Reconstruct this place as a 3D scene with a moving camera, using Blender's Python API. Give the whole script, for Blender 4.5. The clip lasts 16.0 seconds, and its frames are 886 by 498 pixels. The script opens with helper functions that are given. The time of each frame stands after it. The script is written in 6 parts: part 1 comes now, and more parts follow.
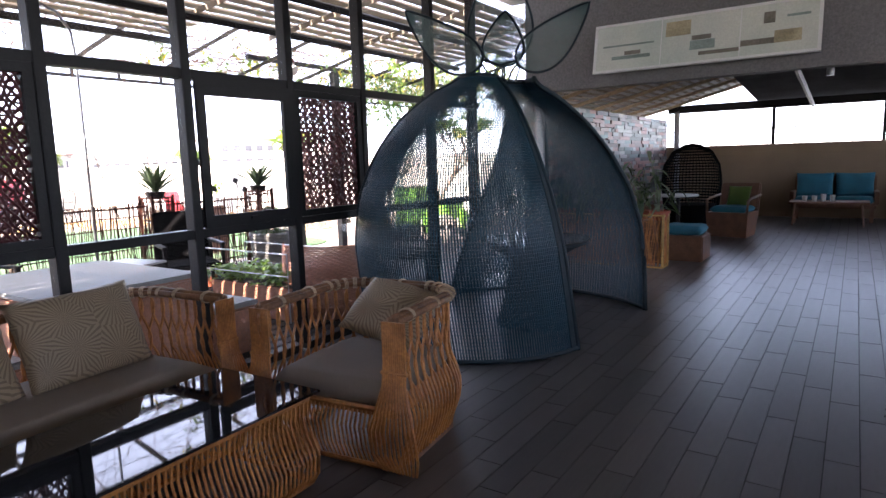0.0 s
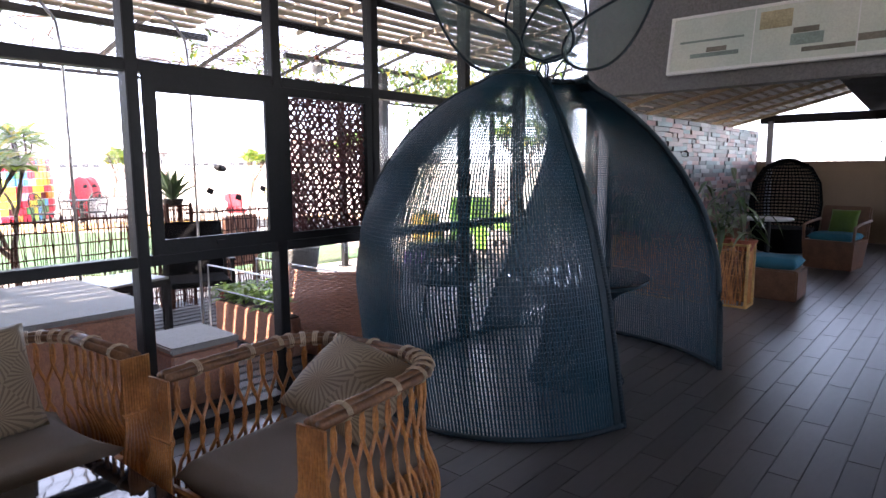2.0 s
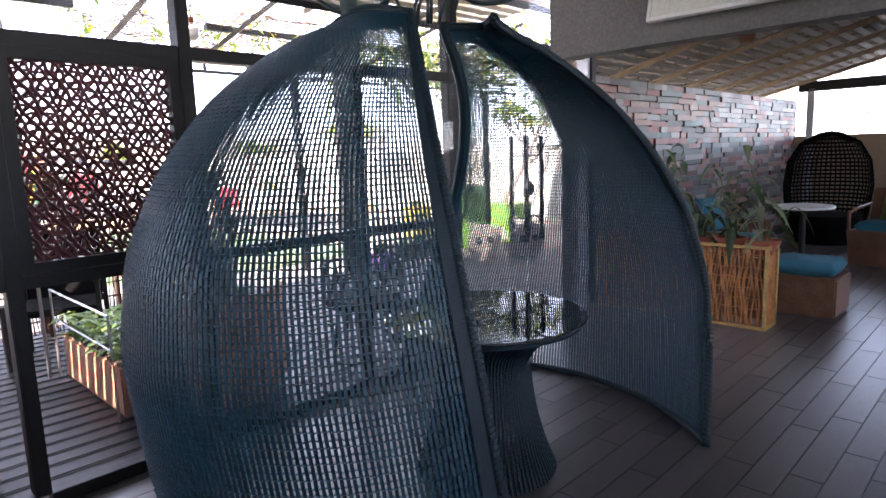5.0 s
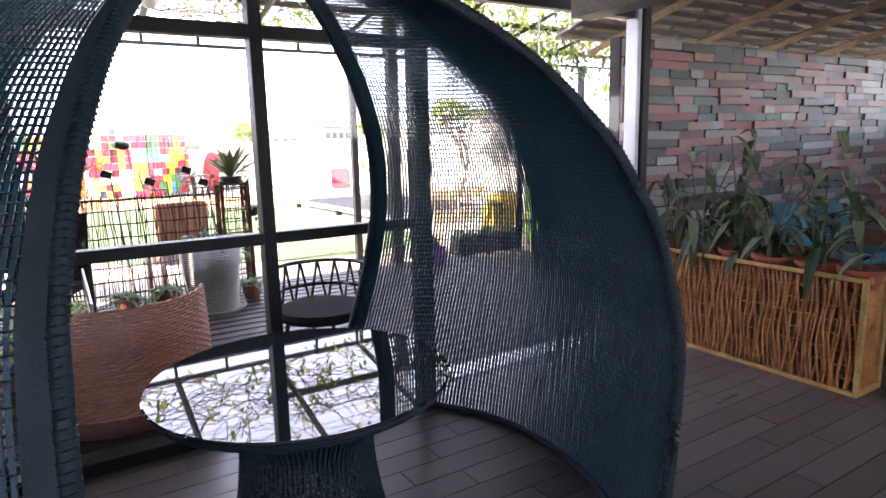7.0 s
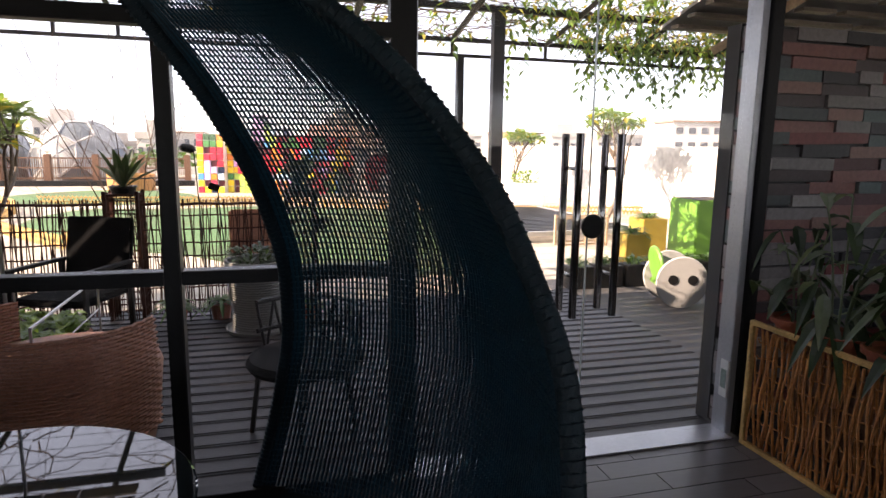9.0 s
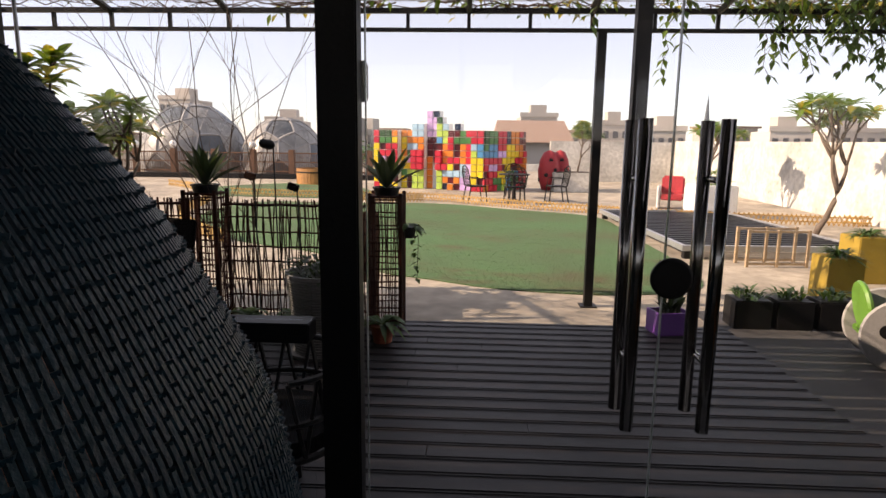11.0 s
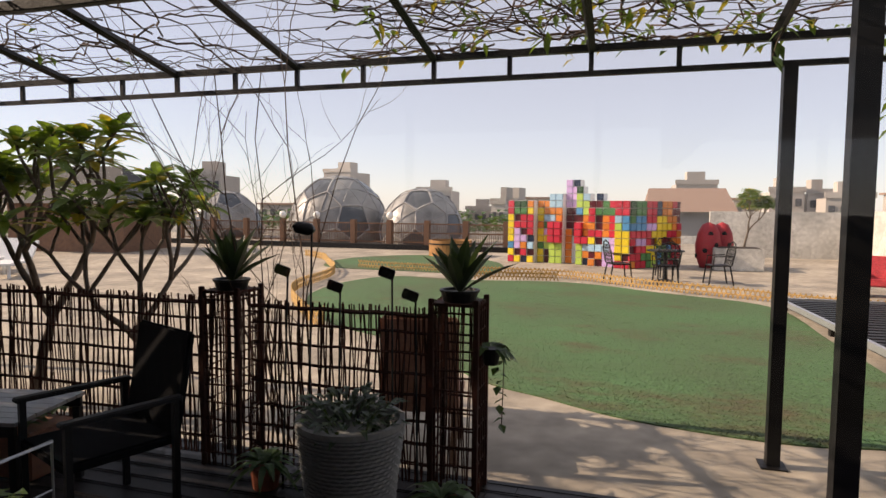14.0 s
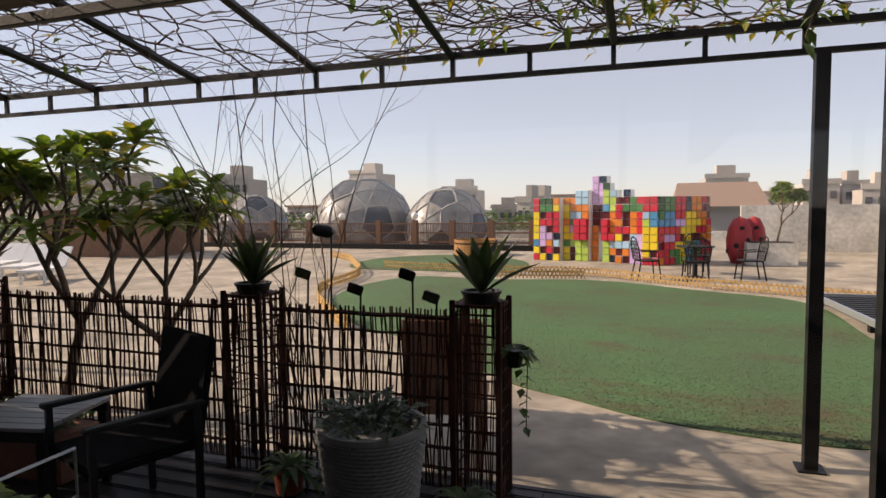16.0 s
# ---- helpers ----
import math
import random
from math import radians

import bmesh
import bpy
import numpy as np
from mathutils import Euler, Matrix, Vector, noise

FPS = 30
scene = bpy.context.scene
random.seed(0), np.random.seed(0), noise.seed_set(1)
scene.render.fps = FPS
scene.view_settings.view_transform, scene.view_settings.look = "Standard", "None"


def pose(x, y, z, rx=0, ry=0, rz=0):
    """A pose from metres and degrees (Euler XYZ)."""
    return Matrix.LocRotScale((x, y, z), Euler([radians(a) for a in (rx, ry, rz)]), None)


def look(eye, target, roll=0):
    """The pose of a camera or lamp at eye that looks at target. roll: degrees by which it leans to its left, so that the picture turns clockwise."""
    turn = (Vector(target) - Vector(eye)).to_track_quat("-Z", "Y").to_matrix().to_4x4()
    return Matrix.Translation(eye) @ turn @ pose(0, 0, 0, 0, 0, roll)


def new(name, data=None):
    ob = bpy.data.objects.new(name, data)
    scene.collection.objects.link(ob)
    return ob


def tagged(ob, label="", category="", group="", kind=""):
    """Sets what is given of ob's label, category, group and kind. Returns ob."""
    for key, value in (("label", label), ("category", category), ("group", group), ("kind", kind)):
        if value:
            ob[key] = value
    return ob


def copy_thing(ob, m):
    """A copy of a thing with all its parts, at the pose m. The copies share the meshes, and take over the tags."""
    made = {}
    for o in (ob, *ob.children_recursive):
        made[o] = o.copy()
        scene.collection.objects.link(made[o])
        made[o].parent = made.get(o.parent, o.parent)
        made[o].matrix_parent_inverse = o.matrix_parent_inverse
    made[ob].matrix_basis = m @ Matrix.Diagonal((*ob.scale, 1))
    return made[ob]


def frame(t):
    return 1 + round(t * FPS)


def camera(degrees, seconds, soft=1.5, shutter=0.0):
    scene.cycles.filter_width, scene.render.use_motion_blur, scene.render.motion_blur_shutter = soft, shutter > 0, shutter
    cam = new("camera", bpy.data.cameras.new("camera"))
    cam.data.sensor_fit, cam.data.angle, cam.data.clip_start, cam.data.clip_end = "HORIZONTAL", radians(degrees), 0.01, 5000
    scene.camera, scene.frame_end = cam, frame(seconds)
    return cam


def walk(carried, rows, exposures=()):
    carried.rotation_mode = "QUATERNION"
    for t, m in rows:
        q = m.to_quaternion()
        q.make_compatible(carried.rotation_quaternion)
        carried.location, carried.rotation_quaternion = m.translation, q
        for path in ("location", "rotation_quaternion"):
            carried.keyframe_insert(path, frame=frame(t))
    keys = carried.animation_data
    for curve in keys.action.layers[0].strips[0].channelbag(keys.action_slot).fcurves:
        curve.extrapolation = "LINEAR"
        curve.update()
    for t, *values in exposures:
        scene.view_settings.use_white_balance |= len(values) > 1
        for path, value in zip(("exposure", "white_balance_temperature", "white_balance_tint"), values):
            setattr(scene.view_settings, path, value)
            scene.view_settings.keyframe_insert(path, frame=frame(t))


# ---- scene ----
cam = camera(71.4, 16.0)
PATH = [
    (0, (0.294, -3.378, 1.374), (1.939, -2.277, 1.09), -1.7),
    (0.5, (0.537, -3.306, 1.369), (2.13, -2.133, 1.072), -1.8),
    (1, (0.79, -3.195, 1.386), (2.41, -2.048, 1.137), -1.8),
    (1.5, (1.025, -3.165, 1.402), (2.604, -1.967, 1.132), -2.7),
    (2, (1.263, -3.156, 1.432), (2.766, -1.863, 1.17), -0.3),
    (2.5, (1.465, -3.089, 1.434), (2.906, -1.733, 1.144), -0.5),
    (3, (1.707, -3.043, 1.448), (3.2, -1.75, 1.129), -0.7),
    (3.5, (1.975, -3.009, 1.445), (3.45, -1.692, 1.149), -1.0),
    (4, (2.243, -2.967, 1.475), (3.679, -1.623, 1.115), -0.8),
    (4.2, (2.352, -2.941, 1.469), (3.81, -1.614, 1.132), -0.7),
    (6.3, (3.884, -3.028, 1.391), (5.025, -1.415, 1.08), -3.2),
    (6.5, (4.018, -3.044, 1.404), (5.101, -1.395, 1.081), -2.7),
    (7, (4.35, -2.979, 1.423), (5.39, -1.307, 1.073), -1.4),
    (7.5, (4.697, -2.919, 1.433), (5.686, -1.219, 1.073), -1.7),
    (8, (4.986, -2.751, 1.456), (5.86, -0.987, 1.104), -2.1),
    (8.2, (5.107, -2.712, 1.463), (5.91, -0.914, 1.115), -1.5),
    (10.3, (6.218, -2.012, 1.493), (6.361, -0.048, 1.146), -0.5),
    (10.5, (6.289, -1.908, 1.49), (6.386, 0.053, 1.108), -1.2),
    (10.8, (6.417, -1.724, 1.484), (6.409, 0.251, 1.169), -0.1),
    (11, (6.481, -1.605, 1.488), (6.388, 0.362, 1.14), 0.7),
    (11.5, (6.56, -1.251, 1.491), (6.299, 0.711, 1.201), 0.7),
    (12, (6.615, -0.857, 1.503), (6.284, 1.094, 1.211), 0.3),
    (12.5, (6.698, -0.586, 1.525), (6.203, 1.337, 1.287), 1.0),
    (13, (6.663, -0.278, 1.535), (6.173, 1.654, 1.367), 0.3),
    (13.5, (6.644, -0.114, 1.562), (6.131, 1.812, 1.398), 0.2),
    (14, (6.665, -0.03, 1.572), (6.101, 1.884, 1.436), 0.5),
    (14.5, (6.677, 0.013, 1.579), (6.082, 1.917, 1.431), -0.3),
    (15, (6.677, 0.033, 1.576), (6.057, 1.928, 1.431), -0.2),
    (15.5, (6.675, 0.041, 1.579), (6.041, 1.932, 1.427), -0.2),
    (16, (6.679, 0.033, 1.576), (6.034, 1.921, 1.438), -0.6),
]
walk(cam, [(t, look(eye, aim, lean)) for t, eye, aim, lean in PATH], [(0, 2.7, 6050, 24), (4.2, 3.0, 6050, 26), (6.5, 3.45, 6400, 26), (7.5, 2.3, 6400, 26), (8.2, 1.7, 6700, 24), (10.3, 0.7, 6900, 22), (10.6, 0.4, 6900, 22), (11, 0.1, 7100, 23), (12.5, -0.15, 7100, 22), (16, -0.4, 6850, 20)])

# ---- world, sun, exposure ----
SUN_DIR = Vector((-0.84, -0.10, 0.47)).normalized()      # towards the sun
world = bpy.data.worlds.new("sky")
scene.world = world
world.use_nodes = True
wn = world.node_tree
wn.nodes.clear()
sky = wn.nodes.new("ShaderNodeTexSky")
sky.sky_type, sky.sun_disc = "NISHITA", False
sky.sun_elevation = math.asin(SUN_DIR.z)
sky.sun_rotation = math.atan2(SUN_DIR.x, SUN_DIR.y)
sky.air_density, sky.dust_density, sky.ozone_density = 0.8, 0.3, 1.0
wbg = wn.nodes.new("ShaderNodeBackground")
wbg.inputs["Strength"].default_value = 0.09
wout = wn.nodes.new("ShaderNodeOutputWorld")
haze = wn.nodes.new("ShaderNodeBackground")          # thin bright haze over the whole sky
haze.inputs["Color"].default_value, haze.inputs["Strength"].default_value = (0.94, 0.97, 1.0, 1), 0.56
both = wn.nodes.new("ShaderNodeAddShader")
wn.links.new(sky.outputs[0], wbg.inputs[0])
wn.links.new(wbg.outputs[0], both.inputs[0])
wn.links.new(haze.outputs[0], both.inputs[1])
wn.links.new(both.outputs[0], wout.inputs[0])
sun_data = bpy.data.lights.new("sun", "SUN")
sun_data.energy, sun_data.angle, sun_data.color = 8.0, radians(0.35), (1.0, 0.86, 0.66)
sun = new("sun", sun_data)
sun.matrix_world = look(SUN_DIR * 60, (0, 0, 0))


# ---- materials ----
def mat(name, colour, rough=0.6, metal=0.0, vary=0.25, scale=6.0, bump=0.15, fine=60.0, piece=0.0, second=None, spec=0.5, stretch=(1, 1, 1)):
    """Procedural surface: two scales of noise on colour, fine relief, and optional difference from piece to piece."""
    m = bpy.data.materials.new(name)
    m.use_nodes = True
    nt = m.node_tree
    b = nt.nodes["Principled BSDF"]
    b.inputs["Roughness"].default_value, b.inputs["Metallic"].default_value = rough, metal
    b.inputs["Specular IOR Level"].default_value = spec
    tc = nt.nodes.new("ShaderNodeTexCoord")
    mp = nt.nodes.new("ShaderNodeMapping")
    mp.inputs["Scale"].default_value = stretch
    nt.links.new(tc.outputs["Object"], mp.inputs[0])
    n1, n2 = nt.nodes.new("ShaderNodeTexNoise"), nt.nodes.new("ShaderNodeTexNoise")
    n1.inputs["Scale"].default_value, n1.inputs["Detail"].default_value = scale, 5
    n2.inputs["Scale"].default_value, n2.inputs["Detail"].default_value = fine, 3
    nt.links.new(mp.outputs[0], n1.inputs[0])
    nt.links.new(mp.outputs[0], n2.inputs[0])
    ramp = nt.nodes.new("ShaderNodeValToRGB")
    c2 = second or [c * (1 - vary) for c in colour]
    ramp.color_ramp.elements[0].position, ramp.color_ramp.elements[1].position = 0.32, 0.68
    ramp.color_ramp.elements[0].color, ramp.color_ramp.elements[1].color = (*c2, 1), (*colour, 1)
    nt.links.new(n1.outputs[0], ramp.inputs[0])
    hsv = nt.nodes.new("ShaderNodeHueSaturation")
    nt.links.new(ramp.outputs[0], hsv.inputs["Color"])
    mr = nt.nodes.new("ShaderNodeMapRange")
    mr.inputs["From Min"].default_value, mr.inputs["From Max"].default_value = 0.25, 0.75
    mr.inputs["To Min"].default_value, mr.inputs["To Max"].default_value = 1 - vary * 0.6, 1 + vary * 0.6
    nt.links.new(n2.outputs[0], mr.inputs[0])
    val = mr.outputs[0]
    if piece:
        oi = nt.nodes.new("ShaderNodeObjectInfo")
        pr = nt.nodes.new("ShaderNodeMapRange")
        pr.inputs["To Min"].default_value, pr.inputs["To Max"].default_value = 1 - piece, 1 + piece
        nt.links.new(oi.outputs["Random"], pr.inputs[0])
        mu = nt.nodes.new("ShaderNodeMath")
        mu.operation = "MULTIPLY"
        nt.links.new(val, mu.inputs[0])
        nt.links.new(pr.outputs[0], mu.inputs[1])
        val = mu.outputs[0]
    nt.links.new(val, hsv.inputs["Value"])
    nt.links.new(hsv.outputs[0], b.inputs["Base Color"])
    rr = nt.nodes.new("ShaderNodeMapRange")
    rr.inputs["To Min"].default_value, rr.inputs["To Max"].default_value = max(0.005, rough * 0.8), min(1, rough * 1.2)
    nt.links.new(n1.outputs[0], rr.inputs[0])
    nt.links.new(rr.outputs[0], b.inputs["Roughness"])
    if bump:
        bp = nt.nodes.new("ShaderNodeBump")
        bp.inputs["Strength"].default_value, bp.inputs["Distance"].default_value = bump, 0.01
        nt.links.new(n2.outputs[0], bp.inputs["Height"])
        nt.links.new(bp.outputs[0], b.inputs["Normal"])
    return m


def palette(name, colours, rough=0.7):
    """Surface whose pieces each take one of the colours."""
    m = mat(name, colours[0], rough, vary=0.3, scale=9, fine=45)
    nt = m.node_tree
    hsv = next(n for n in nt.nodes if n.bl_idname == "ShaderNodeHueSaturation")
    oi, ramp = nt.nodes.new("ShaderNodeObjectInfo"), nt.nodes.new("ShaderNodeValToRGB")
    ramp.color_ramp.interpolation = "CONSTANT"
    while len(ramp.color_ramp.elements) < len(colours):
        ramp.color_ramp.elements.new(0.5)
    for i, c in enumerate(colours):
        ramp.color_ramp.elements[i].position = i / len(colours)
        ramp.color_ramp.elements[i].color = (*c, 1)
    nt.links.new(oi.outputs["Random"], ramp.inputs[0])
    nt.links.new(ramp.outputs[0], hsv.inputs["Color"])
    return m


def glass_mat(name, tint=(1, 1, 1), rough=0.0):
    """Thin clear pane: see-through with a faint mirror that grows at grazing angles."""
    m = bpy.data.materials.new(name)
    m.use_nodes = True
    nt = m.node_tree
    nt.nodes.clear()
    out, mix = nt.nodes.new("ShaderNodeOutputMaterial"), nt.nodes.new("ShaderNodeMixShader")
    tr, gl, lw = nt.nodes.new("ShaderNodeBsdfTransparent"), nt.nodes.new("ShaderNodeBsdfGlossy"), nt.nodes.new("ShaderNodeLayerWeight")
    fr, sc = nt.nodes.new("ShaderNodeMath"), nt.nodes.new("ShaderNodeMath")
    tr.inputs[0].default_value = (*tint, 1)
    gl.inputs["Roughness"].default_value = rough
    lw.inputs["Blend"].default_value = 0.5
    fr.operation, sc.operation = "POWER", "MULTIPLY_ADD"
    fr.inputs[1].default_value, sc.inputs[1].default_value, sc.inputs[2].default_value = 5.0, 0.6, 0.025
    nt.links.new(lw.outputs["Facing"], fr.inputs[0])
    nt.links.new(fr.outputs[0], sc.inputs[0])
    nt.links.new(sc.outputs[0], mix.inputs[0])
    nt.links.new(tr.outputs[0], mix.inputs[1])
    nt.links.new(gl.outputs[0], mix.inputs[2])
    nt.links.new(mix.outputs[0], out.inputs[0])
    return m


def leaf_mat(name, colour, second):
    m = mat(name, colour, 0.45, vary=0.3, scale=3, fine=30, second=second, bump=0.05)
    b = m.node_tree.nodes["Principled BSDF"]
    b.inputs["Transmission Weight"].default_value = 0.0
    b.inputs["Subsurface Weight"].default_value = 0.15
    b.inputs["Subsurface Radius"].default_value = (0.01, 0.02, 0.005)
    nt = m.node_tree
    tl, mx = nt.nodes.new("ShaderNodeBsdfTranslucent"), nt.nodes.new("ShaderNodeMixShader")
    tl.inputs[0].default_value = (colour[0] * 2.2, colour[1] * 2.2, colour[2] * 0.8, 1)
    mx.inputs[0].default_value = 0.22
    out = next(n for n in nt.nodes if n.bl_idname == "ShaderNodeOutputMaterial")
    nt.links.new(b.outputs[0], mx.inputs[1])
    nt.links.new(tl.outputs[0], mx.inputs[2])
    nt.links.new(mx.outputs[0], out.inputs[0])
    return m


M_FRAME = mat("black_painted_steel", (0.010, 0.0095, 0.010), 0.5, spec=0.3, vary=0.3)
M_ALU = mat("grey_aluminium", (0.45, 0.46, 0.48), 0.35, 0.6, vary=0.1)
M_STEEL = mat("polished_steel", (0.26, 0.25, 0.24), 0.14, 1.0, vary=0.1, bump=0.02)
M_GLASS = glass_mat("clear_glass")
M_FLOOR = mat("grey_wood_look_tile", (0.092, 0.085, 0.082), 0.3, vary=0.12, scale=1.6, fine=9, piece=0.2, stretch=(1, 6, 1), bump=0.04)
M_GROUT = mat("dark_grout", (0.05, 0.05, 0.05), 0.8)
M_DECK = mat("weathered_deck_board", (0.022, 0.0185, 0.0195), 0.5, spec=0.35, vary=0.4, scale=3, fine=30, piece=0.2, stretch=(0.5, 8, 8))
M_BEIGE = mat("tan_plaster", (0.30, 0.215, 0.14), 0.75, vary=0.18, scale=1.3)
M_PLASTER = mat("grey_plaster", (0.35, 0.34, 0.33), 0.8, vary=0.2, scale=1.2)
M_SOFFIT = mat("grey_woven_board", (0.17, 0.165, 0.165), 0.7, vary=0.3, scale=40, fine=120, bump=0.3)
M_PALEBOARD = mat("pale_ceiling_board", (0.48, 0.47, 0.45), 0.7, vary=0.15, scale=2)
M_DARKROOF = mat("dark_corrugated_sheet", (0.16, 0.165, 0.17), 0.4, 0.3, vary=0.3, scale=2)
M_LATH = mat("weathered_lath", (0.33, 0.28, 0.22), 0.75, vary=0.35, scale=5, stretch=(1, 8, 1))
M_MURAL = palette("painted_plank", [(0.20, 0.055, 0.05), (0.24, 0.215, 0.21), (0.045, 0.042, 0.045), (0.26, 0.145, 0.12), (0.075, 0.085, 0.085), (0.33, 0.30, 0.285), (0.11, 0.045, 0.045), (0.09, 0.12, 0.12), (0.20, 0.18, 0.175), (0.07, 0.05, 0.05), (0.25, 0.11, 0.095)], 0.42)
M_TEALWEAVE = mat("teal_resin_wicker", (0.006, 0.052, 0.084), 0.40, vary=0.3, scale=14, fine=160, bump=0.3)
M_TEALDARK = mat("dark_teal_binding", (0.004, 0.022, 0.033), 0.6, vary=0.3, scale=14, fine=160, bump=0.3)
M_NET = mat("grey_green_wire", (0.10, 0.16, 0.16), 0.5)
M_RATTAN = mat("honey_rattan", (0.54, 0.235, 0.065), 0.42, vary=0.45, scale=9, fine=70, second=(0.27, 0.10, 0.028))
M_RATTAN_DK = mat("brown_rattan", (0.20, 0.10, 0.055), 0.55, vary=0.35, scale=9, fine=70)
M_RAIL = mat("dark_wrapped_cane", (0.22, 0.105, 0.045), 0.4, vary=0.5, scale=16, fine=90)
M_BINDING = mat("pale_cane_binding", (0.50, 0.37, 0.24), 0.5, vary=0.3, scale=20)
M_SEAT = mat("taupe_seat_fabric", (0.22, 0.18, 0.14), 0.85, vary=0.2, scale=3, fine=300, bump=0.3)
M_TEALFAB = mat("teal_fabric", (0.03, 0.17, 0.24), 0.85, vary=0.25, scale=4, fine=250, bump=0.3)
M_BLACKGLASS = mat("black_table_glass", (0.008, 0.009, 0.012), 0.03, vary=0.1, bump=0.0, spec=0.9)
M_TERRACOTTA = mat("terracotta", (0.36, 0.095, 0.045), 0.7, vary=0.25)
M_SOIL = mat("dark_soil", (0.05, 0.035, 0.025), 0.95, vary=0.4, scale=30)
M_LEAF = leaf_mat("green_leaf", (0.075, 0.13, 0.04), (0.04, 0.08, 0.03))
M_LEAFLIGHT = leaf_mat("fresh_green_leaf", (0.15, 0.23, 0.045), (0.07, 0.13, 0.03))
M_LEAFYELLOW = leaf_mat("yellow_leaf", (0.42, 0.34, 0.05), (0.2, 0.22, 0.04))
M_LEAFGREY = leaf_mat("silver_green_leaf", (0.17, 0.2, 0.16), (0.09, 0.12, 0.08))
M_LEAFDARK = leaf_mat("dark_glossy_leaf", (0.035, 0.06, 0.025), (0.018, 0.035, 0.016))
M_AGAVE = leaf_mat("dark_agave_leaf", (0.028, 0.045, 0.026), (0.016, 0.028, 0.018))
M_BARK = mat("grey_bark", (0.16, 0.12, 0.09), 0.85, vary=0.4, scale=14)
M_TWIG = mat("dry_twig", (0.10, 0.06, 0.04), 0.85, vary=0.3)
M_BAMBOO = mat("red_brown_twig_fence", (0.065, 0.021, 0.013), 0.75, spec=0.2, vary=0.4, scale=12)
M_ORANGEWICKER = mat("terracotta_wicker", (0.36, 0.17, 0.105), 0.6, vary=0.3, scale=30, fine=120, bump=0.4)
M_WHITE = mat("white_paint", (0.75, 0.75, 0.73), 0.5, vary=0.08)
M_WHITEWICKER = mat("white_wicker", (0.24, 0.24, 0.23), 0.65, vary=0.15, scale=30)
M_BLACKWICKER = mat("black_wicker", (0.008, 0.008, 0.009), 0.8, spec=0.06, vary=0.4, scale=60, fine=200, bump=0.4)
M_CONCRETE = mat("pale_concrete", (0.43, 0.37, 0.29), 0.85, vary=0.45, scale=0.9, fine=5)
M_TURF = mat("artificial_turf", (0.062, 0.142, 0.05), 0.95, vary=0.8, scale=0.55, fine=34, second=(0.06, 0.10, 0.036), bump=1.0)
tn = M_TURF.node_tree
t_hsv = next(n for n in tn.nodes if n.bl_idname == "ShaderNodeHueSaturation")
t_old = t_hsv.inputs["Color"].links[0].from_socket
t_co, t_noise, t_ramp, t_mix = tn.nodes.new("ShaderNodeTexCoord"), tn.nodes.new("ShaderNodeTexNoise"), tn.nodes.new("ShaderNodeValToRGB"), tn.nodes.new("ShaderNodeMix")
t_map = tn.nodes.new("ShaderNodeMapping")
t_map.inputs["Scale"].default_value = (0.55, 1.1, 1.0)
t_noise.inputs["Scale"].default_value, t_noise.inputs["Detail"].default_value, t_noise.inputs["Roughness"].default_value = 0.75, 8, 0.68
t_ramp.color_ramp.elements[0].position, t_ramp.color_ramp.elements[1].position = 0.53, 0.68
t_mix.data_type = "RGBA"
t_mix.inputs[7].default_value = (0.085, 0.062, 0.028, 1)
tn.links.new(t_co.outputs["Object"], t_map.inputs[0])
tn.links.new(t_map.outputs[0], t_noise.inputs[0])
tn.links.new(t_noise.outputs[0], t_ramp.inputs[0])
tn.links.new(t_ramp.outputs[0], t_mix.inputs[0])
tn.links.new(t_old, t_mix.inputs[6])
tn.links.new(t_mix.outputs[2], t_hsv.inputs["Color"])
M_EDGE = mat("yellow_bamboo_edging", (0.58, 0.36, 0.12), 0.7, vary=0.4, scale=8)
M_ROADGREY = mat("grey_coated_floor", (0.065, 0.062, 0.062), 0.75, vary=0.3, scale=1.2)
M_OLDWALL = mat("stained_white_wall", (0.62, 0.60, 0.55), 0.85, vary=0.4, scale=1.1, fine=8)
M_RED = mat("red_woven_pod", (0.48, 0.04, 0.05), 0.6, vary=0.4, scale=20)
M_GREENPLASTIC = mat("green_plastic", (0.12, 0.28, 0.035), 0.45, vary=0.1)
M_YELLOWBOX = mat("yellow_planter_paint", (0.34, 0.23, 0.03), 0.6, vary=0.15)
M_WOOD = mat("orange_wood", (0.42, 0.20, 0.06), 0.6, vary=0.3, scale=5)
M_BLUEGREY = mat("grey_dome_film", (0.33, 0.32, 0.30), 0.4, vary=0.45, scale=1.6)
M_DOMEDARK = mat("dark_dome_window", (0.10, 0.11, 0.12), 0.25, vary=0.3, scale=1.5)
M_CITY = mat("pale_building_render", (0.50, 0.45, 0.40), 0.85, vary=0.15, scale=0.15, piece=0.2)
M_CITYWIN = mat("dark_window", (0.09, 0.09, 0.10), 0.3)
M_TILE_ROOF = mat("brown_roof_tile", (0.30, 0.20, 0.15), 0.8, vary=0.2)
M_BULB = mat("opal_globe", (0.85, 0.83, 0.78), 0.25, vary=0.03, bump=0.0)
M_PICTURE = mat("pale_picture_paper", (0.50, 0.56, 0.50), 0.5, vary=0.15, scale=1.6, second=(0.66, 0.66, 0.58))
M_PIC2 = mat("picture_grey_green", (0.28, 0.36, 0.32), 0.5, vary=0.4, scale=3)
M_PIC3 = mat("picture_brown", (0.22, 0.20, 0.16), 0.5, vary=0.4, scale=4)
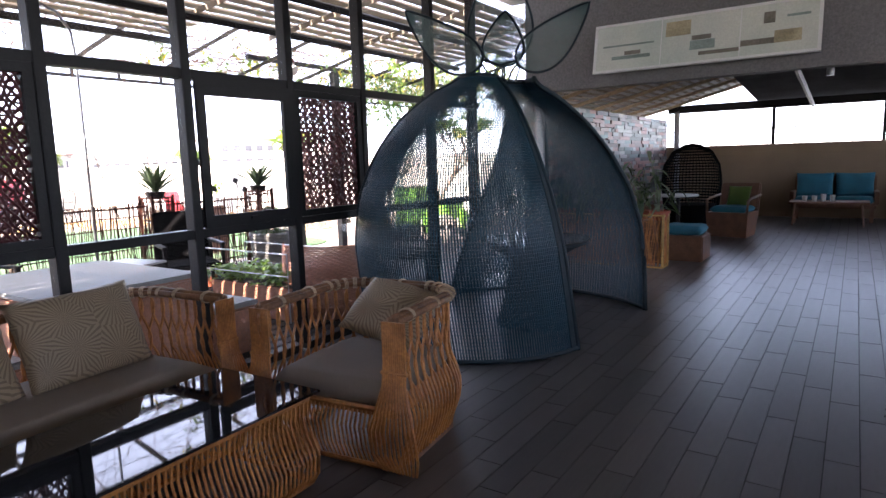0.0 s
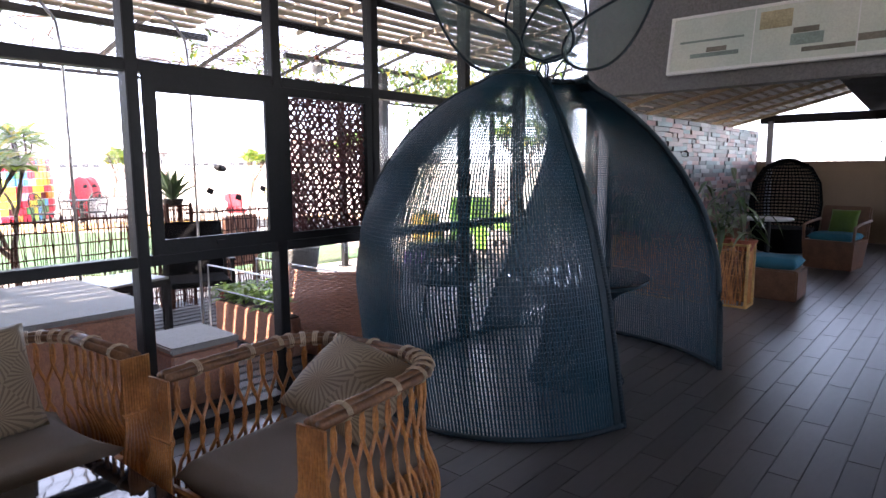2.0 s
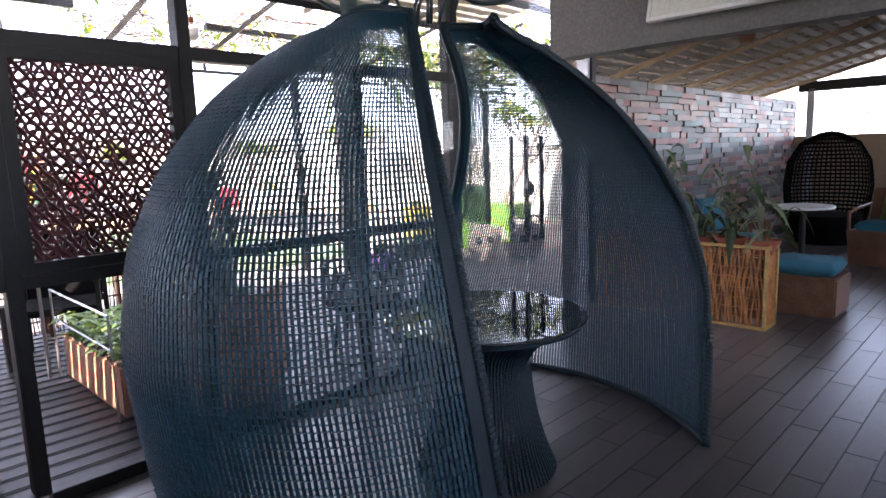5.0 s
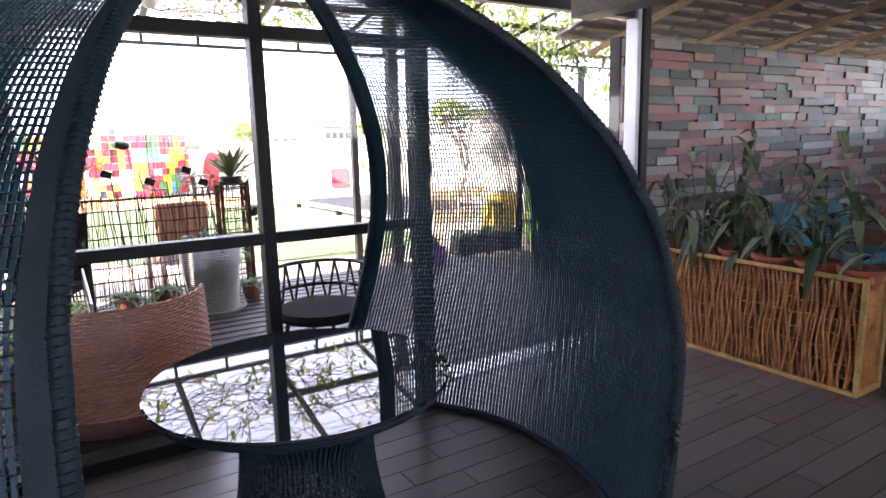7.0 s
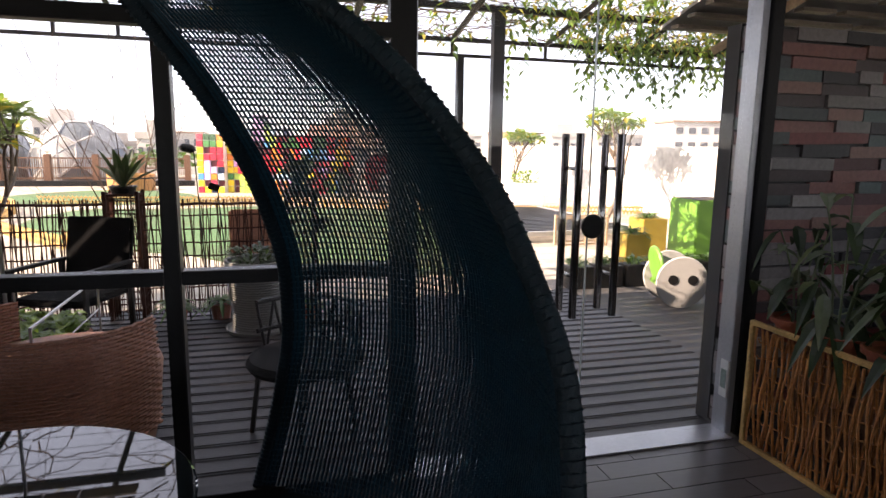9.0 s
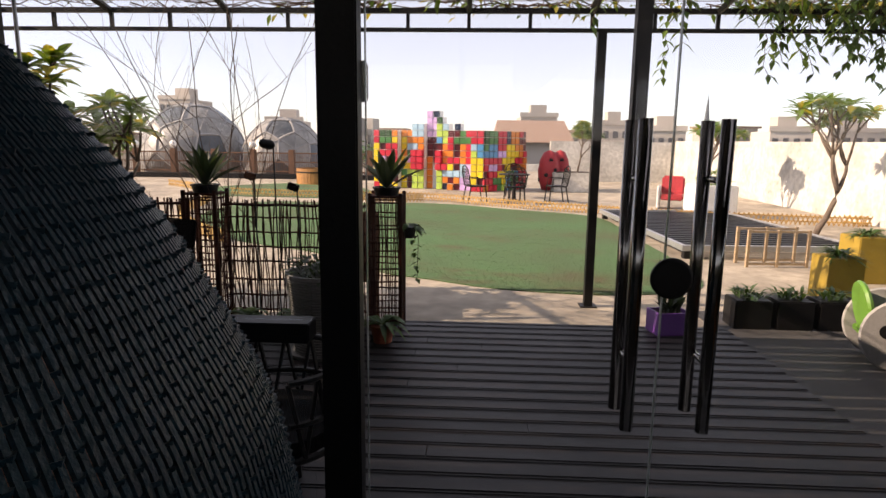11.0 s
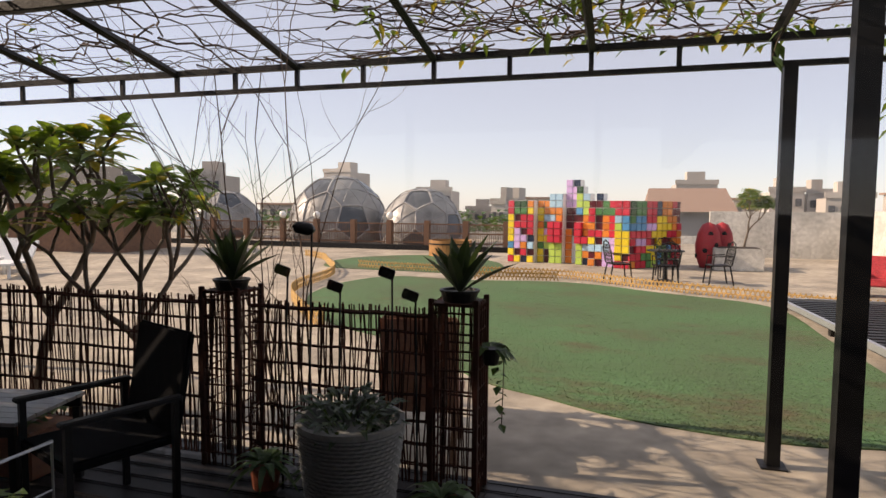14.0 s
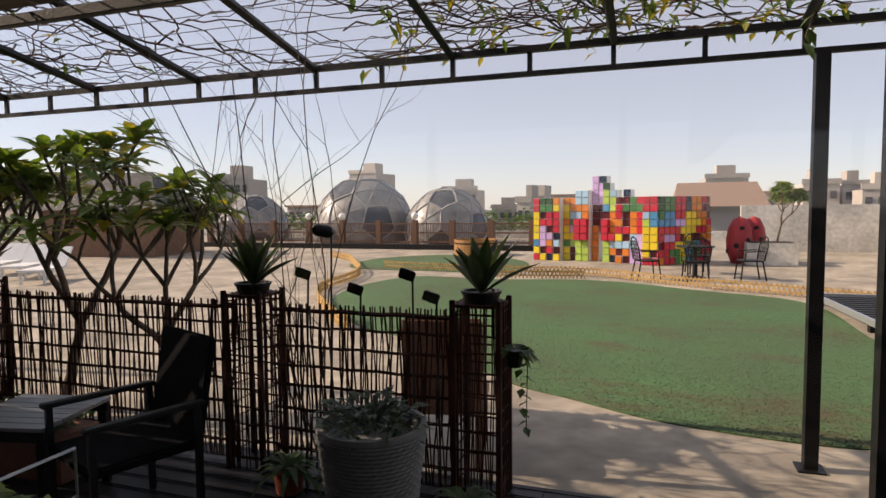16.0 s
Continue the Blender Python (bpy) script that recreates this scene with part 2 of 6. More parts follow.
M_PIC4 = mat("picture_ochre", (0.46, 0.40, 0.24), 0.5, vary=0.4, scale=5)
M_PURPLE = mat("purple_plastic", (0.16, 0.05, 0.28), 0.5, vary=0.1)
M_RUBBER = mat("dark_metal_mesh", (0.03, 0.03, 0.035), 0.5, vary=0.3)


def palm_fabric():
    """Beige satin with brown palm fronds: fans of fine lines round scattered centres."""
    m = mat("palm_print_fabric", (0.30, 0.225, 0.14), 0.55, vary=0.12, scale=5, fine=250)
    nt = m.node_tree
    hsv = next(n for n in nt.nodes if n.bl_idname == "ShaderNodeHueSaturation")
    old = hsv.inputs["Color"].links[0].from_socket
    tc = nt.nodes.new("ShaderNodeTexCoord")
    vo = nt.nodes.new("ShaderNodeTexVoronoi")
    vo.voronoi_dimensions = "2D"
    vo.inputs["Scale"].default_value = 5.6
    nt.links.new(tc.outputs["Object"], vo.inputs["Vector"])
    sub = nt.nodes.new("ShaderNodeVectorMath")
    sub.operation = "SUBTRACT"
    nt.links.new(tc.outputs["Object"], sub.inputs[0])
    nt.links.new(vo.outputs["Position"], sub.inputs[1])
    sp = nt.nodes.new("ShaderNodeSeparateXYZ")
    nt.links.new(sub.outputs[0], sp.inputs[0])

    def op(kind, a, b=None):
        n = nt.nodes.new("ShaderNodeMath")
        n.operation = kind
        for i, v in enumerate((a, b)):
            if v is None:
                continue
            if isinstance(v, (int, float)):
                n.inputs[i].default_value = v
            else:
                nt.links.new(v, n.inputs[i])
        return n.outputs[0]
    ang = op("ARCTAN2", sp.outputs[1], sp.outputs[0])
    line = op("GREATER_THAN", op("SINE", op("MULTIPLY", ang, 30.0)), 0.3)
    mix = nt.nodes.new("ShaderNodeMix")
    mix.data_type = "RGBA"
    nt.links.new(op("MULTIPLY", line, 0.65), mix.inputs[0])
    nt.links.new(old, mix.inputs[6])
    mix.inputs[7].default_value = (0.10, 0.07, 0.04, 1)
    nt.links.new(mix.outputs[2], hsv.inputs["Color"])
    return m


M_PALM = palm_fabric()


# ---- mesh helpers ----
def box(bm, x0, x1, y0, y1, z0, z1, bevel=0.0):
    v = bmesh.ops.create_cube(bm, size=1.0)["verts"]
    for p in v:
        p.co = Vector(((x0 + x1) / 2 + p.co.x * (x1 - x0), (y0 + y1) / 2 + p.co.y * (y1 - y0), (z0 + z1) / 2 + p.co.z * (z1 - z0)))
    if bevel:
        edges = list({e for p in v for e in p.link_edges})
        bmesh.ops.bevel(bm, geom=edges, offset=bevel, segments=2, affect="EDGES")
    return bm


def boxes(*rows, bevel=0.0):
    bm = bmesh.new()
    for r in rows:
        box(bm, *r, bevel=bevel)
    return bm


class Soup:
    """Vertices and faces gathered as lists; quick for many strands."""
    def __init__(self):
        self.v, self.f = [], []

    def tube(self, pts, r, sides=5, taper=None, closed=False):
        pts = [Vector(p) for p in pts]
        n, base = len(pts), len(self.v)
        up = Vector((0.3, 0.2, 0.93))
        for i, p in enumerate(pts):
            d = (pts[(i + 1) % n] - pts[i - 1]) if closed else (pts[min(i + 1, n - 1)] - pts[max(i - 1, 0)])
            d.normalize()
            a = d.cross(up)
            if a.length < 0.05:
                a = d.cross(Vector((1, 0, 0)))
            a.normalize()
            b = d.cross(a)
            rr = r if taper is None else r + (taper - r) * i / max(1, n - 1)
            for k in range(sides):
                t = 2 * math.pi * k / sides
                self.v.append(p + rr * (math.cos(t) * a + math.sin(t) * b))
        for i in range(n if closed else n - 1):
            j = (i + 1) % n
            for k in range(sides):
                l = (k + 1) % sides
                self.f.append((base + i * sides + k, base + i * sides + l, base + j * sides + l, base + j * sides + k))
        if not closed:
            self.f.append(tuple(base + k for k in reversed(range(sides))))
            self.f.append(tuple(base + (n - 1) * sides + k for k in range(sides)))

    def ribbon(self, pts, sides_dir, w, thick):
        """Flat strand: pts with a width direction each."""
        base, n = len(self.v), len(pts)
        for i, p in enumerate(pts):
            s = sides_dir[i]
            d = (pts[min(i + 1, n - 1)] - pts[max(i - 1, 0)]).normalized()
            o = d.cross(s).normalized() * thick / 2
            ww = w[i] if isinstance(w, (list, tuple)) else w
            h = s * ww / 2
            self.v += [p - h - o, p + h - o, p + h + o, p - h + o]
        for i in range(n - 1):
            for k in range(4):
                l = (k + 1) % 4
                self.f.append((base + 4 * i + k, base + 4 * i + l, base + 4 * i + 4 + l, base + 4 * i + 4 + k))
        self.f.append((base + 3, base + 2, base + 1, base))
        self.f.append(tuple(base + 4 * (n - 1) + k for k in range(4)))

    def leaf(self, root, way, length, width, droop=0.3, normal=Vector((0, 0, 1)), fold=0.15, n=4):
        way = Vector(way).normalized()
        side = way.cross(normal)
        if side.length < 0.05:
            side = way.cross(Vector((1, 0.2, 0)))
        side.normalize()
        nn = side.cross(way)
        base = len(self.v)
        shape = [0.12, 0.75, 1.0, 0.7, 0.04] if n == 4 else [0.15, 1.0, 0.05]
        for i, w in enumerate(shape):
            t = i / (len(shape) - 1)
            c = Vector(root) + way * length * t - Vector((0, 0, 1)) * droop * length * t * t
            h = side * width / 2 * w
            self.v += [c - h + nn * fold * width * w, c, c + h + nn * fold * width * w]
        for i in range(len(shape) - 1):
            q = base + 3 * i
            self.f += [(q, q + 1, q + 4, q + 3), (q + 1, q + 2, q + 5, q + 4)]

    def block(self, x0, x1, y0, y1, z0, z1):
        b = len(self.v)
        self.v += [Vector(p) for p in ((x0, y0, z0), (x1, y0, z0), (x1, y1, z0), (x0, y1, z0), (x0, y0, z1), (x1, y0, z1), (x1, y1, z1), (x0, y1, z1))]
        self.f += [tuple(b + k for k in q) for q in ((3, 2, 1, 0), (4, 5, 6, 7), (0, 1, 5, 4), (1, 2, 6, 5), (2, 3, 7, 6), (3, 0, 4, 7))]

    def mesh(self, name, smooth=False):
        me = bpy.data.meshes.new(name)
        me.from_pydata([tuple(p) for p in self.v], [], self.f)
        if smooth:
            me.polygons.foreach_set("use_smooth", [True] * len(me.polygons))
        me.update()
        return me


def part(name, geo, material, parent=None, label="", smooth=False):
    """Links a bmesh, a Soup or a mesh as one object under parent."""
    if isinstance(geo, Soup):
        me = geo.mesh(name, smooth)
    elif isinstance(geo, bmesh.types.BMesh):
        me = bpy.data.meshes.new(name)
        bmesh.ops.recalc_face_normals(geo, faces=geo.faces)
        geo.to_mesh(me)
        geo.free()
        if smooth:
            me.polygons.foreach_set("use_smooth", [True] * len(me.polygons))
    else:
        me = geo
    if material and not me.materials:
        me.materials.append(material)
    ob = new(name, me)
    if parent:
        ob.parent = parent
    if label:
        tagged(ob, label)
    return ob


def thing(name, label, category, at=(0, 0, 0), turn=0.0, group="", kind=""):
    ob = new(name)
    ob.matrix_basis = pose(*at, 0, 0, turn)
    ob.empty_display_size = 0.1
    return tagged(ob, label, category, group, kind)


def structure(name, geo, material, label=""):
    return tagged(part(name, geo, material), label, "", "", "structure")


def lathe(profile, n=28, cx=0.0, cy=0.0):
    bm = bmesh.new()
    rings = []
    for r, z in profile:
        rings.append([bm.verts.new((cx + r * math.cos(2 * math.pi * k / n), cy + r * math.sin(2 * math.pi * k / n), z)) for k in range(n)])
    for a, b in zip(rings, rings[1:]):
        for k in range(n):
            bm.faces.new((a[k], a[(k + 1) % n], b[(k + 1) % n], b[k]))
    if profile[0][0] > 0.001:
        bm.faces.new(list(reversed(rings[0])))
    if profile[-1][0] > 0.001:
        bm.faces.new(rings[-1])
    return bm


def cushion(w, d, h, power=2.6, puff=0.35, n=14):
    """Soft pad about the origin, w by d, h thick, thin at its rim with drawn-out corners."""
    bm = bmesh.new()
    grid = {}
    for s in (1, -1):
        for i in range(n + 1):
            for j in range(n + 1):
                u, v = 2 * i / n - 1, 2 * j / n - 1
                rim = i in (0, n) or j in (0, n)
                if rim and s < 0:
                    grid[s, i, j] = grid[1, i, j]
                    continue
                k = (max(0.0, 1 - abs(u) ** power) * max(0.0, 1 - abs(v) ** power)) ** puff
                pinch = 1 - 0.05 * (1 - max(abs(u), abs(v)) ** 2 * 0) * (1 - min(abs(u), abs(v)) ** 2) * (1 if rim else 0)
                wob = 0.06 * math.sin(5 * u + 2 * v) * k
                grid[s, i, j] = bm.verts.new((u * w / 2 * pinch, v * d / 2 * pinch, s * h / 2 * k * (1 + wob)))
    for s in (1, -1):
        for i in range(n):
            for j in range(n):
                q = [grid[s, i, j], grid[s, i + 1, j], grid[s, i + 1, j + 1], grid[s, i, j + 1]]
                bm.faces.new(q if s > 0 else q[::-1])
    return bm


def moved(bm, m):
    bmesh.ops.transform(bm, matrix=m, verts=bm.verts)
    return bm


# ---- large structure: glass wall ----
MULL = [-3.8, -3.0, -2.2, -1.4, -0.6, 0.2, 1.0, 1.8, 2.6, 3.42, 4.2, 5.20]
TOP = 3.2
wall_n = tagged(thing("wall_north", "black steel framed glass wall with square panes", "wall", kind="structure"))
for x in MULL:
    part("mullion", boxes((x - 0.03, x + 0.03, -0.04, 0.05, 0.06, TOP), bevel=0.004), M_FRAME, wall_n)
part("mullion", boxes((6.06, 6.17, 0.055, 0.13, 0.0, TOP), bevel=0.005), M_FRAME, wall_n, "thick black steel door post")
for z, h in ((0.03, 0.06), (0.97, 0.055), (1.93, 0.06), (3.17, 0.06)):
    for a, b in zip(MULL, MULL[1:] + [6.05 + 0.03]):
        part("rail", boxes((a + 0.031, b - 0.031, -0.035, 0.045, z - h / 2, z + h / 2), bevel=0.003), M_FRAME, wall_n)
for a, b in zip(MULL, MULL[1:] + [6.08]):
    for z0, z1 in ((0.06, 0.943), (0.998, 1.9), (1.96, 3.14)):
        lattice = z0 > 0.9 and z1 < 2 and a in (1.0, 3.42, -1.4)
        if lattice:
            continue
        p = part("pane", boxes((a + 0.032, b - 0.032, 0.002, 0.008, z0, z1)), M_GLASS, wall_n)
        p.visible_shadow = False
# the opening casement in the third bay
case = thing("casement_window", "black framed opening window sash, closed", "window", (0, 0, 0))
part("sash_frame", boxes((2.64, 2.70, -0.06, -0.037, 1.0, 1.9), (3.32, 3.385, -0.06, -0.037, 1.0, 1.9), (2.7, 3.32, -0.06, -0.037, 1.0, 1.075), (2.7, 3.32, -0.06, -0.037, 1.81, 1.9)), M_FRAME, case)
part("catch", boxes((2.98, 3.03, -0.075, -0.06, 1.03, 1.05)), M_FRAME, case)


def lattice_panel(x0, x1):
    t = thing("lattice_screen", "dark red-brown perforated lattice panel in the glass wall", "screen", (0, 0, 0), group="lattice screens")
    rng = random.Random(int(x0 * 100))
    s = Soup()
    z0, z1 = 1.0, 1.9
    for fam in range(2):
        for k in range(-26, 60):
            pts = []
            for i in range(23):
                z = z0 + (z1 - z0) * i / 22
                x = x0 + 0.035 * k + (1 if fam else -1) * (z - z0) * 0.62 + 0.010 * math.sin(9 * k + i * 2.1)
                if x0 + 0.05 < x < x1 - 0.05:
                    pts.append(Vector((x, 0.005 + 0.004 * fam, z)))
                elif len(pts) > 1:
                    s.tube(pts, 0.0075 + 0.003 * rng.random(), 4)
                    pts = []
                else:
                    pts = []
            if len(pts) > 1:
                s.tube(pts, 0.0075 + 0.003 * rng.random(), 4)
    for k in range(26):
        z = z0 + 0.02 + k * 0.0345
        s.tube([(x0 + 0.04 + (x1 - x0 - 0.08) * i / 12, 0.007, z + 0.008 * math.sin(k * 3 + i * 1.7)) for i in range(13)], 0.006, 4)
    part("lattice", s, mat("red_brown_lattice", (0.10, 0.02, 0.022), 0.5, vary=0.4), t)
    part("frame", boxes((x0 + 0.032, x0 + 0.08, -0.03, 0.03, z0, z1), (x1 - 0.08, x1 - 0.032, -0.03, 0.03, z0, z1), (x0 + 0.08, x1 - 0.08, -0.03, 0.03, z0, z0 + 0.045), (x0 + 0.08, x1 - 0.08, -0.03, 0.03, z1 - 0.045, z1)), M_FRAME, t)


lattice_panel(1.0, 1.8)
lattice_panel(3.42, 4.2)
lattice_panel(-1.4, -0.6)

# glass double door
door = tagged(thing("door_1", "frameless glass double door with tall steel pull bars, closed", "door", kind="structure"))
for x0, x1 in ((6.185, 7.005), (7.02, 7.84)):
    p = part("door_leaf", boxes((x0, x1, 0.105, 0.117, 0.012, 2.2), bevel=0.002), M_GLASS, door, "clear glass door leaf")
    p.visible_shadow = False
    part("leaf_edge", boxes((x0 - 0.003, x0, 0.104, 0.118, 0.012, 2.2)), mat("pale_glass_edge", (0.5, 0.55, 0.53), 0.2, vary=0.05), p)
for x in (6.925, 7.135):
    for y, nm in ((0.045, "pull_bar"), (0.19, "pull_bar")):
        s = Soup()
        s.tube([(x, y, 0.69), (x, y, 1.55)], 0.0185, 16)
        h = part(nm, s, M_STEEL, door, "polished steel pull bar", True)
    s = Soup()
    for z in (0.885, 1.39):
        s.tube([(x, 0.04, z), (x, 0.195, z)], 0.009, 8)
    part("standoff", s, M_STEEL, door, smooth=True)
part("lock_disc", moved(lathe([(0.0, 0.0), (0.052, 0.0), (0.058, 0.006), (0.058, 0.016), (0.05, 0.022), (0.0, 0.022)], 28), pose(7.035, 0.103, 1.118, 90, 0, 0)), M_FRAME, door, "round black lock plate")
part("threshold", boxes((6.165, 7.84, -0.02, 0.15, 0.0, 0.01)), M_ALU, door)
part("transom", boxes((6.166, 7.84, 0.06, 0.13, 2.21, 2.28), bevel=0.004), M_FRAME, door)
p = part("transom_pane", boxes((6.17, 7.84, 0.1, 0.106, 2.28, TOP - 0.05)), M_GLASS, door)
p.visible_shadow = False
structure("trim", boxes((7.845, 7.885, 0.04, 0.15, 0.0, TOP), bevel=0.004), M_ALU, "grey aluminium door jamb")
structure("trim", boxes((7.887, 7.955, 0.02, 0.16, 0.0, TOP), bevel=0.004), M_FRAME, "black steel post beside the door")
sw = thing("wall_box", "small white notice box on the door jamb", "box", (7.843, 0.07, 0.2))
part("body", boxes((-0.012, 0.0, -0.03, 0.03, 0.0, 0.2), bevel=0.003), M_WHITE, sw)
part("print", boxes((-0.0135, -0.012, -0.02, 0.02, 0.05, 0.15)), M_PIC2, sw)

# ---- other walls, ceiling, floor ----
EX = 15.0
structure("wall_mural_base", boxes((7.9, EX, 0.245, 0.345, -0.12, 2.12)), M_GROUT, "wall behind the painted planks")
structure("wall_east", boxes((EX, EX + 0.15, -9.0, 0.345, -0.12, 1.52)), M_BEIGE, "low tan plaster wall under a strip of windows")
ew = tagged(thing("window_1", "long strip window with thin white bars above the tan wall", "window", kind="structure"))
for y in [-0.0 - 1.9 * i for i in range(5)]:
    part("post", boxes((EX + 0.03, EX + 0.09, y - 0.03, y + 0.03, 1.52, 2.5)), M_FRAME, ew)
s = Soup()
for i in range(18):
    s.tube([(EX + 0.06, 0.2 - i * 0.5, 1.52), (EX + 0.06, 0.2 - i * 0.5, 2.45)], 0.008, 4)
s.tube([(EX + 0.06, 0.2, 1.86), (EX + 0.06, -9, 1.86)], 0.01, 4)
for i in range(92):
    s.tube([(EX + 0.075, 0.2 - i * 0.1, 1.53), (EX + 0.075, 0.2 - i * 0.1, 2.26)], 0.007, 3)
for i in range(8):
    s.tube([(EX + 0.085, 0.2, 1.57 + 0.09 * i), (EX + 0.085, -9, 1.57 + 0.09 * i)], 0.007, 3)
part("bars", s, M_ALU, ew)
p = part("pane", boxes((EX + 0.055, EX + 0.059, -9, 0.2, 1.53, 2.5)), M_GLASS, ew)
p.visible_shadow = False
# unseen south side: opening added for daylight, sill height set by interior brightness
structure("wall_south", boxes((-5.4, EX + 0.15, -9.15, -9.0, -0.12, 1.5)), M_BEIGE, "unseen low tan wall under an opening added to let daylight in")
for i in range(8):
    structure("trim", boxes((-5.4 + 2.9 * i, -5.3 + 2.9 * i, -9.15, -9.0, 1.5, 3.2)), M_FRAME, "dark post of the added south opening")
structure("wall_west", boxes((-5.5, -5.35, -9.0, 0.1, -0.12, 3.3)), M_BEIGE, "plain tan wall")
structure("wall_corner", boxes((-5.35, -3.83, -0.05, 0.1, -0.12, 3.3)), M_PLASTER, "plain grey wall")

# corrugated ceiling on the east side, falling towards the strip windows
def corrugated(x0, x1, y0, y1, z_at, pitch=0.12, amp=0.018, along="y"):
    s = Soup()
    if along == "y":
        n = int((x1 - x0) / pitch * 4)
        for i in range(n + 1):
            x = x0 + (x1 - x0) * i / n
            o = amp * math.sin(2 * math.pi * i / 4)
            s.v += [Vector((x, y0, z_at(x, y0) + o)), Vector((x, y1, z_at(x, y1) + o)), Vector((x, y0, z_at(x, y0) + o + 0.006)), Vector((x, y1, z_at(x, y1) + o + 0.006))]
    else:
        n = int((y1 - y0) / pitch * 4)
        for i in range(n + 1):
            y = y0 + (y1 - y0) * i / n
            o = amp * math.sin(2 * math.pi * i / 4)
            s.v += [Vector((x0, y, z_at(x0, y) + o)), Vector((x1, y, z_at(x1, y) + o)), Vector((x0, y, z_at(x0, y) + o + 0.006)), Vector((x1, y, z_at(x1, y) + o + 0.006))]
    for i in range(n):
        q = 4 * i
        s.f += [(q, q + 1, q + 5, q + 4), (q + 2, q + 6, q + 7, q + 3)]
    return s


ceil_z = lambda x, y: 2.92 - 0.065 * (x - 7.3)
structure("ceiling", corrugated(7.3, EX + 0.4, -9.1, -1.6, ceil_z, 0.17, 0.03), M_DARKROOF, "dark corrugated sheet ceiling")
low_z = lambda y: 2.29 + 0.26 * (0.25 - y)
s = Soup()
s.v += [Vector(p) for p in ((7.9, -1.62, low_z(-1.62) + 0.1), (EX, -1.62, low_z(-1.62) + 0.1), (EX, 0.95, low_z(0.95) + 0.1), (7.9, 0.95, low_z(0.95) + 0.1))]
s.v += [v + Vector((0, 0, 0.02)) for v in s.v[:4]]
s.f += [(3, 2, 1, 0), (4, 5, 6, 7), (0, 1, 5, 4), (1, 2, 6, 5), (2, 3, 7, 6), (3, 0, 4, 7)]
structure("ceiling", s, M_PALEBOARD, "pale roof sheet over laths")
s = Soup()
lrng = random.Random(4)
for k in range(17):
    yy = -1.6 + 0.15 * k
    xx = 7.92
    while xx < EX - 0.4:
        ll = 0.2 + 0.4 * lrng.random()
        s.block(xx, xx + ll, yy, yy + 0.07, low_z(yy) + 0.05, low_z(yy) + 0.07)
        xx += ll + 0.07
structure("ceiling", s, M_LATH, "short laths under the roof sheet")
for k in range(7):
    xx = 8.3 + 1.0 * k
    s = Soup()
    s.tube([(xx, -1.6, low_z(-1.6)), (xx, 0.95, low_z(0.95))], 0.035, 4)
    structure("trim", s, M_BINDING, "pale roof batten")
structure("wall_bulkhead", boxes((7.9, EX, -1.72, -1.62, 2.62, 2.95)), M_FRAME, "dark beam where the two roofs meet")
# unseen ceiling, pale for bounce; its overhang is added to block direct sun
structure("ceiling", boxes((-9.5, 7.3, -13.0, 0.2, 3.2, 3.3)), M_PALEBOARD, "pale ceiling board, run out past the walls as an added sunshade")
# rest of the added overhang, blocking sun along the south side
structure("ceiling", boxes((7.3, EX + 0.4, -13.0, -9.1, 2.9, 3.0)), M_PALEBOARD, "unseen overhang board added to keep sun out of the south opening")
structure("wall_bulkhead", boxes((7.12, 7.3, -9.0, -0.06, 2.13, 3.2), bevel=0.004), M_SOFFIT, "grey woven-textured bulkhead across the room")
for k, y in enumerate((-2.6, -4.4)):
    s = Soup()
    s.tube([(7.3, y, 2.84 - 0.1), (EX, y, 2.34 - 0.09)], 0.055 if k else 0.04, 4)
    structure("trim", s, M_FRAME, "roof beam under the corrugated sheet")
structure("trim", boxes((EX - 0.12, EX + 0.1, -9, 0.2, 2.26, 2.42)), M_FRAME, "dark beam above the strip window")
structure("trim", boxes((EX - 0.12, EX - 0.02, -0.05, 0.05, 0.0, 2.3)), M_ALU, "grey corner post")

floor = structure("floor", boxes((-5.4, EX + 0.02, -9.05, 0.0, -0.12, -0.006), (7.9, EX + 0.02, 0.0, 0.245, -0.12, -0.006)), M_GROUT, "dark grout bed of the tiled floor")

# ---- outside ground ----
GZ = -0.12
structure("ground", boxes((-900, 900, 0.3, 1500, -9.2, -9.0)), mat("far_land", (0.16, 0.16, 0.13), 0.9, vary=0.4, scale=0.02, fine=0.3), "distant low ground of the town")
structure("pavement", boxes((-22, 14.8, 0.2, 32.0, -0.5, GZ)), M_CONCRETE, "pale stained concrete roof terrace")
structure("backdrop", boxes((-22.5, 14.8, 32.0, 32.3, -9.2, 0.25)), M_OLDWALL, "parapet of the roof terrace")


def outline_slab(points, z0, z1):
    bm = bmesh.new()
    lo = [bm.verts.new((x, y, z0)) for x, y in points]
    hi = [bm.verts.new((x, y, z1)) for x, y in points]
    bm.faces.new(hi)
    for i in range(len(points)):
        j = (i + 1) % len(points)
        bm.faces.new((lo[i], lo[j], hi[j], hi[i]))
    return bm


def smooth_loop(ctrl, n=8):
    out, m = [], len(ctrl)
    for i in range(m):
        p0, p1, p2, p3 = (Vector(ctrl[(i + k - 1) % m]) for k in range(4))
        for k in range(n):
            t = k / n
            out.append(tuple(0.5 * ((2 * p1) + (p2 - p0) * t + (2 * p0 - 5 * p1 + 4 * p2 - p3) * t * t + (3 * p1 - p0 - 3 * p2 + p3) * t ** 3)))
    return out


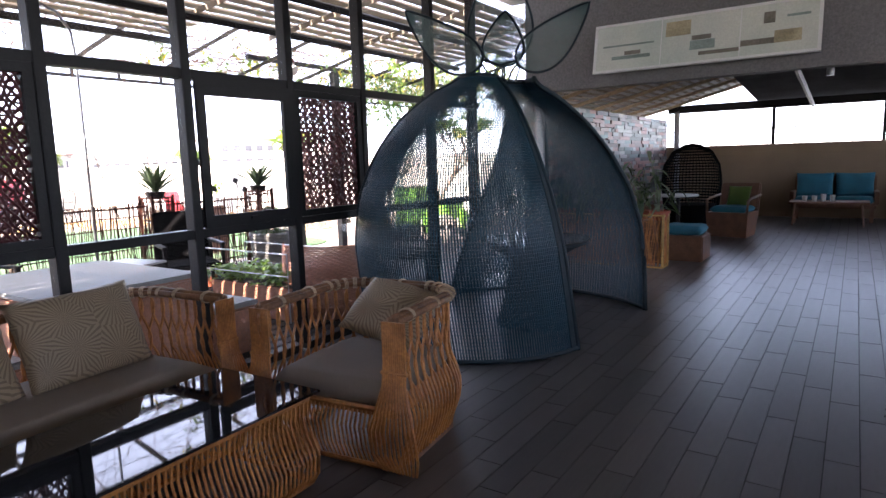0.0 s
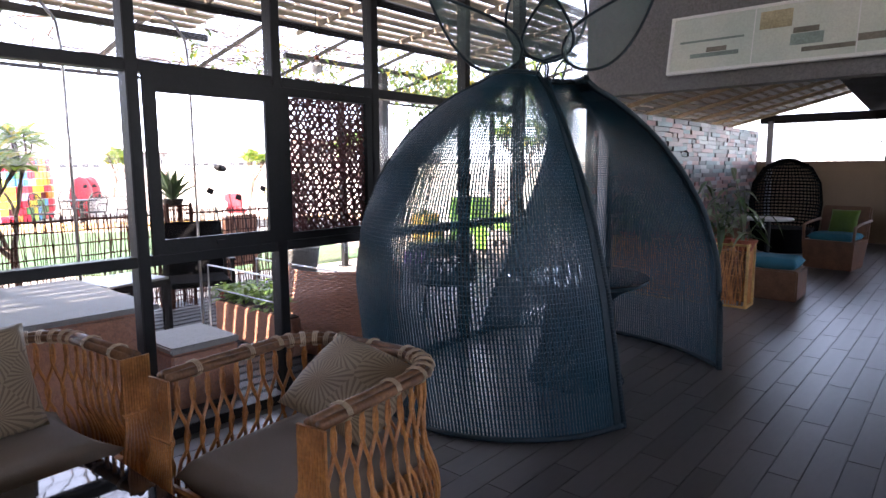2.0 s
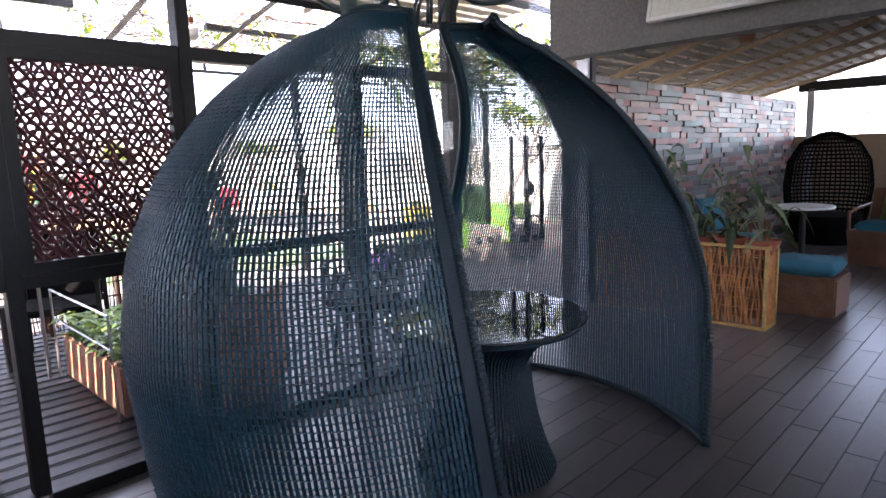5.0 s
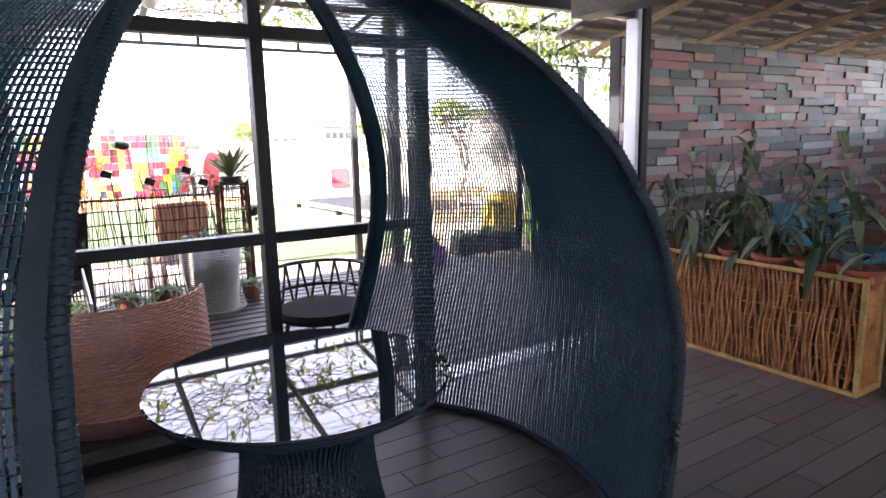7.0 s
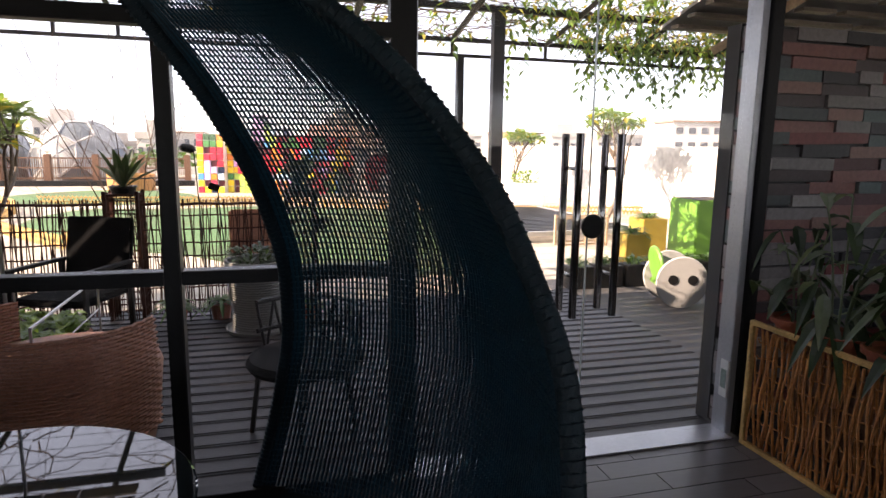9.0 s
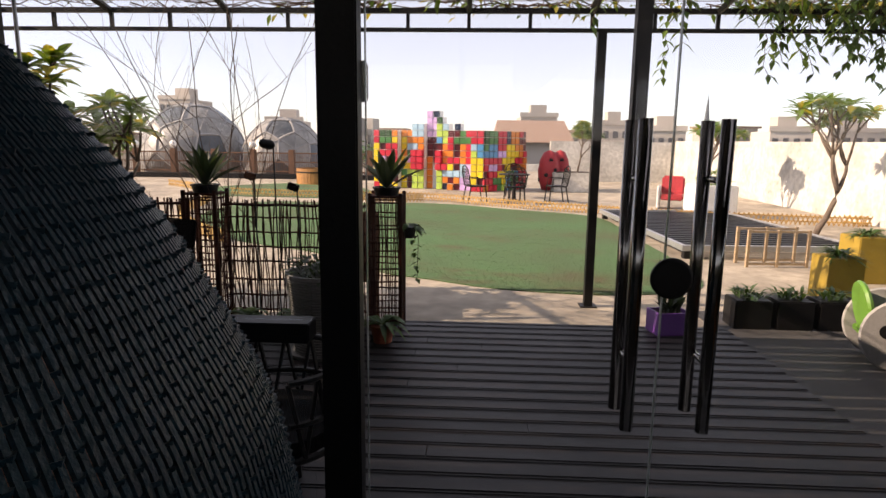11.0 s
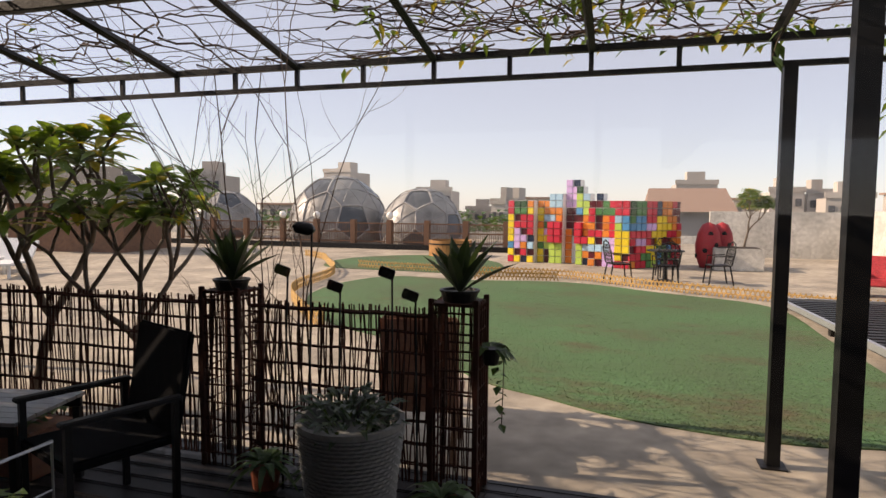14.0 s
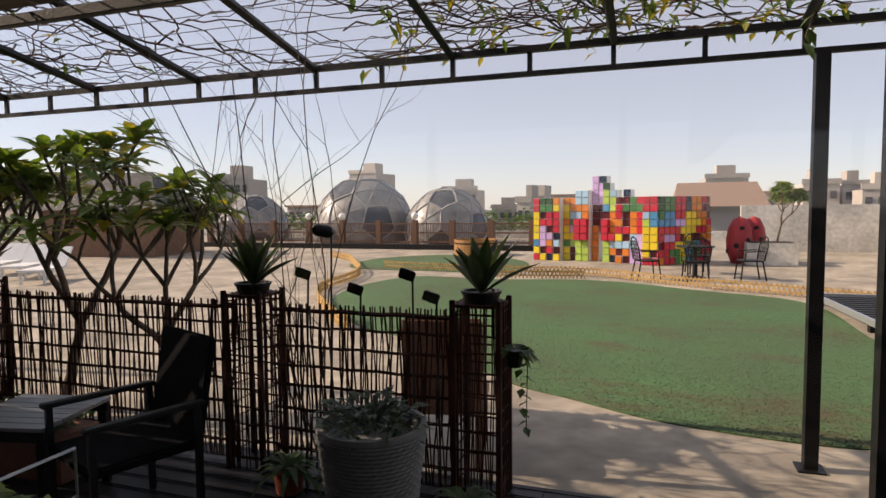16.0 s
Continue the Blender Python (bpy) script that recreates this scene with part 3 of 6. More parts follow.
TURF = smooth_loop([(4.2, 7.0), (5.3, 5.8), (6.0, 5.4), (6.9, 4.98), (8.2, 4.88), (9.2, 5.6), (9.25, 9.0), (9.1, 11.8), (7.4, 13.0), (5.5, 14.1), (3.2, 13.8), (1.3, 13.9), (0.7, 12.0), (1.2, 9.8), (2.6, 8.0)])
structure("lawn", outline_slab(TURF, GZ - 0.05, GZ + 0.012), M_TURF, "green artificial turf with worn patches")
rng = random.Random(44)
blades = Soup()


def inside(px, py, loop):
    hit = False
    for (xa, ya), (xb, yb) in zip(loop, loop[1:] + loop[:1]):
        if (ya > py) != (yb > py) and px < (xb - xa) * (py - ya) / (yb - ya) + xa:
            hit = not hit
    return hit


for k in range(42000):
    px, py = rng.uniform(2.0, 9.3), 4.85 + 8.0 * rng.random() ** 2.4
    if not inside(px, py, TURF):
        continue
    a, w, h = rng.random() * 6.28, rng.uniform(0.004, 0.008), rng.uniform(0.004, 0.013)
    b = len(blades.v)
    blades.v += [Vector((px - w * math.cos(a), py - w * math.sin(a), GZ + 0.01)), Vector((px + w * math.cos(a), py + w * math.sin(a), GZ + 0.01)), Vector((px + rng.uniform(-.015, .015), py + rng.uniform(-.015, .015), GZ + 0.01 + h))]
    blades.f.append((b, b + 1, b + 2))
tagged(part("turf_blades", blades, M_TURF), "short green tufts of the artificial turf", "turf", "", "stuff")
structure("lawn", outline_slab(smooth_loop([(-1.4, 15.6), (1.2, 15.2), (3.4, 15.4), (2.9, 18.6), (0.4, 20.5), (-1.8, 18.6)]), GZ - 0.05, GZ + 0.014), M_TURF, "strip of green artificial turf")
structure("ground_side", boxes((8.62, 14.8, 0.3, 4.3, GZ - 0.02, GZ + 0.006)), M_ROADGREY, "dark grey coated floor beside the deck")

# deck boards
deck = structure("deck", boxes((-8, 8.6, 0.2, 3.38, GZ, -0.05)), M_GROUT, "timber deck before the glass wall")
rng = random.Random(5)
y = 0.16
while y < 3.36:
    x = -8.0
    while x < 8.6:
        x1 = min(8.6, x + (8.6 - 4.3 if x > 4 else 3.0 + rng.random()))
        if 8.6 - x1 < 0.8:
            x1 = 8.6
        s = Soup()
        s.block(x, x1 - 0.004, y, y + 0.134, -0.05, -0.024)
        for k in (0.004, 0.122):
            s.block(x, x1 - 0.004, y + k, y + k + 0.008, -0.024, -0.0195)
        part("board", s, M_DECK, deck)
        x = x1
    y += 0.142
structure("trim", boxes((-8, 8.6, 3.38, 3.42, GZ, -0.02)), M_FRAME, "dark edge board of the deck")


# ---- the woven dome ----
DC = Vector((4.88, -0.86, 0.0))


def dome_r(z):
    pts = [(0.0, 1.20), (0.35, 1.25), (0.75, 1.29), (1.1, 1.24), (1.4, 1.10), (1.65, 0.90), (1.85, 0.64), (1.97, 0.40), (2.03, 0.20)]
    for (a, ra), (b, rb) in zip(pts, pts[1:]):
        if z <= b:
            t = (z - a) / (b - a)
            return ra + (rb - ra) * t
    return pts[-1][1]


def dome_curve(u):
    """Height and radius along a rib; u from 0 at the floor to 1 at the crown."""
    z = 2.03 * math.sin(u * math.pi / 2) ** 1.0 if u > 0 else 0.0
    z0 = dome_r(max(0, z - 0.06)), dome_r(min(2.03, z + 0.06)), dome_r(z)
    return z, sum(z0) / 3


# edges of the two shells: azimuth, radius factor (each quadratic in u) and the shift of their tops
R_FRONT = (-50.4, 61.3, -32.5, 1.107, 0.06, -0.02, 0.01, -0.115)
R_BACK = (56.3, -54.0, -10.8, 0.875, -0.364, -0.415, 0.223, 0.048)
L_FRONT = (241.6, -26.8, 11.8, 0.873, -0.378, 0.201, 0.041, 0.066)
L_BACK = (138.0, 6.0, 0.0, 0.92, 0.0, 0.0, -0.05, 0.02)


def quad(c, u):
    return c[0] + c[1] * u + c[2] * u * u


def dome_point(f, u, off=0.0, ends=(R_BACK, R_FRONT, 1.08)):
    """Point on a shell: f runs from its back edge (0) to its front edge (1), u from floor to crown."""
    back, front, belly = ends
    z, r = dome_curve(u)
    t = radians(quad(back, u) * (1 - f) + quad(front, u) * f)
    edge_k = quad((front if f > 0.5 else back)[3:6], u)
    k = belly + (edge_k - belly) * min(1.0, abs(2 * f - 1)) ** 1.6
    r = r * k + off
    return Vector((r * math.cos(t) + u * u * (back[6] * (1 - f) + front[6] * f), r * math.sin(t) + u * u * (back[7] * (1 - f) + front[7] * f), z))


dome = thing("woven_dome", "dark teal wicker garden pod of two curved shells with leaf crown", "pod", tuple(DC))


def shell(ends, span):
    """One shell of paired upright strands crossed by fine weft, bound thick at its rim; span is its width at the floor in metres."""
    weft, edge = Soup(), Soup()
    n_warp, n_weft, seg = int(span / 0.0195), 122, 36
    for f in (0.0, 1.0):
        edge.tube([dome_point(f, k / seg, 0.0, ends) for k in range(seg + 1)], 0.021, 8)
    edge.tube([dome_point(i / 40, 0.0, 0.0, ends) + Vector((0, 0, 0.017)) for i in range(41)], 0.017, 8)
    edge.tube([dome_point(i / 20, 1.0, 0.0, ends) for i in range(21)], 0.022, 8)
    sh = part("shell", edge, M_TEALDARK, dome, "dark teal wicker shell with bound rim and upright strands", True)
    rng = random.Random(int(span * 100))
    for i in range(n_warp + 1):
        f = i / n_warp
        wob = [0.0012 * rng.uniform(-1, 1) for k in range(seg + 1)]
        pts = [dome_point(f + wob[k] * 0.5, k / seg, 0.0, ends) for k in range(seg + 1)]
        side, w = [], []
        for k in range(seg + 1):
            q = dome_point(f + 0.01, k / seg, 0.0, ends) - dome_point(f - 0.01, k / seg, 0.0, ends)
            side.append(q.normalized())
            w.append(max(0.0032, q.length * 50 / n_warp * (0.59 if k < 18 else 0.53)))
        strand = Soup()
        strand.ribbon(pts, side, w, 0.0055)
        part("strand", strand, M_TEALWEAVE, sh)
    m = 2 * n_warp
    for j in range(1, n_weft):
        u = j / n_weft
        step = 2 if u > 0.3 else 1
        weft.tube([dome_point(i / m, u + 0.0006 * math.sin(i * 0.9 + j * 2.3), 0.0045 * (1 if (i // step + j) % 2 else -1), ends) for i in range(0, m + 1, step)], 0.0038 if u < 0.6 else 0.0031, 3)
    tagged(part("weft", weft, M_TEALWEAVE, sh), kind="stuff")
    band = Soup()
    for f_edge, sgn in ((0.0, 1), (1.0, -1)):
        for i in range(8):
            f = f_edge + sgn * i * 0.0105 / span
            pts = [dome_point(f, k / seg, 0.004, ends) for k in range(seg + 1)]
            side = [(dome_point(f + 0.01, k / seg, 0.004, ends) - dome_point(f - 0.01, k / seg, 0.004, ends)).normalized() for k in range(seg + 1)]
            band.ribbon(pts, side, 0.0115, 0.007)
    tagged(part("band", band, M_TEALDARK, sh), kind="stuff")
    wrap = Soup()                                          # cord wound round the two rims
    for f in (0.0, 1.0):
        for k in range(150):
            u = (k + 0.5) / 150
            c = dome_point(f, u, 0.0, ends)
            d = (dome_point(f, min(1, u + 0.01), 0.0, ends) - dome_point(f, max(0, u - 0.01), 0.0, ends)).normalized()
            a = d.cross(Vector((0.31, 0.22, 0.92))).normalized()
            b = d.cross(a)
            wrap.tube([c + 0.022 * (math.cos(x) * a + math.sin(x) * b) + d * 0.002 * x for x in (0, 1.05, 2.1, 3.15, 4.2, 5.25)], 0.0035, 3, closed=True)
    tagged(part("rim_cord", wrap, M_TEALDARK, sh), kind="stuff")
    capm = Soup()
    for j in range(9):
        u = 0.93 + 0.07 * j / 8
        capm.tube([dome_point(i / 24, u, 0.003, ends) for i in range(25)], 0.008, 4)
    part("crown_wrap", capm, M_TEALDARK, sh)


shell((L_BACK, L_FRONT, 1.03), 2.2)
shell((R_BACK, R_FRONT, 1.06), 2.3)


def petal(root, tip, width, depth, belly=0.45):
    """Bent wire leaf with netting; root and tip as (sideways, up), depth leans the tip towards the room."""
    s, net = Soup(), Soup()
    m = pose(0, 0, 0, 0, 0, -61)
    r0, t0 = Vector((root[0], 0, root[1])), Vector((tip[0], -depth, tip[1]))
    axis = t0 - r0
    cross = axis.cross(Vector((0, 1, 0))).normalized()
    shape = lambda t: width * max(0.0, math.sin(math.pi * t ** (0.7 if belly < 0.5 else 1.0))) ** 0.8
    at = lambda t, k: m @ (r0 + axis * t + cross * shape(t) * k + Vector((0, 0.10 * math.sin(math.pi * t), -0.06 * math.sin(math.pi * t) * abs(axis.x))))
    ts = [i / 20 for i in range(21)]
    s.tube([at(t, 1) for t in ts] + [at(t, -1) for t in ts[::-1]][1:-1], 0.0105, 6, closed=True)
    foot = Vector((root[0] * 0.75, 0, 2.0))
    for dx in (-0.03, 0.03):
        s.tube([m @ (r0 + Vector((dx * 0.4, 0, 0.01))), m @ ((r0 + foot) / 2 + Vector((dx, 0, 0.02))), m @ (foot + Vector((dx, 0, 0)))], 0.008, 6)
    n = int(axis.length / 0.0085)
    for i in range(1, n):
        net.tube([at(i / n, k) for k in (-1, -0.5, 0, 0.5, 1)], 0.0019, 3)
    for i in range(-24, 25):
        net.tube([at(t, i / 24.5) for t in ts], 0.0013, 3)
    p = part("petal", s, M_TEALDARK, dome, "bent wire leaf with netting", True)
    tagged(part("netting", net, M_NET, p), kind="stuff")


for root, tip, wd, lean in (((-0.10, 2.13), (-0.70, 2.57), 0.17, 0.10), ((0.20, 2.12), (0.76, 2.57), 0.17, 0.10), ((0.05, 2.13), (0.08, 2.98), 0.27, -0.12), ((0.07, 2.12), (0.10, 2.52), 0.17, 0.16)):
    petal(root, tip, wd, lean)

# round table inside the dome
pod_table = thing("pod_table", "round teal wicker pedestal table with a clear glass top", "table", (4.94, -1.18, 0))
s = Soup()
prof = lambda z: 0.20 + 0.12 * max(0, 1 - z / 0.66) ** 2.5 + 0.22 * max(0, (z - 0.5) / 0.18) ** 2
for i in range(90):
    a = 2 * math.pi * i / 90
    cane = Soup()
    cane.tube([Vector((prof(z) * math.cos(a), prof(z) * math.sin(a), z)) for z in [0.68 * k / 12 for k in range(13)]], 0.0062, 4)
    part("upright_strand", cane, M_TEALDARK, pod_table)
for j in range(46):
    z = 0.012 + 0.0147 * j
    s.tube([Vector(((prof(z) + 0.003 * (-1) ** (i + j)) * math.cos(2 * math.pi * i / 60), (prof(z) + 0.003 * (-1) ** (i + j)) * math.sin(2 * math.pi * i / 60), z)) for i in range(60)], 0.004, 3, closed=True)
tagged(part("pedestal", s, M_TEALDARK, pod_table), kind="stuff")
s = Soup()
for j in range(16):
    r = 0.21 + 0.0145 * j
    s.tube([Vector((r * math.cos(2 * math.pi * i / 72), r * math.sin(2 * math.pi * i / 72), 0.683 + 0.003 * (-1) ** (i + j))) for i in range(72)], 0.0045, 3, closed=True)
s.tube([Vector((0.44 * math.cos(2 * math.pi * i / 72), 0.44 * math.sin(2 * math.pi * i / 72), 0.69)) for i in range(72)], 0.012, 6, closed=True)
tagged(part("woven_top", s, M_TEALDARK, pod_table), kind="stuff")
part("glass_top", lathe([(0.0, 0.703), (0.457, 0.703), (0.462, 0.707), (0.462, 0.711), (0.457, 0.715), (0.0, 0.715)], 64), mat("dark_mirror_glass", (0.02, 0.03, 0.035), 0.02, vary=0.1, bump=0.0, spec=1.0), pod_table, "dark reflecting glass disc")


# ---- honey rattan seating ----
def rattan_wall(s, path, h0, h1, bulge, n_per_m=31, loops=True):
    """Upright canes along a plan path; they swell outwards low down, cross into loops above."""
    path = [Vector(p) for p in path]
    total = sum((b - a).length for a, b in zip(path, path[1:]))
    n = int(total * n_per_m)

    def at(d):
        for a, b in zip(path, path[1:]):
            l = (b - a).length
            if d <= l or b is path[-1]:
                t = (b - a).normalized()
                return a + t * min(d, l), Vector((t.y, -t.x, 0)), t
            d -= l
    for i in range(n + 1):
        p, out, t = at(total * i / n)
        pts = []
        for k in range(15):
            f = k / 14
            z = h0 + (h1 - h0) * f
            o = bulge * (math.sin(math.pi * min(1, f / 0.62)) ** 1.5 if f < 0.62 else 0.0)
            sway = 0.0
            if loops and f > 0.5:
                sway = (1 if i % 2 else -1) * 0.024 * math.sin(math.pi * (f - 0.5) / 0.5 * 1.9)
            pts.append(p + out * o + t * sway + Vector((0, 0, z)))
        s.tube(pts, 0.0074, 5)
    return at, total


def rattan_seat(name, label, width, depth, arm_h, category, seat_label, group=""):
    """Faces -y; open front at y = -depth/2; wraps round the back and both sides."""
    t = thing(name, label, category, group=group)
    w, d = width / 2, depth / 2
    c = 0.22
    arc = lambda cx, cy, a0, a1: [(cx + c * math.cos(radians(a0 + (a1 - a0) * k / 6)), cy + c * math.sin(radians(a0 + (a1 - a0) * k / 6)), 0) for k in range(7)]
    path = [(-w, -d, 0)] + arc(-w + c, d - c, 180, 90) + arc(w - c, d - c, 90, 0) + [(w, -d, 0)]
    path = [(-x, y, z) for x, y, z in path]
    s = Soup()
    rattan_wall(s, path, 0.02, arm_h - 0.03, 0.055)
    tagged(part("side_weave", s, M_RATTAN, t), kind="stuff")
    vs = [Vector(p) for p in path]
    for o in (-0.022, 0.0, 0.022):
        rim, run = Soup(), []
        for i, p in enumerate(vs):
            tt = (vs[min(i + 1, len(vs) - 1)] - vs[max(i - 1, 0)]).normalized()
            run.append(p + Vector((tt.y, -tt.x, 0)) * o + Vector((0, 0, arm_h - 0.02 + (0.012 if o == 0 else 0))))
        rim.tube(run, 0.017, 8)
        part("top_rail", rim, M_RAIL, t, smooth=True)
    wrap = Soup()
    dist = 0.0
    for a, b in zip(vs, vs[1:]):
        l = (b - a).length
        for k in range(max(1, int(l / 0.17))):
            p = a + (b - a) * (k + 0.5) / max(1, int(l / 0.17))
            tt = (b - a).normalized()
            o = Vector((tt.y, -tt.x, 0))
            for q in range(3):
                pp = p + tt * (0.008 * q - 0.012) + Vector((0, 0, arm_h - 0.02))
                wrap.tube([pp + o * 0.041 * math.cos(x) + Vector((0, 0, 0.003 + 0.029 * math.sin(x))) for x in [2 * math.pi * z / 10 for z in range(10)]], 0.0035, 4, closed=True)
    tagged(part("binding", wrap, M_BINDING, t, "pale cane binding"), kind="stuff")
    for sx in (-1, 1):
        post = Soup()
        for k in range(11):
            x = sx * (w + 0.01) + (k - 5) * 0.0105
            pts = []
            for z, o, fl in ((arm_h - 0.02, 0.0, 1.0), (arm_h * 0.72, 0.0, 1.0), (arm_h * 0.58, 0.012, 1.05), (arm_h * 0.46, 0.03, 1.5), (arm_h * 0.3, 0.045, 2.1), (arm_h * 0.14, 0.03, 2.2), (0.012, -0.01, 1.6)):
                pts.append(Vector((sx * (w + 0.005) + (k - 5) * 0.0105 * fl, -d - o - 0.012, z)))
            post.tube(pts, 0.0068, 5)
        post.tube([(sx * (w + 0.005) - 0.065, -d - 0.016, arm_h * 0.66), (sx * (w + 0.005) + 0.065, -d - 0.016, arm_h * 0.66)], 0.009, 6)
        tagged(part("front_post", post, M_RATTAN, t), kind="stuff")
    front = Soup()
    n = int(width * 34)
    for k in range(n + 1):
        x = -w + 0.07 + (width - 0.14) * k / n
        front.tube([(x, -d + 0.01, 0.28), (x, -d - 0.02, 0.2), (x, -d - 0.005, 0.1), (x, -d + 0.03, 0.015)], 0.006, 5)
    front.tube([(-w, -d + 0.01, 0.285), (w, -d + 0.01, 0.285)], 0.014, 7)
    front.tube([(-w, -d + 0.02, 0.012), (w, -d + 0.02, 0.012)], 0.012, 6)
    for zz in (0.27,):
        front.block(-w + 0.02, w - 0.02, -d + 0.02, d - 0.03, zz - 0.02, zz)
    tagged(part("seat_base", front, M_RATTAN, t), kind="stuff")
    base = Soup()
    base.tube([Vector(p) + Vector((0, 0, 0.013)) for p in path], 0.013, 6)
    part("base_ring", base, M_RATTAN_DK, t)
    bm = cushion(width - 0.10, depth - 0.04, 0.13, 9, 0.25, 18)
    part("seat_cushion", moved(bm, pose(0, -0.03, 0.345)), M_SEAT, t, seat_label, True)
    return t


arm = rattan_seat("rattan_armchair", "honey-coloured rattan armchair with taupe seat, beside the glass wall", 0.74, 0.70, 0.72, "armchair", "taupe fabric seat cushion")
arm.matrix_basis = pose(2.6, -1.36, 0, 0, 0, -83)
sofa = rattan_seat("rattan_sofa", "long honey-coloured rattan sofa with taupe seat, under the window", 2.0, 0.66, 0.72, "sofa", "taupe fabric seat cushion")
sofa.matrix_basis = pose(1.22, -0.45, 0, 0, 0, 5)


def pillow(at, rx, ry, rz, w=0.52, h=0.44, th=0.17):
    p = part("throw_pillow", cushion(w, h, th, 2.2, 0.5, 18), M_PALM, None, "", True)
    p.matrix_basis = pose(*at, rx, ry, rz)
    return tagged(p, "beige throw pillow printed with brown palm fronds", "pillow", "palm print pillows")


pillow((1.72, -0.33, 0.60), 68, 0, 8, 0.62, 0.44)
pillow((1.1, -0.36, 0.60), 66, 0, 3, 0.62, 0.44)
pillow((2.76, -1.40, 0.60), 34, 10, -84, 0.46, 0.38, 0.17)

# coffee table
ct = thing("coffee_table", "low honey rattan coffee table with a black glass top", "table", (1.35, -1.24, 0), 2)
s = Soup()
w, d = 0.68, 0.28
for side in range(4):
    ln = 2 * (w if side % 2 == 0 else d)
    n = int(ln * 42)
    for k in range(n + 1):
        f = -1 + 2 * k / n
        m = pose(0, 0, 0, 0, 0, 90 * side)
        o = d if side % 2 == 0 else w
        s.tube([m @ Vector((f * ln / 2, -o - q, z)) for z, q in ((0.40, 0.0), (0.32, -0.01), (0.24, 0.01), (0.15, 0.05), (0.07, 0.04), (0.012, 0.0))], 0.0065, 5)
part("base_weave", s, M_RATTAN, ct)
s = Soup()
for z, o in ((0.395, 0.0), (0.02, 0.0)):
    s.tube([(-w - o, -d - o, z), (w + o, -d - o, z), (w + o, d + o, z), (-w - o, d + o, z)], 0.013, 6, closed=True)
for k in range(30):
    y = -d + 2 * d * k / 29
    s.tube([(-w, y, 0.395), (w, y, 0.395)], 0.007, 5)
part("frame", s, M_RATTAN, ct)
part("glass_top", boxes((-w - 0.05, w + 0.05, -d - 0.03, d + 0.04, 0.41, 0.422), bevel=0.003), M_BLACKGLASS, ct, "black mirror-like glass top")

# ---- rattan planter with potted plants ----
pl = thing("rattan_planter", "long honey rattan trough screen with a row of terracotta pots", "planter", (7.98, -0.78, 0))
L = 1.45
part("frame", boxes((-0.13, -0.10, -L / 2, L / 2, 0.63, 0.652), (-0.13, -0.10, -L / 2, L / 2, 0.0, 0.022), (-0.13, -0.10, -L / 2, -L / 2 + 0.026, 0.022, 0.63), (-0.13, -0.10, L / 2 - 0.026, L / 2, 0.022, 0.63),
                    (-0.09, 0.14, -L / 2, -L / 2 + 0.04, 0.62, 0.66), (0.10, 0.14, -L / 2, -L / 2 + 0.04, 0.0, 0.62), (-0.09, 0.10, -L / 2, -L / 2 + 0.04, 0.0, 0.035), (0.10, 0.14, -L / 2 + 0.04, L / 2, 0.62, 0.66), bevel=0.004), M_EDGE, pl, "pale bamboo frame")
s = Soup()
rng = random.Random(3)
for k in range(88):
    y = -L / 2 + 0.05 + (L - 0.1) * k / 87
    ph = rng.random() * 6
    s = Soup()
    s.tube([(-0.112 + 0.006 * (-1) ** k, y + 0.013 * math.sin(ph + 13 * z), z) for z in [0.03 + 0.59 * i / 9 for i in range(10)]], 0.0052 + 0.002 * rng.random(), 5)
    part("cane", s, M_RATTAN, pl)
s = Soup()
for k in range(7):
    z = 0.08 + 0.08 * k
    s.tube([(-0.112 + 0.010 * (-1) ** i, -L / 2 + 0.04 + (L - 0.08) * i / 44, z + 0.006 * math.sin(i * 1.3 + k)) for i in range(45)], 0.0042, 4)
for k in range(13):
    x = -0.085 + 0.18 * k / 12
    s.tube([(x, -L / 2 + 0.02, 0.03), (x + 0.006 * math.sin(k), -L / 2 + 0.02, 0.33), (x, -L / 2 + 0.02, 0.62)], 0.0055, 5)
tagged(part("woven_panel", s, M_RATTAN, pl), kind="stuff")
part("tray", boxes((-0.10, 0.10, -L / 2 + 0.05, L / 2 - 0.05, 0.56, 0.58), (0.112, 0.12, -L / 2 + 0.05, L / 2 - 0.05, 0.02, 0.6)), M_RATTAN_DK, pl)


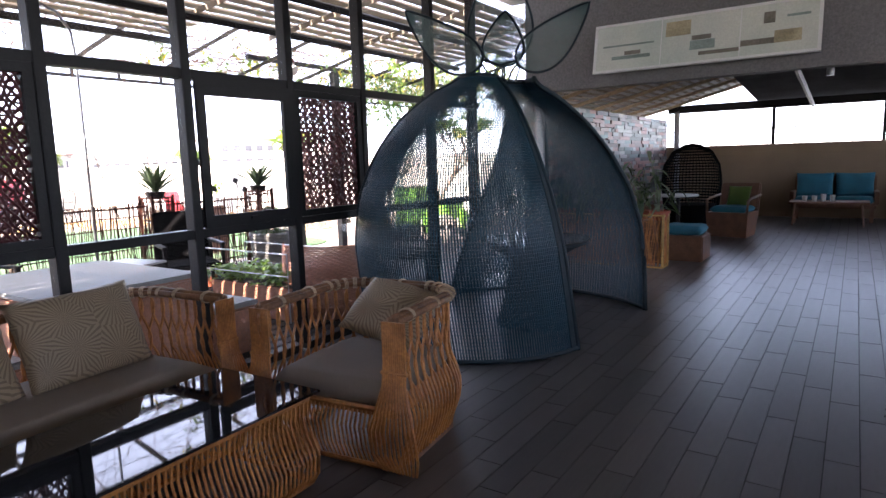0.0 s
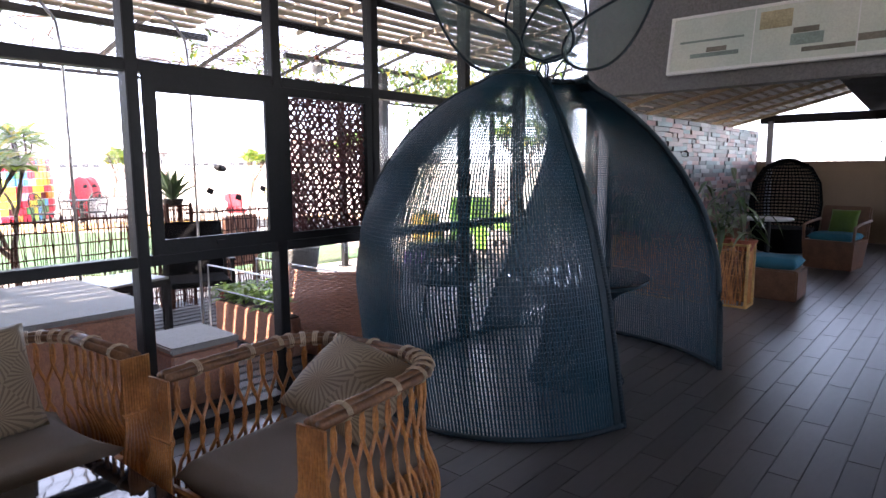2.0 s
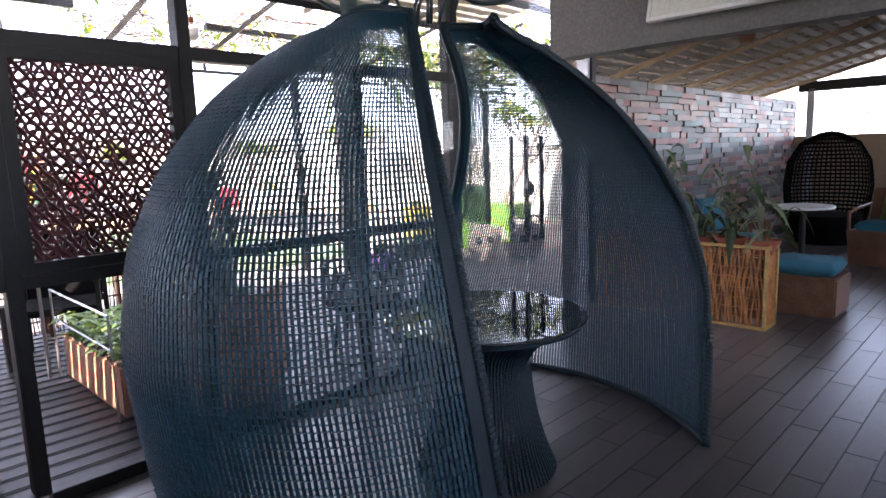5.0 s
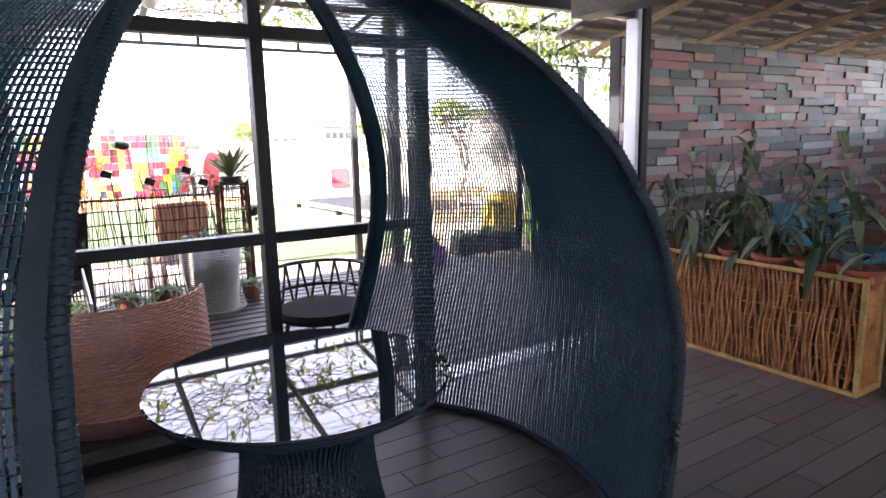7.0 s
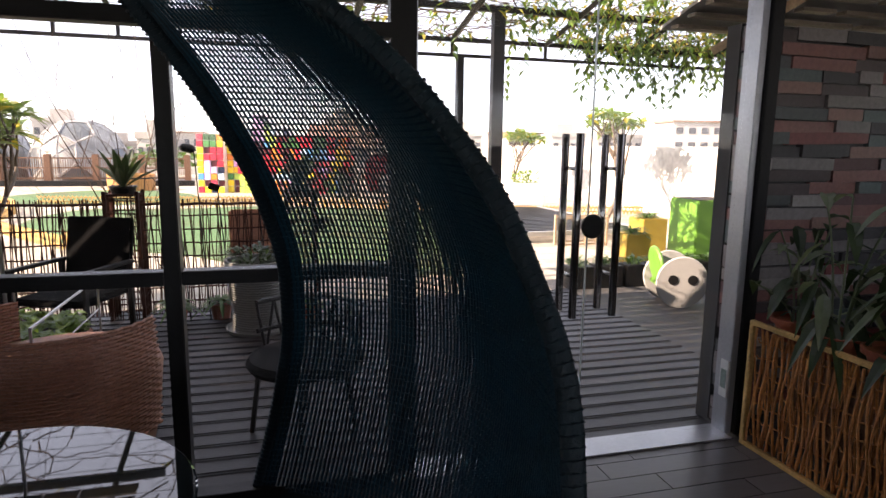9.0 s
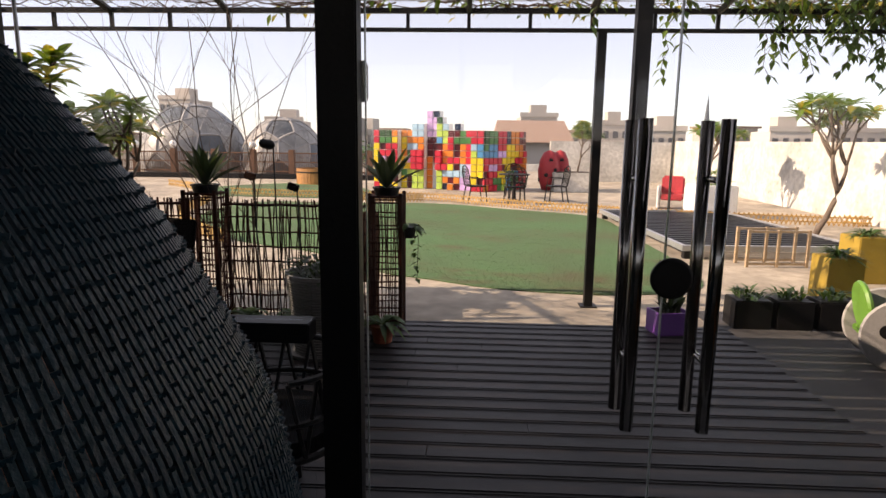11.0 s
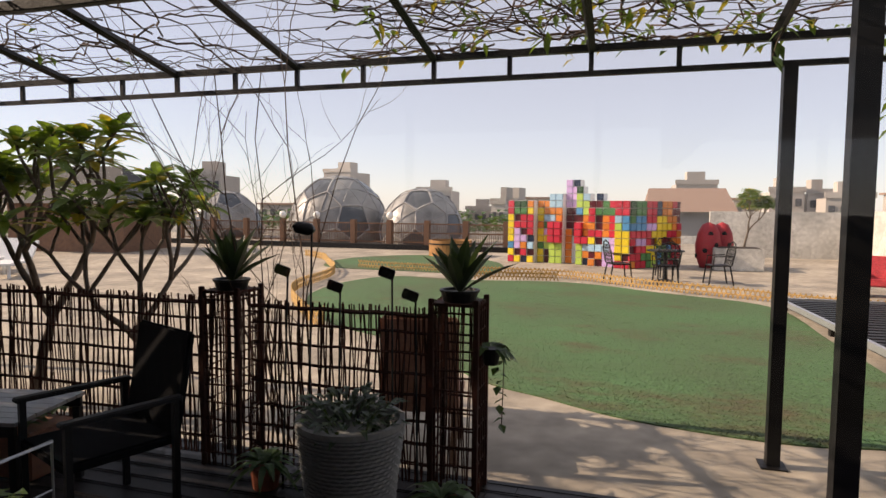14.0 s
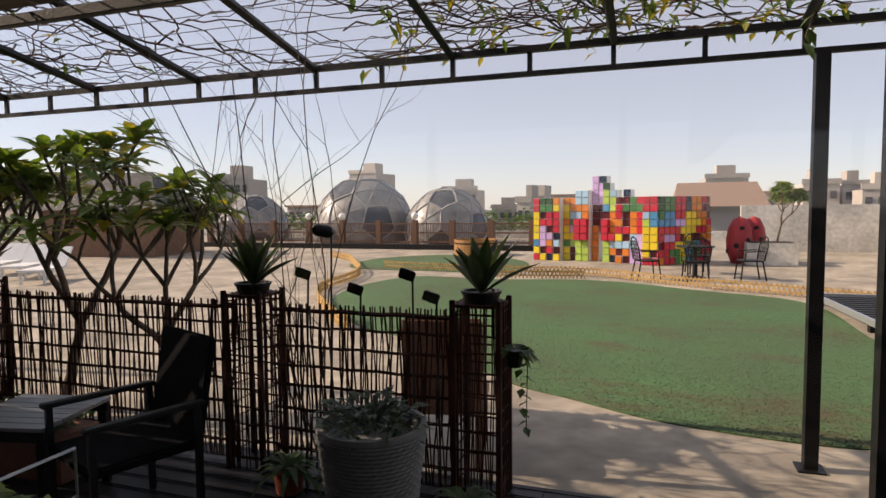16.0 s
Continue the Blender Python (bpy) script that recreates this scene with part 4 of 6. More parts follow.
def orchid(at, seed, h=0.55):
    rng = random.Random(seed)
    t = thing("potted_plant", "broad-leaved dark green plant in a terracotta pot", "plant", at, group="row of potted plants")
    part("pot", lathe([(0.0, 0.0), (0.075, 0.0), (0.105, 0.085), (0.122, 0.088), (0.125, 0.112), (0.112, 0.114), (0.105, 0.095), (0.0, 0.09)], 24), M_TERRACOTTA, t, "terracotta pot")
    stem, lf, lf2 = Soup(), Soup(), Soup()
    for k in range(7):
        a = rng.random() * 6.28
        lean = 0.05 + 0.16 * rng.random()
        hh = h * (0.35 + 0.75 * rng.random())
        pts = [Vector((0.03 * math.cos(a) + lean * f * f * math.cos(a), 0.03 * math.sin(a) + lean * f * f * math.sin(a), 0.085 + hh * f)) for f in [i / 6 for i in range(7)]]
        stem.tube(pts, 0.0065, 5, taper=0.004)
        for i in range(1, 7):
            if i < 5 and rng.random() < 0.35:
                continue
            b = rng.random() * 6.28
            ln = (0.15 + 0.13 * rng.random()) * (0.6 if i > 4 else 1.0)
            (lf if rng.random() < 0.62 else lf2).leaf(pts[i], (math.cos(b), math.sin(b), rng.uniform(-0.3, 0.9)), ln, 0.045 + 0.022 * rng.random(), 0.4 + 0.9 * rng.random(), fold=0.2)
    part("stem", stem, M_LEAFGREY, t)
    part("leaves", lf, M_LEAFDARK, t)
    part("pale_leaves", lf2, M_LEAFGREY, t)


for i in range(6):
    orchid((7.985 + 0.015 * (-1) ** i, -0.20 - 0.245 * i, 0.58), 40 + i, 0.52 + 0.2 * (i % 3) / 2)

# ---- lounge beyond the planter ----
def wicker_block(name, label, w, d, h, cushion_mat, back=0.0, arms=False, category="seat", body=M_RATTAN_DK, group=""):
    t = thing(name, label, category, group=group)
    part("body", boxes((-w / 2, w / 2, -d / 2, d / 2, 0.0, h - 0.09), bevel=0.015), body, t)
    part("seat_cushion", moved(cushion(w - 0.04, d - 0.04, 0.13, 8, 0.3), pose(0, 0, h - 0.03)), cushion_mat, t, "teal fabric cushion", True)
    if back:
        part("backrest", boxes((-w / 2, w / 2, d / 2 - 0.08, d / 2, h - 0.1, back), bevel=0.02), body, t)
    if arms:
        for sx in (-1, 1):
            part("arm", boxes((sx * w / 2 - 0.04, sx * w / 2 + 0.04, -d / 2, d / 2 - 0.06, h - 0.1, h + 0.17), bevel=0.015), body, t)
    return t


ot = wicker_block("ottoman", "low brown wicker bench with a teal cushion", 0.55, 0.5, 0.42, M_TEALFAB, category="ottoman")
ot.matrix_basis = pose(8.75, -1.55, 0, 0, 0, 90)
ch = wicker_block("wicker_sofa", "brown wicker two-seat sofa with teal cushions behind the plants", 1.3, 0.7, 0.42, M_TEALFAB, 0.78, True, "sofa")
ch.matrix_basis = pose(9.6, -0.45, 0, 0, 0, 0)
bp = part("throw_pillow", cushion(0.42, 0.4, 0.15, 2.2, 0.5), M_TEALFAB, None, "", True)
bp.matrix_basis = pose(9.35, -0.28, 0.66, 66, 0, 4)
tagged(bp, "bright teal throw pillow on the wicker sofa", "pillow", "teal pillows")
bp2 = part("throw_pillow", cushion(0.42, 0.4, 0.15, 2.2, 0.5), M_TEALFAB, None, "", True)
bp2.matrix_basis = pose(9.95, -0.28, 0.66, 66, 0, -6)
tagged(bp2, "bright teal throw pillow on the wicker sofa", "pillow", "teal pillows")


def wicker_chair():
    t = thing("wicker_armchair", "brown wicker armchair with splayed back, teal seat and leaf-green throw", "armchair")
    s = Soup()
    bm = bmesh.new()
    lo = [(-0.30, -0.27), (0.30, -0.27), (0.27, 0.26), (-0.27, 0.26)]
    hi = [(-0.33, -0.31), (0.33, -0.31), (0.31, 0.30), (-0.31, 0.30)]
    a = [bm.verts.new((x, y, 0.0)) for x, y in lo]
    b = [bm.verts.new((x, y, 0.40)) for x, y in hi]
    bm.faces.new(a[::-1])
    bm.faces.new(b)
    for i in range(4):
        bm.faces.new((a[i], a[(i + 1) % 4], b[(i + 1) % 4], b[i]))
    part("body", bm, M_RATTAN_DK, t)
    part("backrest", moved(boxes((-0.31, 0.31, -0.03, 0.03, 0.0, 0.5), bevel=0.02), pose(0, 0.28, 0.36, -12)), M_RATTAN_DK, t)
    for sx in (-1, 1):
        s = Soup()
        s.tube([(sx * 0.31, -0.3, 0.4), (sx * 0.32, -0.28, 0.6), (sx * 0.32, -0.1, 0.63), (sx * 0.32, 0.32, 0.66)], 0.02, 7)
        part("arm", s, M_RATTAN_DK, t, smooth=True)
    part("seat_cushion", moved(cushion(0.56, 0.54, 0.12, 7, 0.3), pose(0, -0.01, 0.44)), M_TEALFAB, t, "teal fabric seat", True)
    part("throw", moved(cushion(0.36, 0.36, 0.12, 2.2, 0.5), pose(0.02, 0.2, 0.64, 66, 0, 0)), M_LEAFLIGHT, t, "green patterned pillow", True)
    return t


wc = wicker_chair()
wc.matrix_basis = pose(11.45, -1.72, 0, 0, 0, -100)
st = thing("side_table", "small dark pedestal table with a white top", "table", (10.55, -1.05, 0))
part("top", lathe([(0.0, 0.70), (0.30, 0.70), (0.31, 0.715), (0.30, 0.73), (0.0, 0.73)], 28), M_WHITE, st)
part("leg", lathe([(0.0, 0.0), (0.2, 0.0), (0.2, 0.02), (0.035, 0.05), (0.03, 0.70), (0.0, 0.70)], 16), M_FRAME, st)

# hooded wicker chair
hc = thing("hooded_chair", "tall dark wicker hooded chair", "chair", (12.9, -0.75, 0), -60)
s = Soup()
for i in range(31):
    a = radians(-15 + 210 * i / 30)
    s.tube([Vector((r * math.cos(a), r * math.sin(a), z)) for z, r in ((0.02, 0.40), (0.4, 0.50), (0.8, 0.54), (1.15, 0.50), (1.4, 0.36), (1.52, 0.15), (1.55, 0.0))], 0.012, 4)
for j in range(26):
    z = 0.05 + 0.056 * j
    r = 0.54 * math.sqrt(max(0.02, 1 - max(0, (z - 0.8) / 0.78) ** 2)) if z > 0.8 else 0.40 + 0.14 * z / 0.8
    s.tube([Vector((r * math.cos(radians(-15 + 210 * i / 20)), r * math.sin(radians(-15 + 210 * i / 20)), z)) for i in range(21)], 0.016, 4)
tagged(part("hood", s, M_BLACKWICKER, hc), kind="stuff")
part("seat", lathe([(0.0, 0.0), (0.38, 0.0), (0.44, 0.4), (0.0, 0.42)], 24), M_BLACKWICKER, hc)


def lounge_sofa(at, turn):
    t = thing("lounge_sofa", "brown wooden two-seat sofa with teal cushions against the tan wall", "sofa", at, turn, "teal sofas")
    for x in (-0.62, 0.62):
        for y in (-0.3, 0.3):
            part("leg", boxes((x - 0.03, x + 0.03, y - 0.03, y + 0.03, 0, 0.36)), M_RATTAN_DK, t)
    part("seat_frame", boxes((-0.68, 0.68, -0.34, 0.34, 0.26, 0.34), bevel=0.01), M_RATTAN_DK, t)
    part("back_frame", moved(boxes((-0.68, 0.68, 0.0, 0.05, 0.0, 0.52), bevel=0.01), pose(0, 0.3, 0.34, -10)), M_RATTAN_DK, t)
    for x in (-0.33, 0.33):
        part("seat_cushion", moved(cushion(0.64, 0.62, 0.14, 7, 0.3), pose(x, -0.02, 0.41)), M_TEALFAB, t, "teal seat cushion", True)
        part("back_cushion", moved(cushion(0.64, 0.48, 0.16, 5, 0.35), pose(x, 0.25, 0.68, 78, 0, 0)), M_TEALFAB, t, "teal back cushion", True)
    for sx in (-1, 1):
        part("arm", boxes((sx * 0.68 - 0.035, sx * 0.68 + 0.035, -0.34, 0.3, 0.34, 0.58), bevel=0.01), M_RATTAN_DK, t)


lounge_sofa((14.35, -3.05, 0), -90)
lounge_sofa((14.35, -5.0, 0), -90)
lt = thing("coffee_table", "low brown wooden table with cups before the teal sofa", "table", (13.5, -3.0, 0), 90)
part("top", boxes((-0.62, 0.62, -0.28, 0.28, 0.40, 0.44), bevel=0.006), M_RATTAN_DK, lt)
for x in (-0.5, 0.5):
    for y in (-0.22, 0.22):
        s = Soup()
        s.tube([(x, y, 0.4), (x * 1.1, y * 1.1, 0.0)], 0.025, 6, taper=0.018)
        part("leg", s, M_RATTAN_DK, lt)
for k, (dy, hh) in enumerate(((0.12, 0.10), (-0.02, 0.13), (-0.16, 0.11), (0.28, 0.09))):
    cup = part("cup", lathe([(0.0, 0.0), (0.035, 0.0), (0.045, hh), (0.04, hh), (0.03, 0.012), (0.0, 0.012)], 16), M_WHITE)
    cup.matrix_basis = pose(13.42 + 0.03 * k, -2.9 + dy, 0.44)
    tagged(cup, "small white cup on the low table", "cup", "cups on the low table")

# hanging picture board on the bulkhead
pb = thing("picture_board", "long white-framed board with three pale room pictures on the bulkhead", "picture", (7.05, 0, 0))
tilt = pose(0, -2.0, 2.5, 0, 12, 0)
PW, PH = 1.06, 0.26
fr = boxes((-0.03, 0.0, -PW, PW, -PH, PH), bevel=0.004)
part("board", moved(fr, tilt), M_WHITE, pb)
part("frame_edge", moved(boxes((-0.042, -0.0305, -PW, PW, PH - 0.025, PH), (-0.042, -0.0305, -PW, PW, -PH, -PH + 0.025), (-0.042, -0.0305, PW - 0.025, PW, -PH + 0.025, PH - 0.025), (-0.042, -0.0305, -PW, -PW + 0.025, -PH + 0.025, PH - 0.025)), tilt), M_WHITE, pb)
for k, (y0, y1) in enumerate(((0.36, 1.03), (-0.38, 0.35), (-1.03, -0.39))):
    part("picture", moved(boxes((-0.034, -0.0305, y0, y1, -PH + 0.026, PH - 0.026)), tilt), M_PICTURE, pb)
    w = y1 - y0
    blobs = [((0.15, 0.75, 0.22, 0.30), M_PIC2), ((0.3, 0.55, 0.31, 0.40), M_PIC3), ((0.1, 0.9, 0.52, 0.56), M_PIC2)] if k == 0 else \
        ([((0.3, 0.62, 0.25, 0.45), M_PIC2), ((0.0, 0.5, 0.12, 0.2), M_PIC3), ((0.62, 0.95, 0.6, 0.92), M_PIC4), ((0.35, 0.6, 0.46, 0.56), M_PIC3)] if k == 1 else
         [((0.55, 1.0, 0.2, 0.32), M_PIC3), ((0.2, 0.55, 0.2, 0.45), M_PIC4), ((0.55, 0.7, 0.62, 0.85), M_PIC3), ((0.1, 0.4, 0.7, 0.75), M_PIC2)])
    for (u0, u1, v0, v1), mm in blobs:
        H = 2 * PH - 0.052
        part("print", moved(boxes((-0.0355, -0.0342, y0 + w * u0, y0 + w * u1, -PH + 0.026 + H * v0, -PH + 0.026 + H * v1)), tilt), mm, pb)


def bulb(at, drop):
    t = thing("pendant_bulb", "round opal globe lamp on a thin cord", "lamp", at, group="globe pendants")
    part("globe", lathe([(0.0, -0.055)] + [(0.055 * math.cos(radians(a)), 0.055 * math.sin(radians(a))) for a in range(-75, 76, 15)] + [(0.018, 0.055), (0.018, 0.07), (0.0, 0.07)], 20), M_BULB, t, smooth=True)
    s = Soup()
    s.tube([(0, 0, 0.07), (0, 0, 0.11)], 0.02, 10)
    part("socket", s, M_TERRACOTTA, t)
    s = Soup()
    s.tube([(0, 0, 0.11), (0, 0, drop)], 0.004, 5)
    part("cord", s, M_FRAME, t)


for at, d in (((1.95, 1.4, 2.27), 0.66), ((5.0, 1.6, 2.36), 0.55), ((8.35, -0.2, 2.42), 0.4)):
    bulb(at, d)
spk = thing("loudspeaker", "small dark box loudspeaker hung under the roof", "loudspeaker", (9.6, -0.7, 2.42), 20)
part("box", boxes((-0.08, 0.08, -0.07, 0.07, 0.0, 0.24), bevel=0.012), M_RATTAN_DK, spk)
part("grille", boxes((-0.065, 0.065, -0.075, -0.0702, 0.03, 0.21)), M_RUBBER, spk)
part("bracket", boxes((-0.01, 0.01, -0.01, 0.01, 0.24, 0.4)), M_FRAME, spk)
spot = thing("spot_lamp", "small white ceiling spot lamp", "lamp", (11.0, -3.0, 2.42))
part("head", lathe([(0.0, 0.0), (0.05, 0.0), (0.05, 0.1), (0.02, 0.14), (0.0, 0.14)], 16), M_ALU, spot)
part("stem", boxes((-0.008, 0.008, -0.008, 0.008, 0.14, 0.24)), M_FRAME, spot)


# ---- terrace roof and pergola ----
troof = tagged(thing("terrace_roof", "lath and sheet roof over the terrace with bright gaps", "roof", kind="structure"))
rz = lambda y: 3.06 - 0.105 * y
for k in range(12):
    y = 0.12 + 0.168 * k
    s = Soup()
    rng = random.Random(k)
    x = -9.0
    while x < 8.6:
        l = 0.22 + 0.5 * rng.random()
        s.block(x, min(8.6, x + l), y, y + 0.145, rz(y), rz(y) + 0.02)
        x += l + 0.015
    part("lath", s, M_LATH, troof)
for k in range(12, 16):
    y = 0.12 + 0.168 * k
    s = Soup()
    rng = random.Random(k)
    x = -9.0
    while x < 4.4:
        l = 0.22 + 0.5 * rng.random()
        s.block(x, min(4.4, x + l), y, y + 0.145, rz(y), rz(y) + 0.02)
        x += l + 0.015
    part("lath", s, M_LATH, troof)
for i in range(15):
    x = -8.6 + 1.15 * i
    s = Soup()
    s.tube([(x, 0.06, rz(0.06) - 0.05), (x, 2.15, rz(2.15) - 0.05)], 0.035, 4)
    part("rafter", s, M_LATH, troof)
for y in (0.9, 1.8):
    s = Soup()
    s.tube([(-9, y, rz(y) - 0.11), (8.6, y, rz(y) - 0.11)], 0.04, 4)
    part("purlin", s, M_FRAME, troof)
part("eaves_beam", boxes((-9, 4.6, 2.81, 2.87, 2.70, 2.765), bevel=0.005), M_FRAME, troof)
for x in (-5.5, -1.6):
    part("post", boxes((x - 0.05, x + 0.05, 2.80, 2.88, GZ, 2.70)), M_FRAME, troof)

perg = tagged(thing("pergola", "black steel pergola with ladder truss, rafters and wires", "pergola", kind="structure"))
part("top_chord", boxes((-3, 12.5, 4.375, 4.425, 2.645, 2.69)), M_FRAME, perg)
part("bottom_chord", boxes((-3, 12.5, 4.38, 4.42, 2.48, 2.515)), M_FRAME, perg)
x = -2.66
while x < 12.4:
    part("strut", boxes((x - 0.016, x + 0.016, 4.385, 4.415, 2.515, 2.645)), M_FRAME, perg)
    x += 0.567
for i in range(13):
    x = -2.66 + 1.134 * i
    s = Soup()
    y_end = 2.9 if x < 4.4 else 2.22
    s.tube([(x, 4.4, 2.66), (x, y_end, 2.66 + 0.2 * (4.4 - y_end))], 0.032, 4)
    part("rafter", s, M_FRAME, perg)
for x, y in ((7.64, 4.4), (11.6, 4.4), (-2.66, 4.4)):
    part("post", boxes((x - 0.04, x + 0.04, y - 0.04, y + 0.04, GZ, 2.48), (x - 0.08, x + 0.08, y - 0.08, y + 0.08, GZ, GZ + 0.012)), M_FRAME, perg, "black square steel post with base plate")
part("post", boxes((7.76, 7.88, 3.6, 3.7, GZ, 2.82)), M_FRAME, perg, "black square steel post")
part("side_beam", boxes((6.1, 12.4, 3.62, 3.68, 2.83, 2.89)), M_FRAME, perg)
wires = Soup()
for k in range(22):
    y = 0.4 + 0.185 * k
    xa = 8.7 if y < 2.3 else -2.8
    wires.tube([(xa, y, 2.71 + 0.2 * (4.4 - y)), (12.3, y, 2.71 + 0.2 * (4.4 - y))], 0.004, 4)
part("wires", wires, M_ALU, perg, "thin taut wires")


def vine(name, label, seeds, x0, x1, y0, y1, leaves, leaf_m, hang=0.0):
    t = thing(name, label, "vine")
    tw, lf, lf2 = Soup(), Soup(), Soup()
    rng = random.Random(seeds)
    n = int((x1 - x0) * 17)
    for k in range(n):
        x, y = x0 + (x1 - x0) * rng.random(), y0 + (y1 - y0) * rng.random()
        a = rng.random() * 6.28
        p = Vector((x, y, 2.74 + 0.2 * (4.4 - y)))
        pts = [p.copy()]
        for i in range(12):
            a += rng.uniform(-0.6, 0.6)
            p = p + Vector((0.13 * math.cos(a), 0.13 * math.sin(a), rng.uniform(-0.03, 0.03)))
            p.y = min(4.5, max(0.4, p.y))
            p.z = 2.73 + 0.2 * (4.4 - p.y) + rng.uniform(-0.03, 0.05)
            pts.append(p.copy())
            if rng.random() < leaves:
                for q in range(3):
                    b = rng.random() * 6.28
                    (lf if rng.random() < 0.7 else lf2).leaf(p + Vector((rng.uniform(-.06, .06), rng.uniform(-.06, .06), rng.uniform(-.05, .03))), (math.cos(b), math.sin(b), rng.uniform(-0.6, 0.3)), 0.07 + 0.05 * rng.random(), 0.045, 0.4, n=2)
        tw.tube(pts, 0.005 + 0.005 * rng.random(), 4, taper=0.003)
        if rng.random() < hang:
            p = pts[rng.randrange(len(pts))]
            run = [p.copy()]
            for i in range(rng.randrange(2, 9)):
                p = p + Vector((rng.uniform(-0.05, 0.05), rng.uniform(-0.04, 0.04), -0.08))
                run.append(p.copy())
                if rng.random() < leaves + 0.3:
                    for q in range(2):
                        b = rng.random() * 6.28
                        lf.leaf(p, (math.cos(b), math.sin(b), -0.5), 0.08 + 0.04 * rng.random(), 0.05, 0.4, n=2)
            tw.tube(run, 0.003, 4)
    part("twigs", tw, M_TWIG, t)
    if lf.v:
        part("leaves", lf, leaf_m, t)
    if lf2.v:
        part("pale_leaves", lf2, M_LEAFYELLOW, t)


vine("bare_vine", "bare brown vine stems over the pergola wires", 11, 2.6, 7.4, 2.9, 4.5, 0.03, M_LEAF, 0.0)
vine("bare_vine", "bare brown vine stems with a few leaves over the pergola", 12, 5.0, 8.0, 3.4, 4.5, 0.16, M_LEAFLIGHT, 0.0)
vine("bare_vine", "tangled bare vine stems over the pergola wires", 18, -2.4, 3.2, 2.9, 4.5, 0.015, M_LEAF, 0.0)
vine("leafy_vine", "leafy green vine hanging from the pergola", 13, 7.7, 12.2, 1.6, 4.5, 0.7, M_LEAFLIGHT, 0.8)
vine("leafy_vine", "leafy green vine hanging along the pergola truss", 15, 8.0, 12.2, 3.9, 4.5, 0.8, M_LEAF, 1.0)


# ---- twig fence with pillars ----
def twig_fence(x0, x1, y, seed):
    t = thing("twig_fence", "red-brown woven twig fence panel on the deck edge", "fence", (0, 0, 0), group="twig fence panels")
    rng = random.Random(seed)
    n = int((x1 - x0) / 0.019)
    for k in range(n):
        s = Soup()
        x = x0 + (x1 - x0) * (k + 0.5) / n
        lean = rng.uniform(-0.04, 0.04)
        ph = rng.random() * 6
        s.tube([(x + lean * f + 0.012 * math.sin(ph + 7 * f), y + 0.008 * (-1) ** k, -0.01 + (1.0 + 0.02 * rng.random()) * f) for f in (0, 0.2, 0.4, 0.6, 0.8, 1.0)], 0.0035 + 0.0025 * rng.random(), 4)
        part("twig", s, M_BAMBOO, t)
    for z in (0.1, 0.22, 0.35, 0.5, 0.62, 0.74, 0.86, 0.96):
        s = Soup()
        for sy in (-0.013, 0.013):
            s.tube([(x0 + (x1 - x0) * i / 10, y + sy, z + 0.004 * math.sin(i * 2 + seed + z * 9)) for i in range(11)], 0.0055 if z < 0.95 else 0.011, 5)
        part("rail", s, M_BAMBOO, t)
    return t


def agave(at, seed, size=0.34):
    rng = random.Random(seed)
    t = thing("agave_pot", "dark spiky agave in a black pot on a fence pillar", "plant", at, group="agaves on pillars")
    part("pot", lathe([(0.0, 0.0), (0.09, 0.0), (0.105, 0.05), (0.112, 0.052), (0.112, 0.065), (0.095, 0.065), (0.09, 0.05), (0.0, 0.05)], 18), M_FRAME, t)
    s = Soup()
    for k in range(16):
        a = k * 2.4
        up = 0.7 + 1.9 * (k / 16)
        s.leaf((0, 0, 0.04), (math.cos(a), math.sin(a), up), size * (0.75 + 0.3 * rng.random()), 0.075, 0.12, fold=0.25)
    part("leaves", s, M_AGAVE, t)


def pillar(x, y, seed, top=1.10, plant=True):
    t = thing("fence_pillar", "square woven twig pillar of the fence", "pillar", (x, y, 0), group="fence pillars")
    rng = random.Random(seed)
    w = 0.125
    for sx in (-1, 1):
        for sy in (-1, 1):
            part("corner_post", boxes((sx * w - 0.014, sx * w + 0.014, sy * w - 0.014, sy * w + 0.014, -0.03, top - 0.02), bevel=0.003), M_BAMBOO, t)
    s = Soup()
    for side in range(4):
        m = pose(0, 0, 0, 0, 0, 90 * side)
        for k in range(9):
            x0 = -w + 2 * w * (k + 0.5) / 9
            s.tube([m @ Vector((x0 + rng.uniform(-0.012, 0.012), -w + 0.006 * (-1) ** k, -0.02 + (top - 0.02) * f)) for f in (0, 0.33, 0.66, 1)], 0.0042, 4)
        for k in range(10):
            z = 0.06 + 0.105 * k
            s.tube([m @ Vector((-w, -w, z)), m @ Vector((w, -w, z + rng.uniform(-0.01, 0.01)))], 0.006, 4)
    part("weave", s, M_BAMBOO, t)
    part("cap", boxes((-0.13, 0.13, -0.13, 0.13, top - 0.06, top - 0.045)), M_BAMBOO, t)
    if plant:
        agave((x, y, top - 0.045), seed + 3, 0.42)


for i, x in enumerate((-3.2, -0.6, 1.9, 4.34, 5.80)):
    pillar(x, 3.24, 20 + i)
for a, b in ((-3.05, -0.75), (-0.45, 1.75), (2.05, 4.2), (4.48, 5.66)):
    twig_fence(a, b, 3.24, int(a * 10) + 60)

